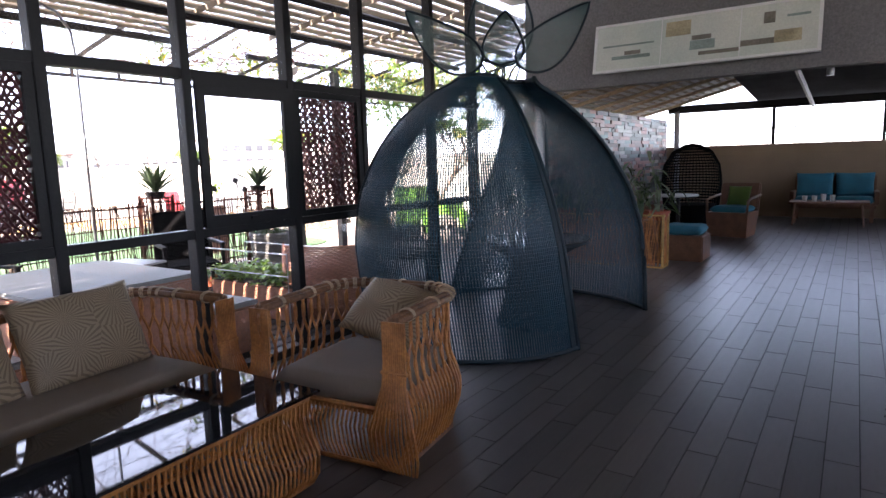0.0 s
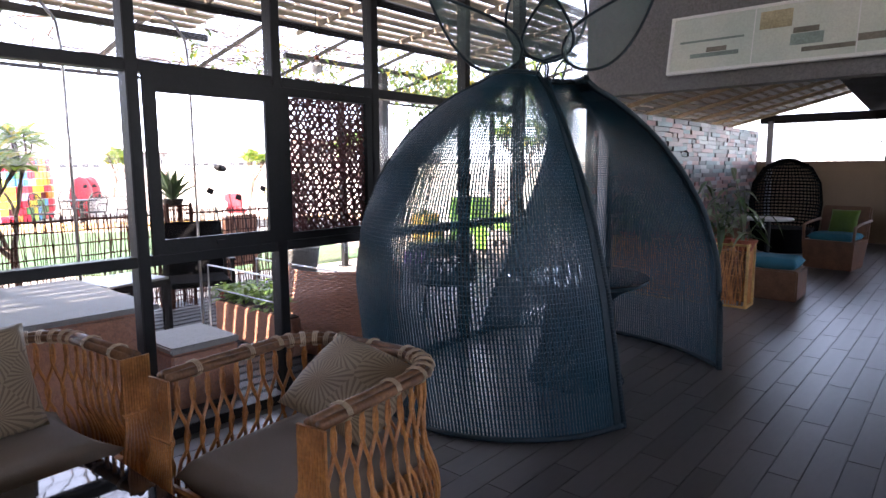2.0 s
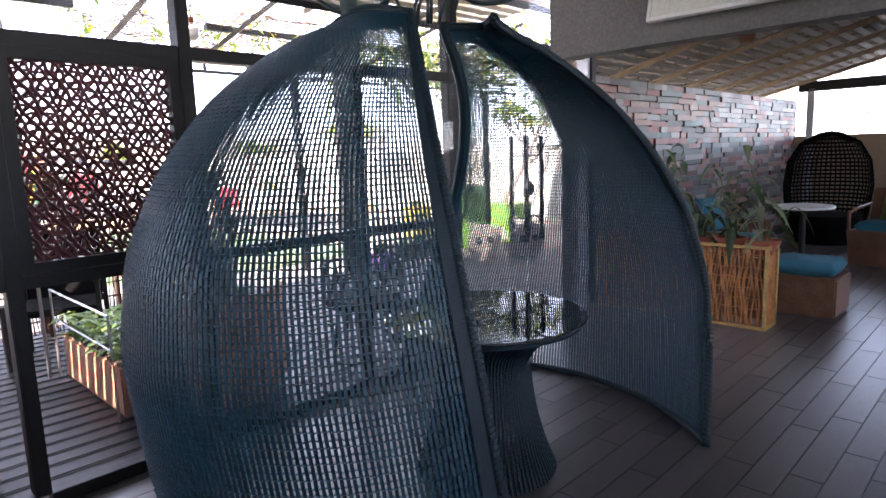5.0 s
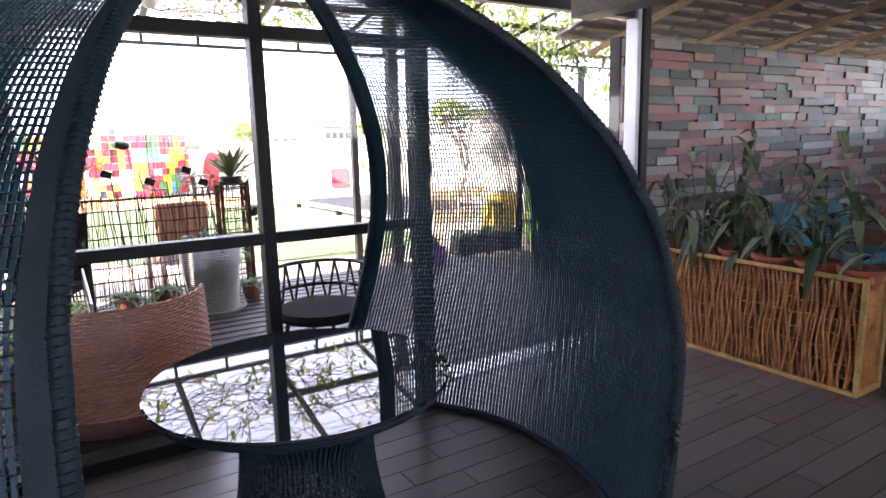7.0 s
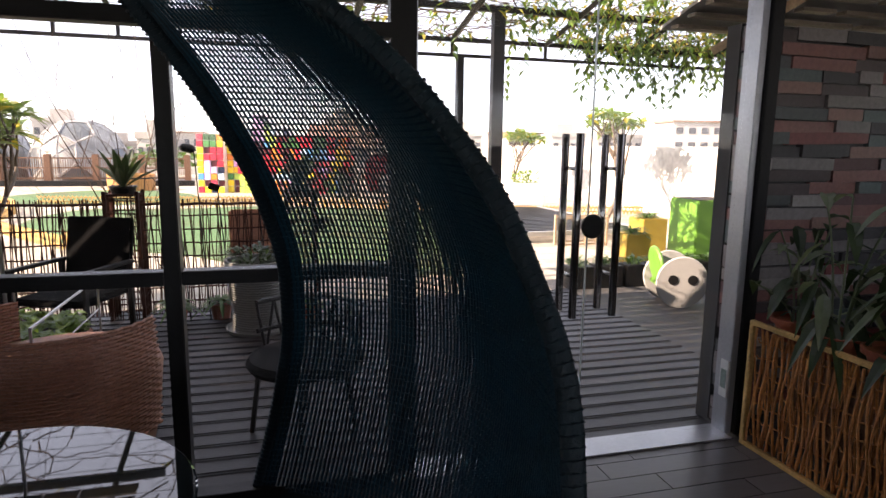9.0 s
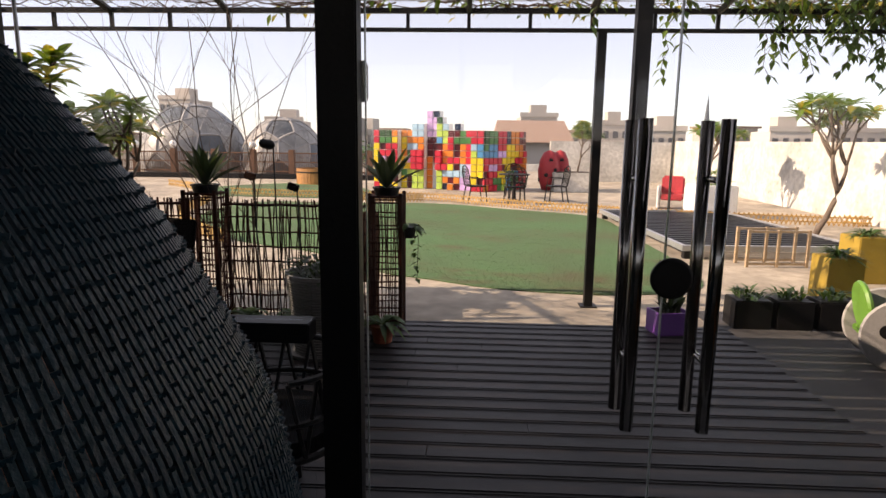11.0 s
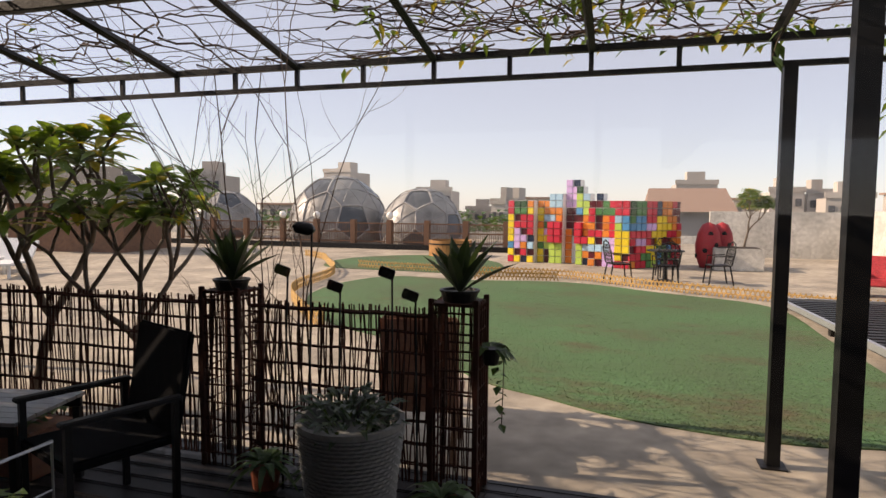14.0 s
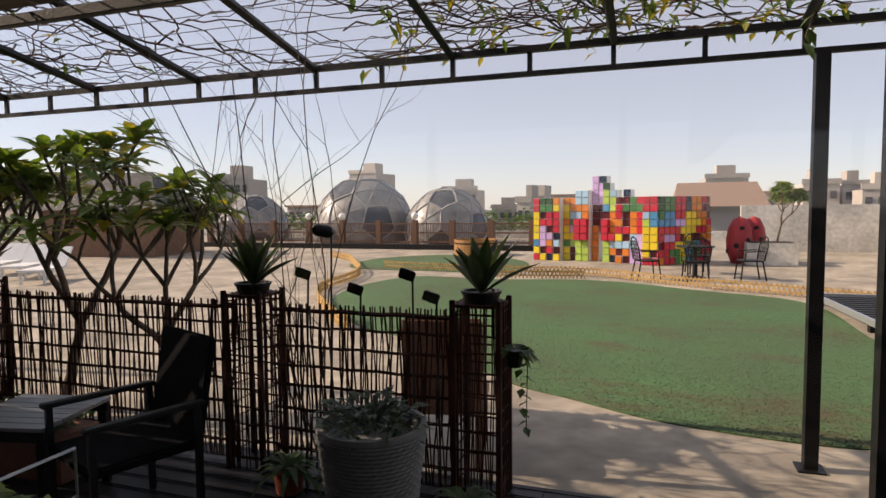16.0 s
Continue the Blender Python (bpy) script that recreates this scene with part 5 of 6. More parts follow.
# trailing plant hung on the pillar by the gap
tp = thing("trailing_plant", "small trailing plant in a pot hung on the fence pillar", "plant", (5.985, 3.22, 0.72))
part("pot", lathe([(0.0, 0.0), (0.04, 0.0), (0.055, 0.09), (0.0, 0.09)], 14), M_FRAME, tp)
s = Soup()
rng = random.Random(8)
for k in range(26):
    a = rng.random() * 6.28
    s.leaf((0.03 * math.cos(a), 0.03 * math.sin(a), 0.09), (math.cos(a), math.sin(a), 0.8 * rng.random()), 0.12, 0.045, 0.8, n=2)
for k in range(12):
    s.leaf((0.05 + 0.02 * math.sin(k * 2), 0.02, 0.05 - 0.035 * k), (math.cos(k * 2.2), math.sin(k * 2.2), -0.3), 0.06, 0.05, 0.3, n=2)
part("leaves", s, M_LEAF, tp)
s = Soup()
s.tube([(0.04, 0.0, 0.09), (0.07, 0.01, 0.0), (0.06, 0.02, -0.36)], 0.003, 4)
part("stem", s, M_TWIG, tp)

# white woven pot with plants, and golf clubs
wp = thing("woven_pot", "large white woven planter pot with small green plants", "planter", (5.43, 2.62, -0.02))
part("pot", lathe([(0.0, 0.0), (0.205, 0.0), (0.20, 0.08), (0.215, 0.3), (0.25, 0.54), (0.262, 0.56), (0.26, 0.585), (0.235, 0.585), (0.22, 0.5), (0.0, 0.5)], 40), M_WHITEWICKER, wp)
s = Soup()
for j in range(28):
    z = 0.02 + 0.0195 * j
    r = 0.203 + 0.05 * max(0, (z - 0.08) / 0.46) ** 1.5 + 0.004
    s.tube([Vector(((r + 0.004 * (-1) ** (i + j)) * math.cos(2 * math.pi * i / 56), (r + 0.004 * (-1) ** (i + j)) * math.sin(2 * math.pi * i / 56), z)) for i in range(56)], 0.006, 3, closed=True)
part("weave", s, M_WHITEWICKER, wp)
s = Soup()
rng = random.Random(31)
for k in range(150):
    a, r = rng.random() * 6.28, 0.2 * math.sqrt(rng.random())
    s.leaf((r * math.cos(a), r * math.sin(a), 0.5 + 0.16 * rng.random()), (math.cos(a) * 0.8, math.sin(a) * 0.8, 0.3 + rng.random()), 0.10 + 0.07 * rng.random(), 0.035, 0.5, n=2)
part("leaves", s, M_LEAFDARK, wp)

part("saucer", lathe([(0.0, 0.0), (0.25, 0.0), (0.27, 0.03), (0.255, 0.03), (0.24, 0.012), (0.0, 0.012)], 32), M_WHITEWICKER, wp)
for fx, fy, fs in ((4.75, 2.95, 1), (5.1, 3.02, 2), (5.82, 2.85, 3)):
    t = thing("fern", "low dark fern in a small pot by the fence", "plant", (fx, fy, -0.02), group="ferns by the fence")
    part("pot", lathe([(0.0, 0.0), (0.07, 0.0), (0.09, 0.13), (0.0, 0.13)], 16), M_TERRACOTTA, t)
    s = Soup()
    rng = random.Random(200 + fs)
    for k in range(34):
        a = rng.random() * 6.28
        s.leaf((0, 0, 0.12), (math.cos(a), math.sin(a), 0.4 + rng.random()), 0.22 + 0.1 * rng.random(), 0.04, 0.7)
    part("leaves", s, M_LEAF, t)


def golf_club(foot, tip, wood=False):
    t = thing("golf_club", "old golf club leaning head-up on the twig fence", "golf club", tuple(foot), group="golf clubs")
    d = Vector(tip) - Vector(foot)
    s = Soup()
    s.tube([(0, 0, 0), d], 0.006, 6)
    part("shaft", s, M_FRAME, t)
    m = Matrix.Translation(d)
    if wood:
        part("head", moved(cushion(0.13, 0.10, 0.075, 3, 0.5, 10), m @ pose(-0.05, 0, 0.01, 0, 12, 20)), M_FRAME, t, smooth=True)
    else:
        part("head", moved(boxes((-0.085, 0.008, -0.008, 0.008, -0.012, 0.05), bevel=0.006), m @ pose(0, 0, 0, 12, 20, 15)), M_STEEL, t)


for x, z, w in ((4.76, 1.16, False), (4.92, 1.43, True), (5.10, 1.08, False), (5.42, 1.17, False), (5.56, 1.05, False)):
    golf_club((x + 0.10, 2.95, -0.02), (x, 3.19, z), w)

# bare tall twigs growing behind the pillar
tt = thing("bare_shrub", "tall thin bare shrub climbing to the pergola", "shrub", (4.42, 3.75, GZ))
s, lf = Soup(), Soup()
rng = random.Random(77)


def twig(p, d, l, r, depth):
    pts = [p.copy()]
    for i in range(7):
        d = (d + Vector((rng.uniform(-.16, .16), rng.uniform(-.16, .16), rng.uniform(-.05, .1)))).normalized()
        p = p + d * l / 7
        pts.append(p.copy())
        if depth < 3 and rng.random() < 0.55:
            twig(p.copy(), (d + Vector((rng.uniform(-1, 1), rng.uniform(-1, 1), rng.uniform(-.2, .6)))).normalized(), l * 0.42, r * 0.5, depth + 1)
    s.tube(pts, r, 4, taper=r * 0.5)


for k in range(6):
    twig(Vector((0.05 * k - 0.12, 0, 0)), Vector((rng.uniform(-.12, .12), rng.uniform(-.15, .1), 1)), 2.5 + 0.5 * rng.random(), 0.0065, 1)
part("twigs", s, M_TWIG, tt)


# ---- frangipani tree ----
def frangipani(at, seed, scale=1.0, leaves=1.0, label="small frangipani tree with big glossy leaves", lean=(0.3, -0.1), lm=M_LEAF):
    rng = random.Random(seed)
    t = thing("frangipani_tree", label, "tree", at)
    w, a, b = Soup(), Soup(), Soup()

    def limb(p, d, l, r, depth):
        pts = [p.copy()]
        for i in range(5):
            d = (d + Vector((rng.uniform(-.2, .2), rng.uniform(-.2, .2), rng.uniform(-.05, .16)))).normalized()
            p = p + d * l / 5
            pts.append(p.copy())
        w.tube(pts, r, 7, taper=r * 0.7)
        if depth == 0:
            for k in range(int(15 * leaves)):
                ang = k * 2.4 + rng.random()
                way = Vector((math.cos(ang), math.sin(ang), rng.uniform(-0.2, 1.1)))
                (a if rng.random() < 0.86 else b).leaf(p - d * 0.06 * rng.random(), way, (0.24 + 0.12 * rng.random()) * scale ** 0.5, (0.085 + 0.025 * rng.random()) * scale ** 0.5, 0.28)
            return
        for k in range(3 if depth > 1 else 2 + (rng.random() < 0.6)):
            ang = rng.random() * 6.28
            limb(p.copy(), (d * 0.8 + Vector((math.cos(ang), math.sin(ang), 0.55)) * 0.7).normalized(), l * (0.72 + 0.2 * rng.random()), r * 0.68, depth - 1)
    limb(Vector((0, 0, 0)), Vector((lean[0], lean[1], 1)).normalized(), 0.75 * scale, 0.05 * scale, 3)
    part("trunk", w, M_BARK, t, smooth=True)
    part("crown", a, lm, t)
    part("yellow_leaves", b, M_LEAFYELLOW, t)


frangipani((1.9, 3.9, GZ), 5, 1.02, 0.8, lean=(0.2, -0.1), lm=M_LEAFLIGHT)
frangipani((0.6, 3.8, GZ), 9, 1.05, 0.8, lean=(0.4, 0.0), lm=M_LEAFLIGHT)
frangipani((3.1, 3.85, GZ), 14, 0.85, 0.8, lean=(-0.15, 0.0), lm=M_LEAFLIGHT)
frangipani((9.9, 19.0, 0.5), 21, 0.66, 3.4, "frangipani tree in a concrete planter", lm=M_LEAFLIGHT)
frangipani((12.6, 9.6, GZ), 24, 1.15, 1.0, "frangipani tree before the white wall", lm=M_LEAFLIGHT)
frangipani((13.6, 5.6, 0.3), 26, 1.0, 1.0, "frangipani tree in a green planter", lm=M_LEAFLIGHT)
frangipani((12.2, 14.6, GZ), 33, 0.95, 1.0, "frangipani tree near the white wall", lm=M_LEAFLIGHT)


# ---- terrace furniture ----
def deck_chair(at, turn):
    t = thing("deck_armchair", "black wicker armchair with flat metal arms on the deck", "chair", at, turn, "black deck chairs")
    for sx in (-1, 1):
        part("leg", boxes((sx * 0.28 - 0.016, sx * 0.28 + 0.016, -0.28, -0.25, 0, 0.6)), M_FRAME, t)
        part("leg", boxes((sx * 0.28 - 0.016, sx * 0.28 + 0.016, 0.22, 0.25, 0, 0.6)), M_FRAME, t)
        part("arm", boxes((sx * 0.28 - 0.028, sx * 0.28 + 0.028, -0.3, 0.27, 0.6, 0.625), bevel=0.006), M_FRAME, t)
    part("seat", boxes((-0.265, 0.265, -0.28, 0.25, 0.37, 0.42), bevel=0.012), M_BLACKWICKER, t)
    part("backrest", moved(boxes((-0.27, 0.27, -0.02, 0.02, 0, 0.54), bevel=0.012), pose(0, 0.25, 0.40, -10)), M_BLACKWICKER, t)


deck_chair((4.15, 2.42, -0.02), -22)
deck_chair((1.0, 2.5, -0.02), -10)
deck_chair((2.2, 2.6, -0.02), 20)
deck_chair((-0.6, 2.2, -0.02), 160)
st2 = thing("slat_table", "low slatted grey side table on the deck", "table", (3.45, 2.45, -0.02), 12)
for k in range(7):
    part("slat", boxes((-0.28, 0.28, -0.27 + 0.078 * k, -0.2 + 0.078 * k, 0.48, 0.5)), M_ALU, st2)
for y in (-0.25, 0.25):
    part("apron", boxes((-0.27, 0.27, y - 0.01, y + 0.01, 0.42, 0.48)), M_FRAME, st2)
for x in (-0.25, 0.25):
    for y in (-0.24, 0.24):
        part("leg", boxes((x - 0.02, x + 0.02, y - 0.015, y + 0.015, 0, 0.42)), M_FRAME, st2)
bc = thing("brown_chair", "brown woven high-backed chair behind the twig fence", "chair", (5.4, 3.75, GZ), 10)
part("backrest", boxes((-0.26, 0.26, -0.04, 0.0, 0.35, 0.98), bevel=0.015), M_ORANGEWICKER, bc)
part("seat", boxes((-0.26, 0.26, 0.0, 0.5, 0.36, 0.44), bevel=0.015), M_ORANGEWICKER, bc)
for x in (-0.23, 0.23):
    for y in (-0.02, 0.46):
        part("leg", boxes((x - 0.02, x + 0.02, y - 0.02, y + 0.02, 0, 0.36)), M_RATTAN_DK, bc)

bt = thing("wicker_table", "large orange wicker block table with a white top behind the glass", "table", (2.3, 0.95, -0.02))
part("body", boxes((-0.46, 0.5, -0.62, 0.62, 0.0, 0.66), bevel=0.02), M_ORANGEWICKER, bt)
part("top", boxes((-0.48, 0.52, -0.64, 0.64, 0.66, 0.69), bevel=0.008), M_WHITEWICKER, bt)
bs = thing("wicker_stool", "low orange wicker stool with a white woven top", "stool", (3.12, 0.62, -0.02))
part("body", boxes((-0.22, 0.22, -0.24, 0.24, 0.0, 0.35), bevel=0.015), M_ORANGEWICKER, bs)
part("top", boxes((-0.225, 0.225, -0.245, 0.245, 0.35, 0.39), bevel=0.01), M_WHITEWICKER, bs)
bs2 = copy_thing(bs, pose(1.5, 0.55, -0.02))


def wicker_seat(at, turn):
    t = thing("wicker_tub_seat", "terracotta woven tub seat on the deck", "seat", at, turn, "terracotta seats")
    part("body", lathe([(0.0, 0.0), (0.40, 0.0), (0.43, 0.15), (0.455, 0.40), (0.43, 0.46), (0.0, 0.46)], 36), M_ORANGEWICKER, t, smooth=True)
    s = Soup()
    for j in range(34):
        z = 0.02 + 0.0165 * j
        r = 0.45 + 0.01 * math.sin(z * 6)
        s.tube([Vector(((r + 0.006 * (-1) ** (i + j)) * math.cos(radians(-20 + 220 * i / 46)), (r + 0.006 * (-1) ** (i + j)) * math.sin(radians(-20 + 220 * i / 46)), z + 0.10)) for i in range(47)], 0.0085, 4)
    part("woven_back", s, M_ORANGEWICKER, t)


wicker_seat((4.55, 0.75, -0.02), 150)


def lattice_chair(at, turn):
    t = thing("lattice_chair", "dark chair with a zigzag woven open back", "chair", at, turn, "zigzag chairs")
    s = Soup()
    arc = lambda f, z, r=0.30: Vector((r * math.cos(radians(-10 + 200 * f)), r * math.sin(radians(-10 + 200 * f)), z))
    for z in (0.36, 0.5, 0.66):
        s.tube([arc(i / 20, z) for i in range(21)], 0.013, 6)
    for k in range(18):
        f0, f1 = k / 18, (k + 1) / 18
        z0, z1 = (0.36, 0.66) if k % 2 else (0.66, 0.36)
        s.tube([arc(f0, z0), arc(f1, z1)], 0.009, 5)
    part("back", s, M_FRAME, t)
    part("seat", lathe([(0.0, 0.36), (0.27, 0.36), (0.29, 0.39), (0.27, 0.42), (0.0, 0.42)], 28), M_BLACKWICKER, t)
    for a in (45, 135, 225, 315):
        s = Soup()
        s.tube([(0.22 * math.cos(radians(a)), 0.22 * math.sin(radians(a)), 0.37), (0.27 * math.cos(radians(a)), 0.27 * math.sin(radians(a)), 0.0)], 0.014, 6)
        part("leg", s, M_FRAME, t)


lattice_chair((5.70, 0.66, -0.02), -50)


bpx = thing("planter_box", "terracotta trough full of leafy greens on the deck", "planter", (4.2, 1.3, -0.02))
part("box", boxes((-0.2, 0.2, -0.56, 0.56, 0.0, 0.30), bevel=0.01), M_ORANGEWICKER, bpx)
part("soil", boxes((-0.185, 0.185, -0.54, 0.54, 0.30, 0.31)), M_SOIL, bpx)
s = Soup()
rng = random.Random(55)
for k in range(420):
    x, y = rng.uniform(-0.19, 0.19), rng.uniform(-0.53, 0.53)
    a = rng.random() * 6.28
    s.leaf((x, y, 0.30 + 0.13 * rng.random()), (math.cos(a), math.sin(a), 0.3 + rng.random()), 0.09 + 0.06 * rng.random(), 0.06, 0.5, n=2)
part("leaves", s, M_LEAFLIGHT, bpx)
for xx in (-0.24, 0.24):
    s = Soup()
    s.tube([(xx, -0.58, 0.0), (xx, -0.58, 0.62), (xx, 0.58, 0.62), (xx, 0.58, 0.0)], 0.008, 5)
    s.tube([(xx, -0.58, 0.42), (xx, 0.58, 0.42)], 0.005, 4)
    part("wire_frame", s, M_ALU, bpx)
bpx2 = thing("planter_box", "terracotta trough with leafy greens on the deck", "planter", (3.0, 2.75, -0.02), 90)
part("box", boxes((-0.16, 0.16, -0.45, 0.45, 0.0, 0.28), bevel=0.01), M_ORANGEWICKER, bpx2)
s = Soup()
for k in range(160):
    x, y = rng.uniform(-0.15, 0.15), rng.uniform(-0.42, 0.42)
    a = rng.random() * 6.28
    s.leaf((x, y, 0.28 + 0.1 * rng.random()), (math.cos(a), math.sin(a), 0.3 + rng.random()), 0.12, 0.05, 0.5, n=2)
part("leaves", s, M_LEAF, bpx2)
wires_posts = [2.05, 2.95, 3.9]
for x in wires_posts:
    pole = thing("metal_pole", "thin bent grey steel pole on the deck", "pole", (x, 1.9, -0.02))
    s = Soup()
    s.tube([(0, 0, 0), (0, 0, 2.3), (-0.03, -0.02, 2.5), (-0.14, -0.06, 2.62), (-0.3, -0.1, 2.66)], 0.012, 6)
    part("tube", s, M_ALU, pole, smooth=True)

# rows of pots and play things at the side of the deck
for i in range(6):
    x = 8.95 + 0.36 * i
    rng = random.Random(90 + i)
    t = thing("trough_plant", "low dark trough with spiky green plants", "plant", (x, 3.85, GZ), group="trough plants")
    part("trough", boxes((-0.16, 0.16, -0.13, 0.13, 0, 0.26), bevel=0.01), M_FRAME, t)
    s = Soup()
    for k in range(40):
        a = rng.random() * 6.28
        s.leaf((rng.uniform(-.1, .1), rng.uniform(-.08, .08), 0.25), (math.cos(a) * 0.7, math.sin(a) * 0.7, 0.5 + rng.random()), 0.2 + 0.1 * rng.random(), 0.03, 0.5, n=2)
    part("leaves", s, M_LEAF, t)
for x, y, sz in ((11.2, 5.9, 0.42), (10.3, 4.9, 0.36)):
    t = thing("yellow_planter", "square yellow planter with spiky grass", "planter", (x, y, GZ))
    part("box", boxes((-sz / 2, sz / 2, -sz / 2, sz / 2, 0, sz * 1.3), bevel=0.01), M_YELLOWBOX, t)
    s = Soup()
    rng = random.Random(int(x * 10))
    for k in range(60):
        a = rng.random() * 6.28
        s.leaf((0, 0, sz * 1.28), (math.cos(a), math.sin(a), 0.3 + rng.random()), 0.34, 0.03, 0.5, n=2)
    part("leaves", s, M_LEAF, t)


def disc_chair(at, turn, m, label):
    t = thing("play_chair", label, "chair", at, turn, "animal play chairs")
    for sx in (-1, 1):
        part("side_disc", moved(lathe([(0.0, -0.02), (0.26, -0.02), (0.27, 0.0), (0.26, 0.02), (0.0, 0.02)], 32), pose(sx * 0.2, 0, 0.27, 0, 90, 0)), M_PLASTER, t, "round off-white side panel")
    for sx in (-1, 1):
        for dy in (-0.1, 0.1):
            part("eye", moved(lathe([(0.0, -0.003), (0.05, -0.003), (0.05, 0.003), (0.0, 0.003)], 20), pose(sx * 0.225, dy, 0.3, 0, 90, 0)), M_FRAME, t)
    part("seat", boxes((-0.18, 0.18, -0.2, 0.2, 0.2, 0.25), bevel=0.01), m, t)
    part("backrest", moved(lathe([(0.0, -0.02), (0.19, -0.02), (0.2, 0.0), (0.19, 0.02), (0.0, 0.02)], 32), pose(0, 0.2, 0.42, 80, 0, 0)), m, t, "ribbed green round back")


disc_chair((9.6, 2.95, GZ), 75, M_GREENPLASTIC, "green and white round play chair")
disc_chair((10.2, 2.55, GZ), 60, M_GREENPLASTIC, "green and white round play chair")
gb = thing("green_planter", "tall square green planter box", "planter", (11.2, 4.65, GZ))
part("box", boxes((-0.3, 0.3, -0.3, 0.3, 0, 0.95), bevel=0.012), M_GREENPLASTIC, gb)
part("soil", boxes((-0.27, 0.27, -0.27, 0.27, 0.95, 0.955)), M_SOIL, gb)
gb2 = thing("green_planter", "low square green planter box", "planter", (13.4, 5.4, GZ))
part("box", boxes((-0.4, 0.4, -0.4, 0.4, 0, 0.45), bevel=0.012), M_GREENPLASTIC, gb2)

rk = thing("bamboo_rack", "small pale wooden rack on the ground", "rack", (10.5, 6.75, GZ), 4)
for x in (-0.4, 0.0, 0.4):
    for y in (-0.15, 0.15):
        part("upright", boxes((x - 0.018, x + 0.018, y - 0.018, y + 0.018, 0, 0.5)), M_BINDING, rk)
for z in (0.03, 0.46):
    for y in (-0.15, 0.15):
        part("bar", boxes((-0.38, 0.38, y - 0.012, y + 0.012, z, z + 0.03)), M_BINDING, rk)
bed = thing("steel_grid", "dark steel slatted platform lying on the terrace", "platform", (10.6, 9.4, GZ), 3)
part("frame", boxes((-1.3, 1.3, -2.3, -2.24, 0.12, 0.2), (-1.3, 1.3, 2.24, 2.3, 0.12, 0.2), (-1.3, -1.24, -2.24, 2.24, 0.12, 0.2), (1.24, 1.3, -2.24, 2.24, 0.12, 0.2)), M_ALU, bed)
for k in range(22):
    part("slat", boxes((-1.24, 1.24, -2.2 + 0.2 * k, -2.08 + 0.2 * k, 0.15, 0.18)), M_FRAME, bed)
for x in (-1.2, 1.2):
    for y in (-2.2, 0, 2.2):
        part("foot", boxes((x - 0.05, x + 0.05, y - 0.05, y + 0.05, 0, 0.12)), M_FRAME, bed)

rc = thing("red_armchair", "small red chair with round white sides on the terrace", "chair", (11.4, 13.9, GZ), -20)
part("seat", boxes((-0.26, 0.26, -0.26, 0.24, 0.22, 0.36), bevel=0.03), M_RED, rc)
part("backrest", moved(boxes((-0.27, 0.27, -0.05, 0.05, 0, 0.5), bevel=0.045), pose(0, 0.24, 0.3, -10)), M_RED, rc)
for sx in (-1, 1):
    part("side_panel", boxes((sx * 0.31 - 0.035, sx * 0.31 + 0.035, -0.28, 0.28, 0, 0.58), bevel=0.03), M_WHITE, rc, "white side panel")
wb = thing("white_planter", "square white concrete planter with a leafy shrub", "planter", (11.7, 12.2, GZ))
part("box", boxes((-0.42, 0.42, -0.42, 0.42, 0, 0.72), bevel=0.02), M_WHITE, wb)
s = Soup()
rng = random.Random(71)
for k in range(140):
    a = rng.random() * 6.28
    s.leaf((rng.uniform(-.3, .3), rng.uniform(-.3, .3), 0.7 + 0.3 * rng.random()), (math.cos(a), math.sin(a), 0.3 + rng.random()), 0.22, 0.07, 0.5, n=2)
part("leaves", s, M_LEAFLIGHT, wb)
crate = thing("purple_crate", "purple plastic crate holding spiky dark plants", "crate", (8.08, 3.28, -0.02), 12)
crate.scale = (0.7, 0.7, 0.7)
part("crate", boxes((-0.2, -0.18, -0.15, 0.15, 0, 0.26), (0.18, 0.2, -0.15, 0.15, 0, 0.26), (-0.18, 0.18, -0.15, -0.13, 0, 0.26), (-0.18, 0.18, 0.13, 0.15, 0, 0.26), (-0.18, 0.18, -0.13, 0.13, 0, 0.02)), M_PURPLE, crate)
part("soil", boxes((-0.175, 0.175, -0.125, 0.125, 0.02, 0.22)), M_SOIL, crate)
s = Soup()
for k in range(22):
    a = k * 2.4
    s.leaf((rng.uniform(-.1, .1), rng.uniform(-.07, .07), 0.21), (math.cos(a) * 0.6, math.sin(a) * 0.6, 0.6 + rng.random()), 0.3 + 0.1 * rng.random(), 0.06, 0.2, fold=0.25)
part("leaves", s, M_AGAVE, crate)
cb = thing("switch_box", "small white switch box on the black door post", "switch", (6.15, 0.131, 1.59))
part("box", boxes((-0.03, 0.03, 0.0, 0.04, 0.0, 0.11), bevel=0.004), M_WHITE, cb)
part("plate", boxes((0.0302, 0.032, 0.006, 0.034, 0.01, 0.10)), M_PALEBOARD, cb)

# side and far walls of the terrace
structure("wall_terrace", boxes((14.6, 14.85, 0.4, 24.0, -0.5, 1.55)), M_OLDWALL, "white stained parapet wall")
structure("wall_terrace", boxes((9.6, 14.6, 24.0, 24.25, -0.5, 1.5)), M_OLDWALL, "grey stained parapet wall")

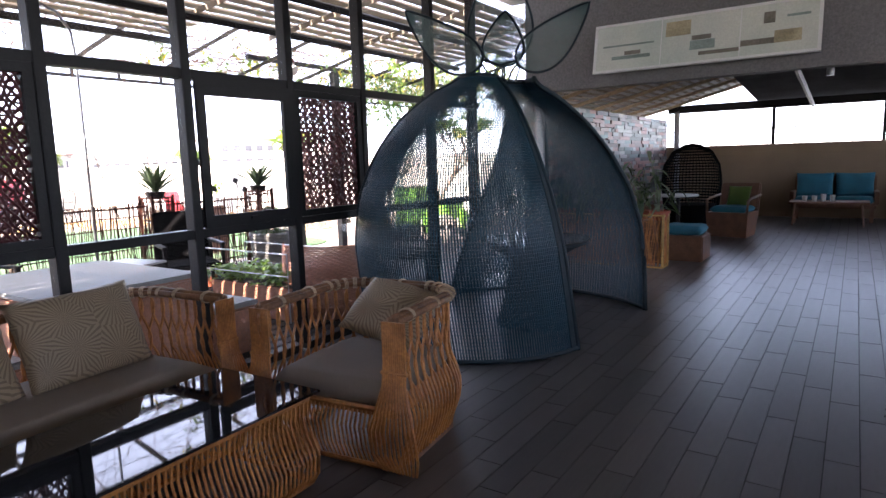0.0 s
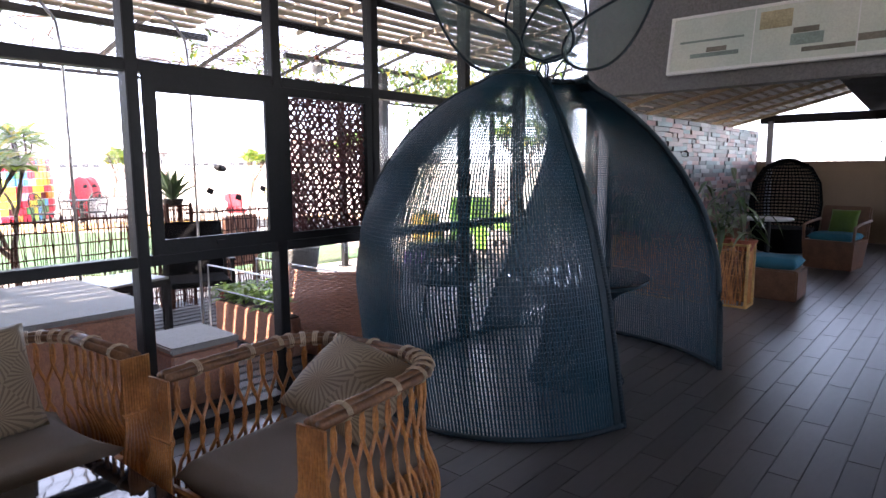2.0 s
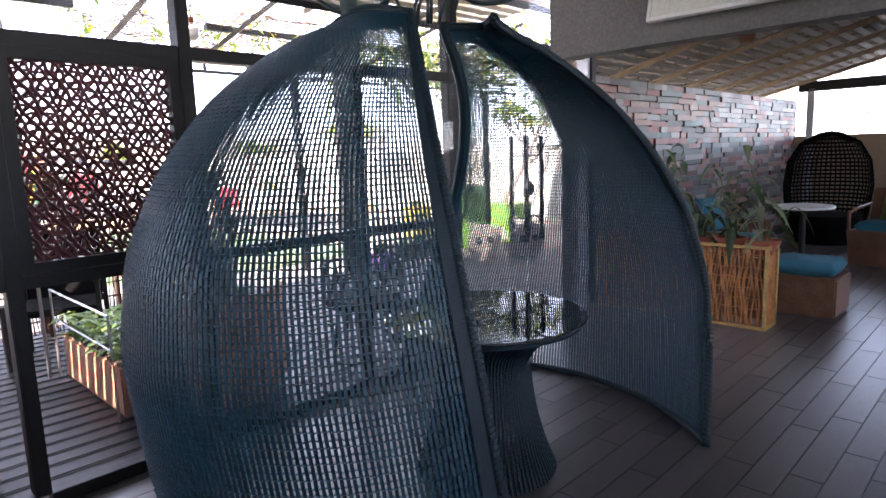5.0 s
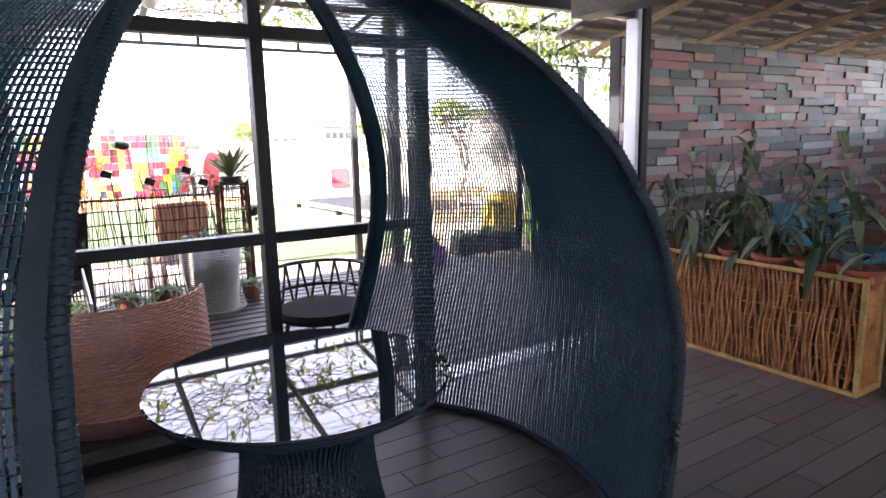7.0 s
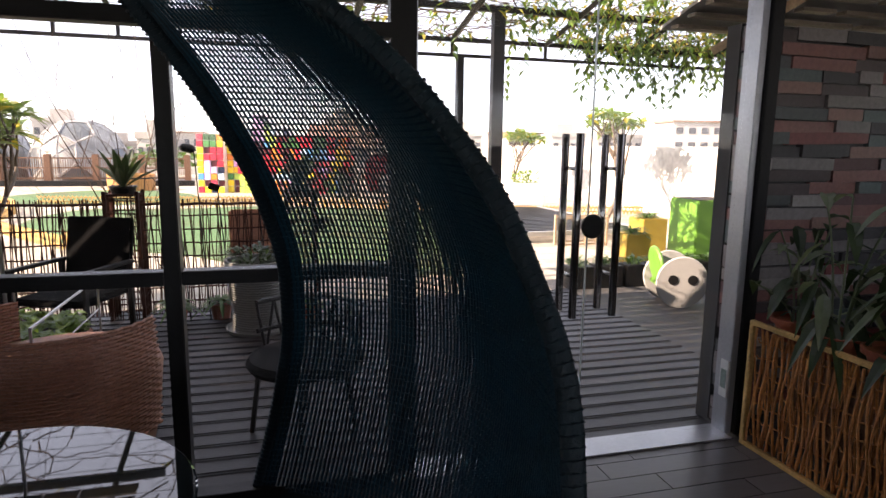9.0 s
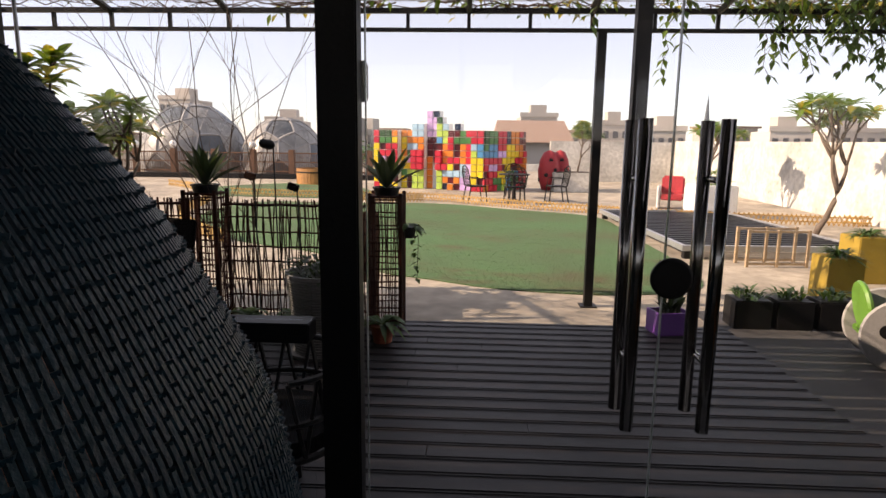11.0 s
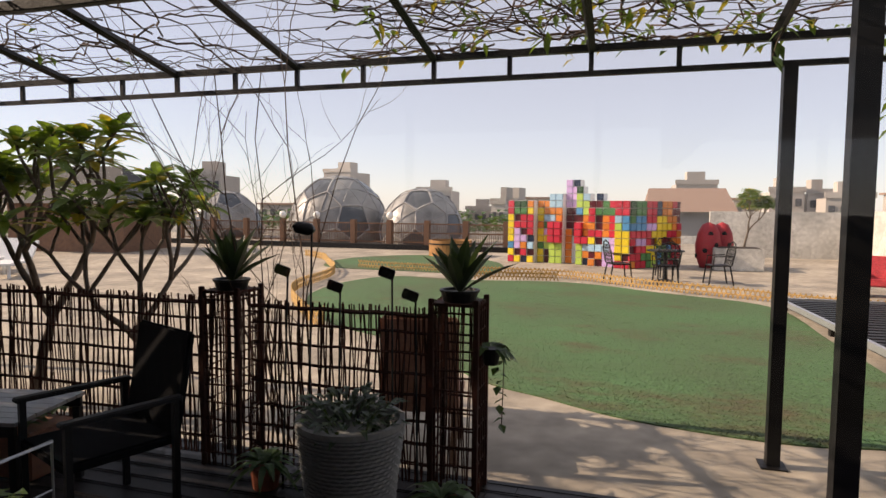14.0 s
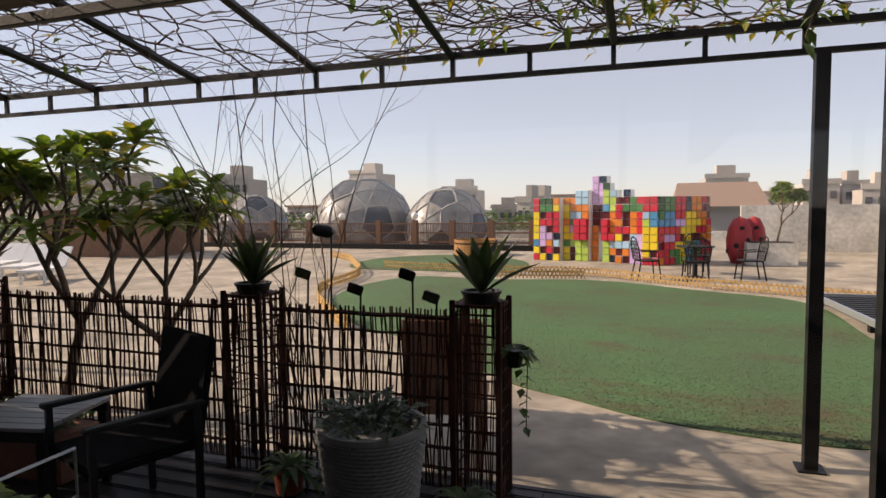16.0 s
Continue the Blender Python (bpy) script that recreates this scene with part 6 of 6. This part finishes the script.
# ---- bamboo edging round the turf ----
def edging(points, h=0.22):
    t = tagged(thing("garden_edging", "low criss-cross bamboo edging round the turf", "edging"), kind="stuff")
    s = Soup()
    vs = [Vector((x, y, GZ)) for x, y in points]
    for a, b in zip(vs, vs[1:]):
        l = (b - a).length
        d = (b - a).normalized()
        n = max(1, int(l / 0.085))
        for k in range(n):
            p = a + d * l * k / n
            s.tube([p, p + d * 0.1 + Vector((0, 0, h))], 0.012, 3)
            s.tube([p + d * 0.1, p + Vector((0, 0, h))], 0.012, 3)
        s.tube([a + Vector((0, 0, h * 0.8)), b + Vector((0, 0, h * 0.8))], 0.013, 4)
        s.tube([a + Vector((0, 0, h * 0.35)), b + Vector((0, 0, h * 0.35))], 0.013, 4)
    part("sticks", s, M_EDGE, t)


far = smooth_loop([(14.0, 11.2), (11.0, 11.6), (9.0, 12.6), (7.2, 13.6), (5.4, 14.9), (3.4, 15.1), (0.6, 15.4), (0.6, 15.4)], 6)[:-8]
edging(far)
edging([(3.2, 14.1), (5.2, 14.4)])
edging(smooth_loop([(2.4, 8.2), (1.2, 9.4), (0.35, 11.0), (0.0, 13.0), (-0.5, 14.4), (-1.5, 16.0), (-2.5, 17.6), (-3.9, 18.8), (-3.9, 18.8)], 5)[:-10])

# ---- mosaic cube castle ----
PAINTS = {"R": ("red", (0.55, 0.025, 0.05)), "M": ("maroon", (0.10, 0.008, 0.015)), "Y": ("yellow", (0.80, 0.60, 0.03)), "O": ("orange", (0.70, 0.22, 0.03)), "G": ("green", (0.06, 0.20, 0.06)), "L": ("lime", (0.42, 0.58, 0.10)),
          "B": ("blue", (0.08, 0.28, 0.50)), "C": ("sky_blue", (0.38, 0.58, 0.72)), "P": ("lilac", (0.60, 0.40, 0.70)), "D": ("dark_green", (0.02, 0.07, 0.02)), "N": ("navy", (0.015, 0.03, 0.07))}
CUBE_MATS = {k: mat("painted_cube_" + n, c, 0.35, vary=0.15, scale=4, fine=30, bump=0.05, piece=0.12) for k, (n, c) in PAINTS.items()}
FRONT = ["RYNYYMLLO#LNOMPPRR", "YMRMYMLLO#LOMOPPYM", "BPOCGLLLO#LCCCCPYY", "YPPNYYRRO#RRYMCPYY", "YPMRYPRROMRORRORYY", "YRRROGRRMMROOMORLB", "YMRRYCCOMMMORMORCB", "RGGYYOOOMMBLRGGGRR", "RDDOOOCCPPLLMMGRRR", "......CCPPLC.N....", "........PPD.......", "........PN........"]
WING = ["ORRGLBGRRM", "RRGGYBGGRR", "MRRYYGGBRR", "RPPRMYMMOO", "RRRRYYYRRO", "BBBPPYYYOR", "GBBRRYYOOM", "DGGRRNOOMM", "DGGRRNOORM"]
castle = thing("mosaic_castle", "play castle of stacked bright coloured cubes with pale joints", "castle")
castle.matrix_basis = pose(3.15, 19.14, GZ, 0, 0, -15)
C = 0.213
RECESS = [0, 0, 0, 0.02, 0.34, 0.34, 0.22, 0.22, 0.5, 0.5, 0.22, 0.22, 0.06, 0.06, 0.06, 0.0, -0.2, -0.2]
s = Soup()
q = C / 2 - 0.009
s.block(-q, q, -0.03, C - 0.02, -q, q)
s.block(-q + 0.012, q - 0.012, -0.036, -0.03, -q + 0.012, q - 0.012)
cube_meshes = {}
for k, m_ in CUBE_MATS.items():
    cube_meshes[k] = s.mesh("cube")
    cube_meshes[k].materials.append(m_)
back = Soup()
for j, line in enumerate(FRONT):
    for i, k in enumerate(line):
        if k in ".#":
            continue
        cb = part("cube", cube_meshes[k], None, castle)
        deep = 0.06 if k in "MN" else 0.0
        cb.location = (C * (i + 0.5), RECESS[i] + deep - (0.16 if k == "R" and i in (6, 7, 10, 11) and 2 < j < 6 else 0), C * (j + 0.5))
        back.block(C * i + 0.004, C * (i + 1) - 0.004, RECESS[i] + 0.004 + deep, RECESS[i] + 0.42, C * j, C * (j + 1) - 0.002)
part("backing", back, M_WHITE, castle, "pale joint filling")
m2 = pose(C * 18, -0.2, 0, 0, 0, 62)
back = Soup()
for j, line in enumerate(WING):
    for i, k in enumerate(line):
        cb = part("cube", cube_meshes[k], None, castle)
        cb.matrix_basis = m2 @ pose(C * (i + 0.5), 0.06 if k == "M" else 0, C * (j + 0.5))
wing_back = boxes((0.06, C * 10, 0.07, 0.4, 0, C * 9 - 0.02))
part("backing", moved(wing_back, m2), M_WHITE, castle, "pale joint filling")

for x, y, r in ((9.0, 19.3, 0.36), (9.4, 19.6, 0.33)):
    t = thing("red_pod", "red woven egg-shaped pod chair with dark spots", "chair", (x, y, GZ), group="red pods")
    part("egg", lathe([(0.0, 0.0), (r * 0.6, 0.0), (r * 0.95, 0.35), (r, 0.65), (r * 0.85, 1.0), (r * 0.5, 1.25), (0.0, 1.33)], 28), M_RED, t, smooth=True)
    for k in range(7):
        a = radians(200 + 25 * k)
        z = 0.35 + 0.16 * (k * 3 % 5)
        part("spot", moved(lathe([(0.0, 0.0), (0.07, 0.0), (0.0, 0.012)], 14), Matrix.Translation((r * 1.0 * math.cos(a) * (1 if z < .8 else .85), r * 1.0 * math.sin(a) * (1 if z < .8 else .85), z)) @ pose(0, 0, 0, 0, 90, math.degrees(a))), M_FRAME, t)
cp = thing("concrete_planter", "square pale concrete planter", "planter", (9.7, 18.9, GZ))
part("box", boxes((-0.62, 0.62, -0.5, 0.5, 0, 0.62), bevel=0.02), M_OLDWALL, cp)
part("soil", boxes((-0.55, 0.55, -0.44, 0.44, 0.62, 0.63)), M_SOIL, cp)
barrel = thing("wooden_tub", "low round orange wooden tub at the lawn's end", "tub", (0.85, 20.6, GZ))
for k in range(36):
    a0 = 2 * math.pi * k / 36
    m = pose(0.72 * math.cos(a0), 0.72 * math.sin(a0), 0, 0, 0, math.degrees(a0))
    part("stave", moved(boxes((-0.02, 0.02, -0.06, 0.06, 0, 0.55)), m), M_WOOD, barrel)
part("hoop", lathe([(0.745, 0.4), (0.75, 0.4), (0.75, 0.45), (0.745, 0.45)], 36), M_FRAME, barrel)


def cafe_chair(at, turn):
    t = thing("cast_chair", "dark cast-metal lace-back garden chair", "chair", at, turn, "cast metal chairs")
    s = Soup()
    for x in (-0.2, 0.2):
        s.tube([(x, -0.2, 0.43), (x * 1.1, -0.25, 0)], 0.018, 5)
        s.tube([(x, 0.2, 0.43), (x * 1.1, 0.28, 0)], 0.018, 5)
        s.tube([(x * 1.2, -0.18, 0.43), (x * 1.25, -0.16, 0.64), (x * 1.2, 0.22, 0.66)], 0.014, 5)
    part("legs", s, M_FRAME, t)
    part("seat", boxes((-0.23, 0.23, -0.22, 0.22, 0.42, 0.45), bevel=0.008), M_FRAME, t)
    s = Soup()
    s.tube([(-0.23, 0.22, 0.44), (-0.26, 0.28, 0.75), (-0.15, 0.31, 0.93), (0, 0.32, 0.97), (0.15, 0.31, 0.93), (0.26, 0.28, 0.75), (0.23, 0.22, 0.44)], 0.016, 5)
    for k in range(5):
        for j in range(5):
            cx, cz = -0.19 + 0.095 * k, 0.5 + 0.085 * j
            s.tube([(cx + 0.045 * math.cos(a), 0.25 + 0.1 * (cz - 0.5), cz + 0.045 * math.sin(a)) for a in [q * 1.047 for q in range(6)]], 0.007, 3, closed=True)
    part("back", s, M_FRAME, t)


for at, tn in (((6.55, 14.6, GZ), 110), ((7.55, 14.4, GZ), 190), ((8.7, 15.0, GZ), -80), ((7.7, 16.2, GZ), 10)):
    cafe_chair(at, tn)
cft = thing("cast_table", "round dark cast-metal garden table", "table", (7.6, 15.3, GZ))
part("top", lathe([(0.0, 0.70), (0.42, 0.70), (0.42, 0.73), (0.0, 0.73)], 28), M_FRAME, cft)
part("leg", lathe([(0.0, 0.0), (0.25, 0.0), (0.06, 0.05), (0.04, 0.7), (0.0, 0.7)], 14), M_FRAME, cft)


# ---- far fence, globe lamps, geodesic domes ----
def far_fence(x0, x1, y):
    t = thing("far_fence", "brown woven fence at the end of the terrace", "fence", group="far fence panels")
    s = Soup()
    n = int((x1 - x0) / 0.07)
    for k in range(n):
        x = x0 + (x1 - x0) * (k + 0.5) / n
        s.tube([(x, y, GZ), (x + 0.02 * math.sin(k), y, 0.9)], 0.014, 3)
    part("sticks", s, M_RATTAN_DK, t)
    for z in (0.12, 0.5, 0.86):
        part("rail", boxes((x0, x1, y - 0.03, y + 0.03, z, z + 0.05)), M_RATTAN_DK, t)


xs = [-12.6, -10.9, -9.2, -7.4, -5.8, -4.1, -2.5, -0.9, 0.7, 2.3]
for a, b in zip(xs, xs[1:]):
    far_fence(a + 0.12, b - 0.12, 23.4)
for i, x in enumerate(xs):
    t = thing("fence_post", "brown square fence post", "post", (x, 23.4, GZ), group="far fence posts")
    part("post", boxes((-0.11, 0.11, -0.11, 0.11, 0, 1.15), bevel=0.01), M_RATTAN_DK, t)
    if i in (3, 4, 6, 1):
        t = thing("globe_lamp", "white globe lamp on a fence post", "lamp", (x, 23.4, GZ + 1.15), group="globe lamps")
        part("globe", lathe([(0.0, 0.0)] + [(0.15 * math.cos(radians(a)), 0.17 + 0.15 * math.sin(radians(a))) for a in range(-75, 76, 15)] + [(0.0, 0.32)], 20), M_BULB, t, smooth=True)
structure("kerb", boxes((-14, 2.6, 22.7, 22.95, GZ, 0.08)), M_FRAME, "dark low kerb before the fence")


def geodome(at, r, h, turn):
    """Football-patterned dome: a truncated icosahedron swelled to the sphere, cut off below its middle."""
    t = thing("geodesic_dome", "grey film geodesic dome with dark pentagon windows", "dome", at, turn, "geodesic domes")
    bm = bmesh.new()
    bmesh.ops.create_icosphere(bm, subdivisions=1, radius=1.0)
    bmesh.ops.rotate(bm, verts=bm.verts, cent=(0, 0, 0), matrix=Matrix.Rotation(radians(37.4), 3, "Y"))
    bmesh.ops.bevel(bm, geom=bm.verts[:], offset=33.3, offset_type="PERCENT", affect="VERTICES", segments=1)
    for f in bm.faces:
        f.material_index = 1 if len(f.verts) == 5 else 0
    hexes = [f for f in bm.faces if len(f.verts) == 6]
    main = [e for e in bm.edges]
    heavy = {(e.verts[0], e.verts[1]) for e in main}
    bmesh.ops.poke(bm, faces=hexes)
    for v in bm.verts:
        v.co.normalize()
    strut, thin = Soup(), Soup()
    cut_z = -0.18
    for e in bm.edges:
        a, b = e.verts[0].co, e.verts[1].co
        if max(a.z, b.z) < cut_z:
            continue
        pts = []
        for k in range(5):
            p = a.lerp(b, k / 4).normalized()
            if p.z >= cut_z:
                pts.append(Vector((p.x * r, p.y * r, (p.z - cut_z) * h / (1 - cut_z))) * 1.004)
        if len(pts) > 1:
            big = (e.verts[0], e.verts[1]) in heavy or (e.verts[1], e.verts[0]) in heavy
            (strut if big else thin).tube(pts, 0.05 if big else 0.018, 4)
    bmesh.ops.triangulate(bm, faces=bm.faces[:])
    bmesh.ops.subdivide_edges(bm, edges=bm.edges[:], cuts=2, use_grid_fill=True)
    bmesh.ops.bisect_plane(bm, geom=bm.verts[:] + bm.edges[:] + bm.faces[:], plane_co=(0, 0, cut_z), plane_no=(0, 0, 1), clear_inner=True)
    for v in bm.verts:
        if v.co.z > cut_z + 0.01:
            v.co.normalize()
        v.co = Vector((v.co.x * r, v.co.y * r, (v.co.z - cut_z) * h / (1 - cut_z)))
    me = bpy.data.meshes.new("film")
    bm.to_mesh(me)
    bm.free()
    me.materials.append(M_BLUEGREY)
    me.materials.append(M_DOMEDARK)
    part("film", me, None, t)
    part("struts", strut, M_PLASTER, t)
    part("seams", thin, M_PLASTER, t)


geodome((-7.0, 28.0, GZ), 2.45, 3.2, 12)
geodome((-2.45, 27.4, GZ), 1.95, 2.55, 40)
geodome((-14.0, 28.6, GZ), 1.9, 2.45, 75)
hut = thing("roofed_hut", "low hut with a grey pitched roof beyond the trees", "hut", (-12.5, 18.5, GZ), 10)
part("wall", boxes((-2.2, 2.2, -1.5, 1.5, 0, 1.7)), M_RATTAN_DK, hut)
bm = bmesh.new()
vv = [bm.verts.new(p) for p in ((-2.6, -1.9, 1.7), (2.6, -1.9, 1.7), (2.6, 1.9, 1.7), (-2.6, 1.9, 1.7), (-1.2, 0, 3.1), (1.2, 0, 3.1))]
for f in ((0, 1, 5, 4), (1, 2, 5), (2, 3, 4, 5), (3, 0, 4), (3, 2, 1, 0)):
    bm.faces.new([vv[i] for i in f])
part("roof", bm, M_ROADGREY, hut)
for x, y, tn in ((-7.2, 11.0, 30), (-8.6, 11.6, 30), (-10.0, 12.0, 30)):
    t = thing("sun_lounger", "white sun lounger on the terrace", "lounger", (x, y, GZ), tn, "sun loungers")
    part("bed", boxes((-0.3, 0.3, -0.9, 0.3, 0.28, 0.34), bevel=0.01), M_WHITE, t)
    part("backrest", moved(boxes((-0.3, 0.3, 0, 0.7, -0.03, 0.03), bevel=0.01), pose(0, 0.3, 0.31, 40)), M_WHITE, t)
    for sx in (-0.25, 0.25):
        for sy in (-0.8, 0.2):
            part("leg", boxes((sx - 0.025, sx + 0.025, sy - 0.025, sy + 0.025, 0, 0.28)), M_WHITE, t)


# ---- town beyond ----
def block_house(x, y, w, d, h, floors, cols, roof=False, seed=0):
    t = thing("apartment_building", "pale distant apartment block with rows of windows", "building", (x, y, -9.0), random.Random(seed).uniform(-14, 14), "town buildings")
    wall = part("wall", boxes((-w / 2, w / 2, 0, d, 0, h)), M_CITY, t)
    if roof:
        part("roof", boxes((-w / 2 - 0.5, w / 2 + 0.5, -0.5, d + 0.5, h, h + 0.4)), M_TILE_ROOF, t)
    else:
        part("parapet", boxes((-w / 2 - 0.2, w / 2 + 0.2, -0.2, 0.2, h, h + 0.9), (-w * 0.2, w * 0.25, d * 0.3, d * 0.7, h, h + 2.6)), M_CITY, t)
    for i in range(cols):
        for j in range(floors):
            cx, cz = -w / 2 + w * (i + 0.5) / cols, h - (j + 0.6) * 3.0
            part("window", boxes((cx - w / cols * 0.28, cx + w / cols * 0.28, -0.12, 0.02, cz - 0.6, cz + 0.7)), M_CITYWIN, t)


for k, (ang, dist, wide, top, fl, cols, roof) in enumerate((
        (-63, 130, 14, 8, 3, 5, False), (-53, 120, 12, 6, 2, 5, True), (-37.7, 120, 6.6, 8.0, 4, 5, False), (-31.5, 150, 10, 0.6, 1, 4, True), (-26.2, 150, 7.5, 10.6, 3, 5, False), (-17.3, 140, 8, 6.2, 3, 5, False),
        (-13.0, 150, 7, 2.0, 1, 4, False), (-11.4, 90, 2.0, 3.0, 2, 2, False), (-10.3, 95, 2.3, 3.1, 2, 2, False), (-8.6, 130, 9, 2.2, 1, 5, True), (5.8, 130, 7.5, 7.4, 2, 5, False), (12.6, 120, 5.3, 5.6, 3, 3, False),
        (14.9, 125, 3.9, 5.4, 3, 2, False), (16.9, 110, 6.2, 4.4, 2, 4, False), (10.0, 130, 6, 2.2, 1, 3, True), (22.5, 140, 9, 3.4, 2, 5, True), (26.5, 120, 7, 4.6, 2, 4, False), (31, 150, 12, 5, 2, 5, False), (38, 140, 14, 6, 2, 5, True), (47, 140, 14, 5, 2, 5, False))):
    a = radians(ang)
    block_house(6.7 + dist * math.sin(a), dist * math.cos(a), wide, 9, 1.6 + top + 9.0 - (0.4 if roof else 2.6), fl, cols, roof, k)
hr = thing("tiled_roof_house", "house with a wide brown tiled roof behind the castle", "house", (10.6, 42, -9.0), 0)
hr.scale = (0.55, 1.0, 1.0)
part("wall", boxes((-4.5, 4.5, 0, 7, 0, 10.4)), M_CITY, hr)
bm = bmesh.new()
vv = [bm.verts.new(p) for p in ((-5, -0.6, 10.4), (5, -0.6, 10.4), (5, 7.6, 10.4), (-5, 7.6, 10.4), (-4.4, 3.5, 12.0), (4.6, 3.5, 12.0))]
for f in ((0, 1, 5, 4), (1, 2, 5), (2, 3, 4, 5), (3, 0, 4), (3, 2, 1, 0)):
    bm.faces.new([vv[i] for i in f])
part("roof", bm, M_TILE_ROOF, hr)
spire = thing("church_spire", "slim dark church spire in the distance", "spire", (6.7 + 160 * math.sin(radians(20)), 160 * math.cos(radians(20)), -9.0))
part("tower", boxes((-1.1, 1.1, -1.1, 1.1, 0, 11)), M_CITY, spire)
part("cone", lathe([(1.2, 11), (0.6, 16), (0.0, 22)], 8), M_DOMEDARK, spire)
rng = random.Random(6)
tree_line = Soup()
for k in range(900):
    a = radians(rng.uniform(-75, 60))
    dd = rng.uniform(60, 90)
    c = Vector((6.7 + dd * math.sin(a), dd * math.cos(a), -9 + rng.uniform(6.0, 9.8)))
    for q in range(6):
        b = rng.random() * 6.28
        tree_line.leaf(c + Vector((rng.uniform(-1.5, 1.5), rng.uniform(-1.5, 1.5), rng.uniform(-1, 0.6))), (math.cos(b), math.sin(b), rng.uniform(-.2, .8)), 1.2, 0.9, 0.3, n=2)
tagged(part("distant_trees", tree_line, M_LEAF), "dark green treetops below the roof terrace", "trees", "", "stuff")

# ---- pieces: painted planks and floor tiles ----
mural = tagged(thing("wall_planks", "wall clad with short weathered planks in faded red, grey and teal", "wall", kind="structure"))
rng = random.Random(17)
plank_cache, rest, count = {}, Soup(), 0
for j in range(32):
    z = 0.066 * j
    x = 7.905 - rng.random() * 0.2
    while x < EX - 0.1:
        ln = rng.choice((0.16, 0.24, 0.32, 0.42, 0.55))
        xa, xb = max(7.905, x), min(EX - 0.13, x + ln)
        if xb - xa > 0.05:
            proud = rng.choice((0.0, 0.006, 0.012, 0.022))
            if count < 300 and xa < 10.9:
                key = (round(xb - xa, 2), proud)
                if key not in plank_cache:
                    plank_cache[key] = Soup()
                    plank_cache[key].block(0.002, key[0] - 0.002, -0.025 - proud, 0.0, 0.0, 0.063)
                    plank_cache[key] = plank_cache[key].mesh("plank")
                    plank_cache[key].materials.append(M_MURAL)
                p = part("plank", plank_cache[key], None, mural)
                p.matrix_basis = pose(xa, 0.244, z + rng.uniform(-0.006, 0.006), 0, rng.uniform(-1.4, 1.4), 0)
                count += 1
            else:
                p = Soup()
                p.block(0.002, xb - xa - 0.002, -0.025 - proud, 0.0, 0.0, 0.063)
                o = part("plank", p, M_MURAL, mural)
                o.location = (xa, 0.244, z)
        x += ln

rng = random.Random(23)
TL, TW = 0.77, 0.135
s = Soup()
s.block(0.0025, TL - 0.0025, 0.0025, TW - 0.0025, -0.012, 0.0)
tile_me = s.mesh("tile")
tile_me.materials.append(M_FLOOR)
M_REST = mat("grey_wood_look_tile_far", (0.092, 0.085, 0.082), 0.3, vary=0.12, scale=1.6, fine=9, stretch=(1, 6, 1), bump=0.04)
rn = M_REST.node_tree
geo_n = rn.nodes.new("ShaderNodeNewGeometry")
hsv_n = next(n for n in rn.nodes if n.bl_idname == "ShaderNodeHueSaturation")
val_src = hsv_n.inputs["Value"].links[0].from_socket
mr_n, mu_n = rn.nodes.new("ShaderNodeMapRange"), rn.nodes.new("ShaderNodeMath")
mr_n.inputs["To Min"].default_value, mr_n.inputs["To Max"].default_value = 0.78, 1.22
mu_n.operation = "MULTIPLY"
rn.links.new(geo_n.outputs["Random Per Island"], mr_n.inputs[0])
rn.links.new(mr_n.outputs[0], mu_n.inputs[0])
rn.links.new(val_src, mu_n.inputs[1])
rn.links.new(mu_n.outputs[0], hsv_n.inputs["Value"])
rest = Soup()
row = 0
y = -9.0
while y < -0.05:
    x = -5.3 + TL * (0.0, 0.27, 0.52, 0.78, 0.3)[row % 5]
    while x < EX - 0.05:
        xb = min(x + TL, EX)
        if 3.0 < x < 8.2 and -3.6 < y < -1.6:
            p = part("tile", tile_me, None, floor)
            p.location = (x, y, 0)
        else:
            rest.block(x + 0.0025, xb - 0.0025, y + 0.0025, min(y + TW, 0) - 0.0025, -0.012, 0.0)
        x += TL
    y += TW
    row += 1
tagged(part("far_tiles", rest, M_REST, floor), "grey wood-look floor tiles", "", "", "stuff")
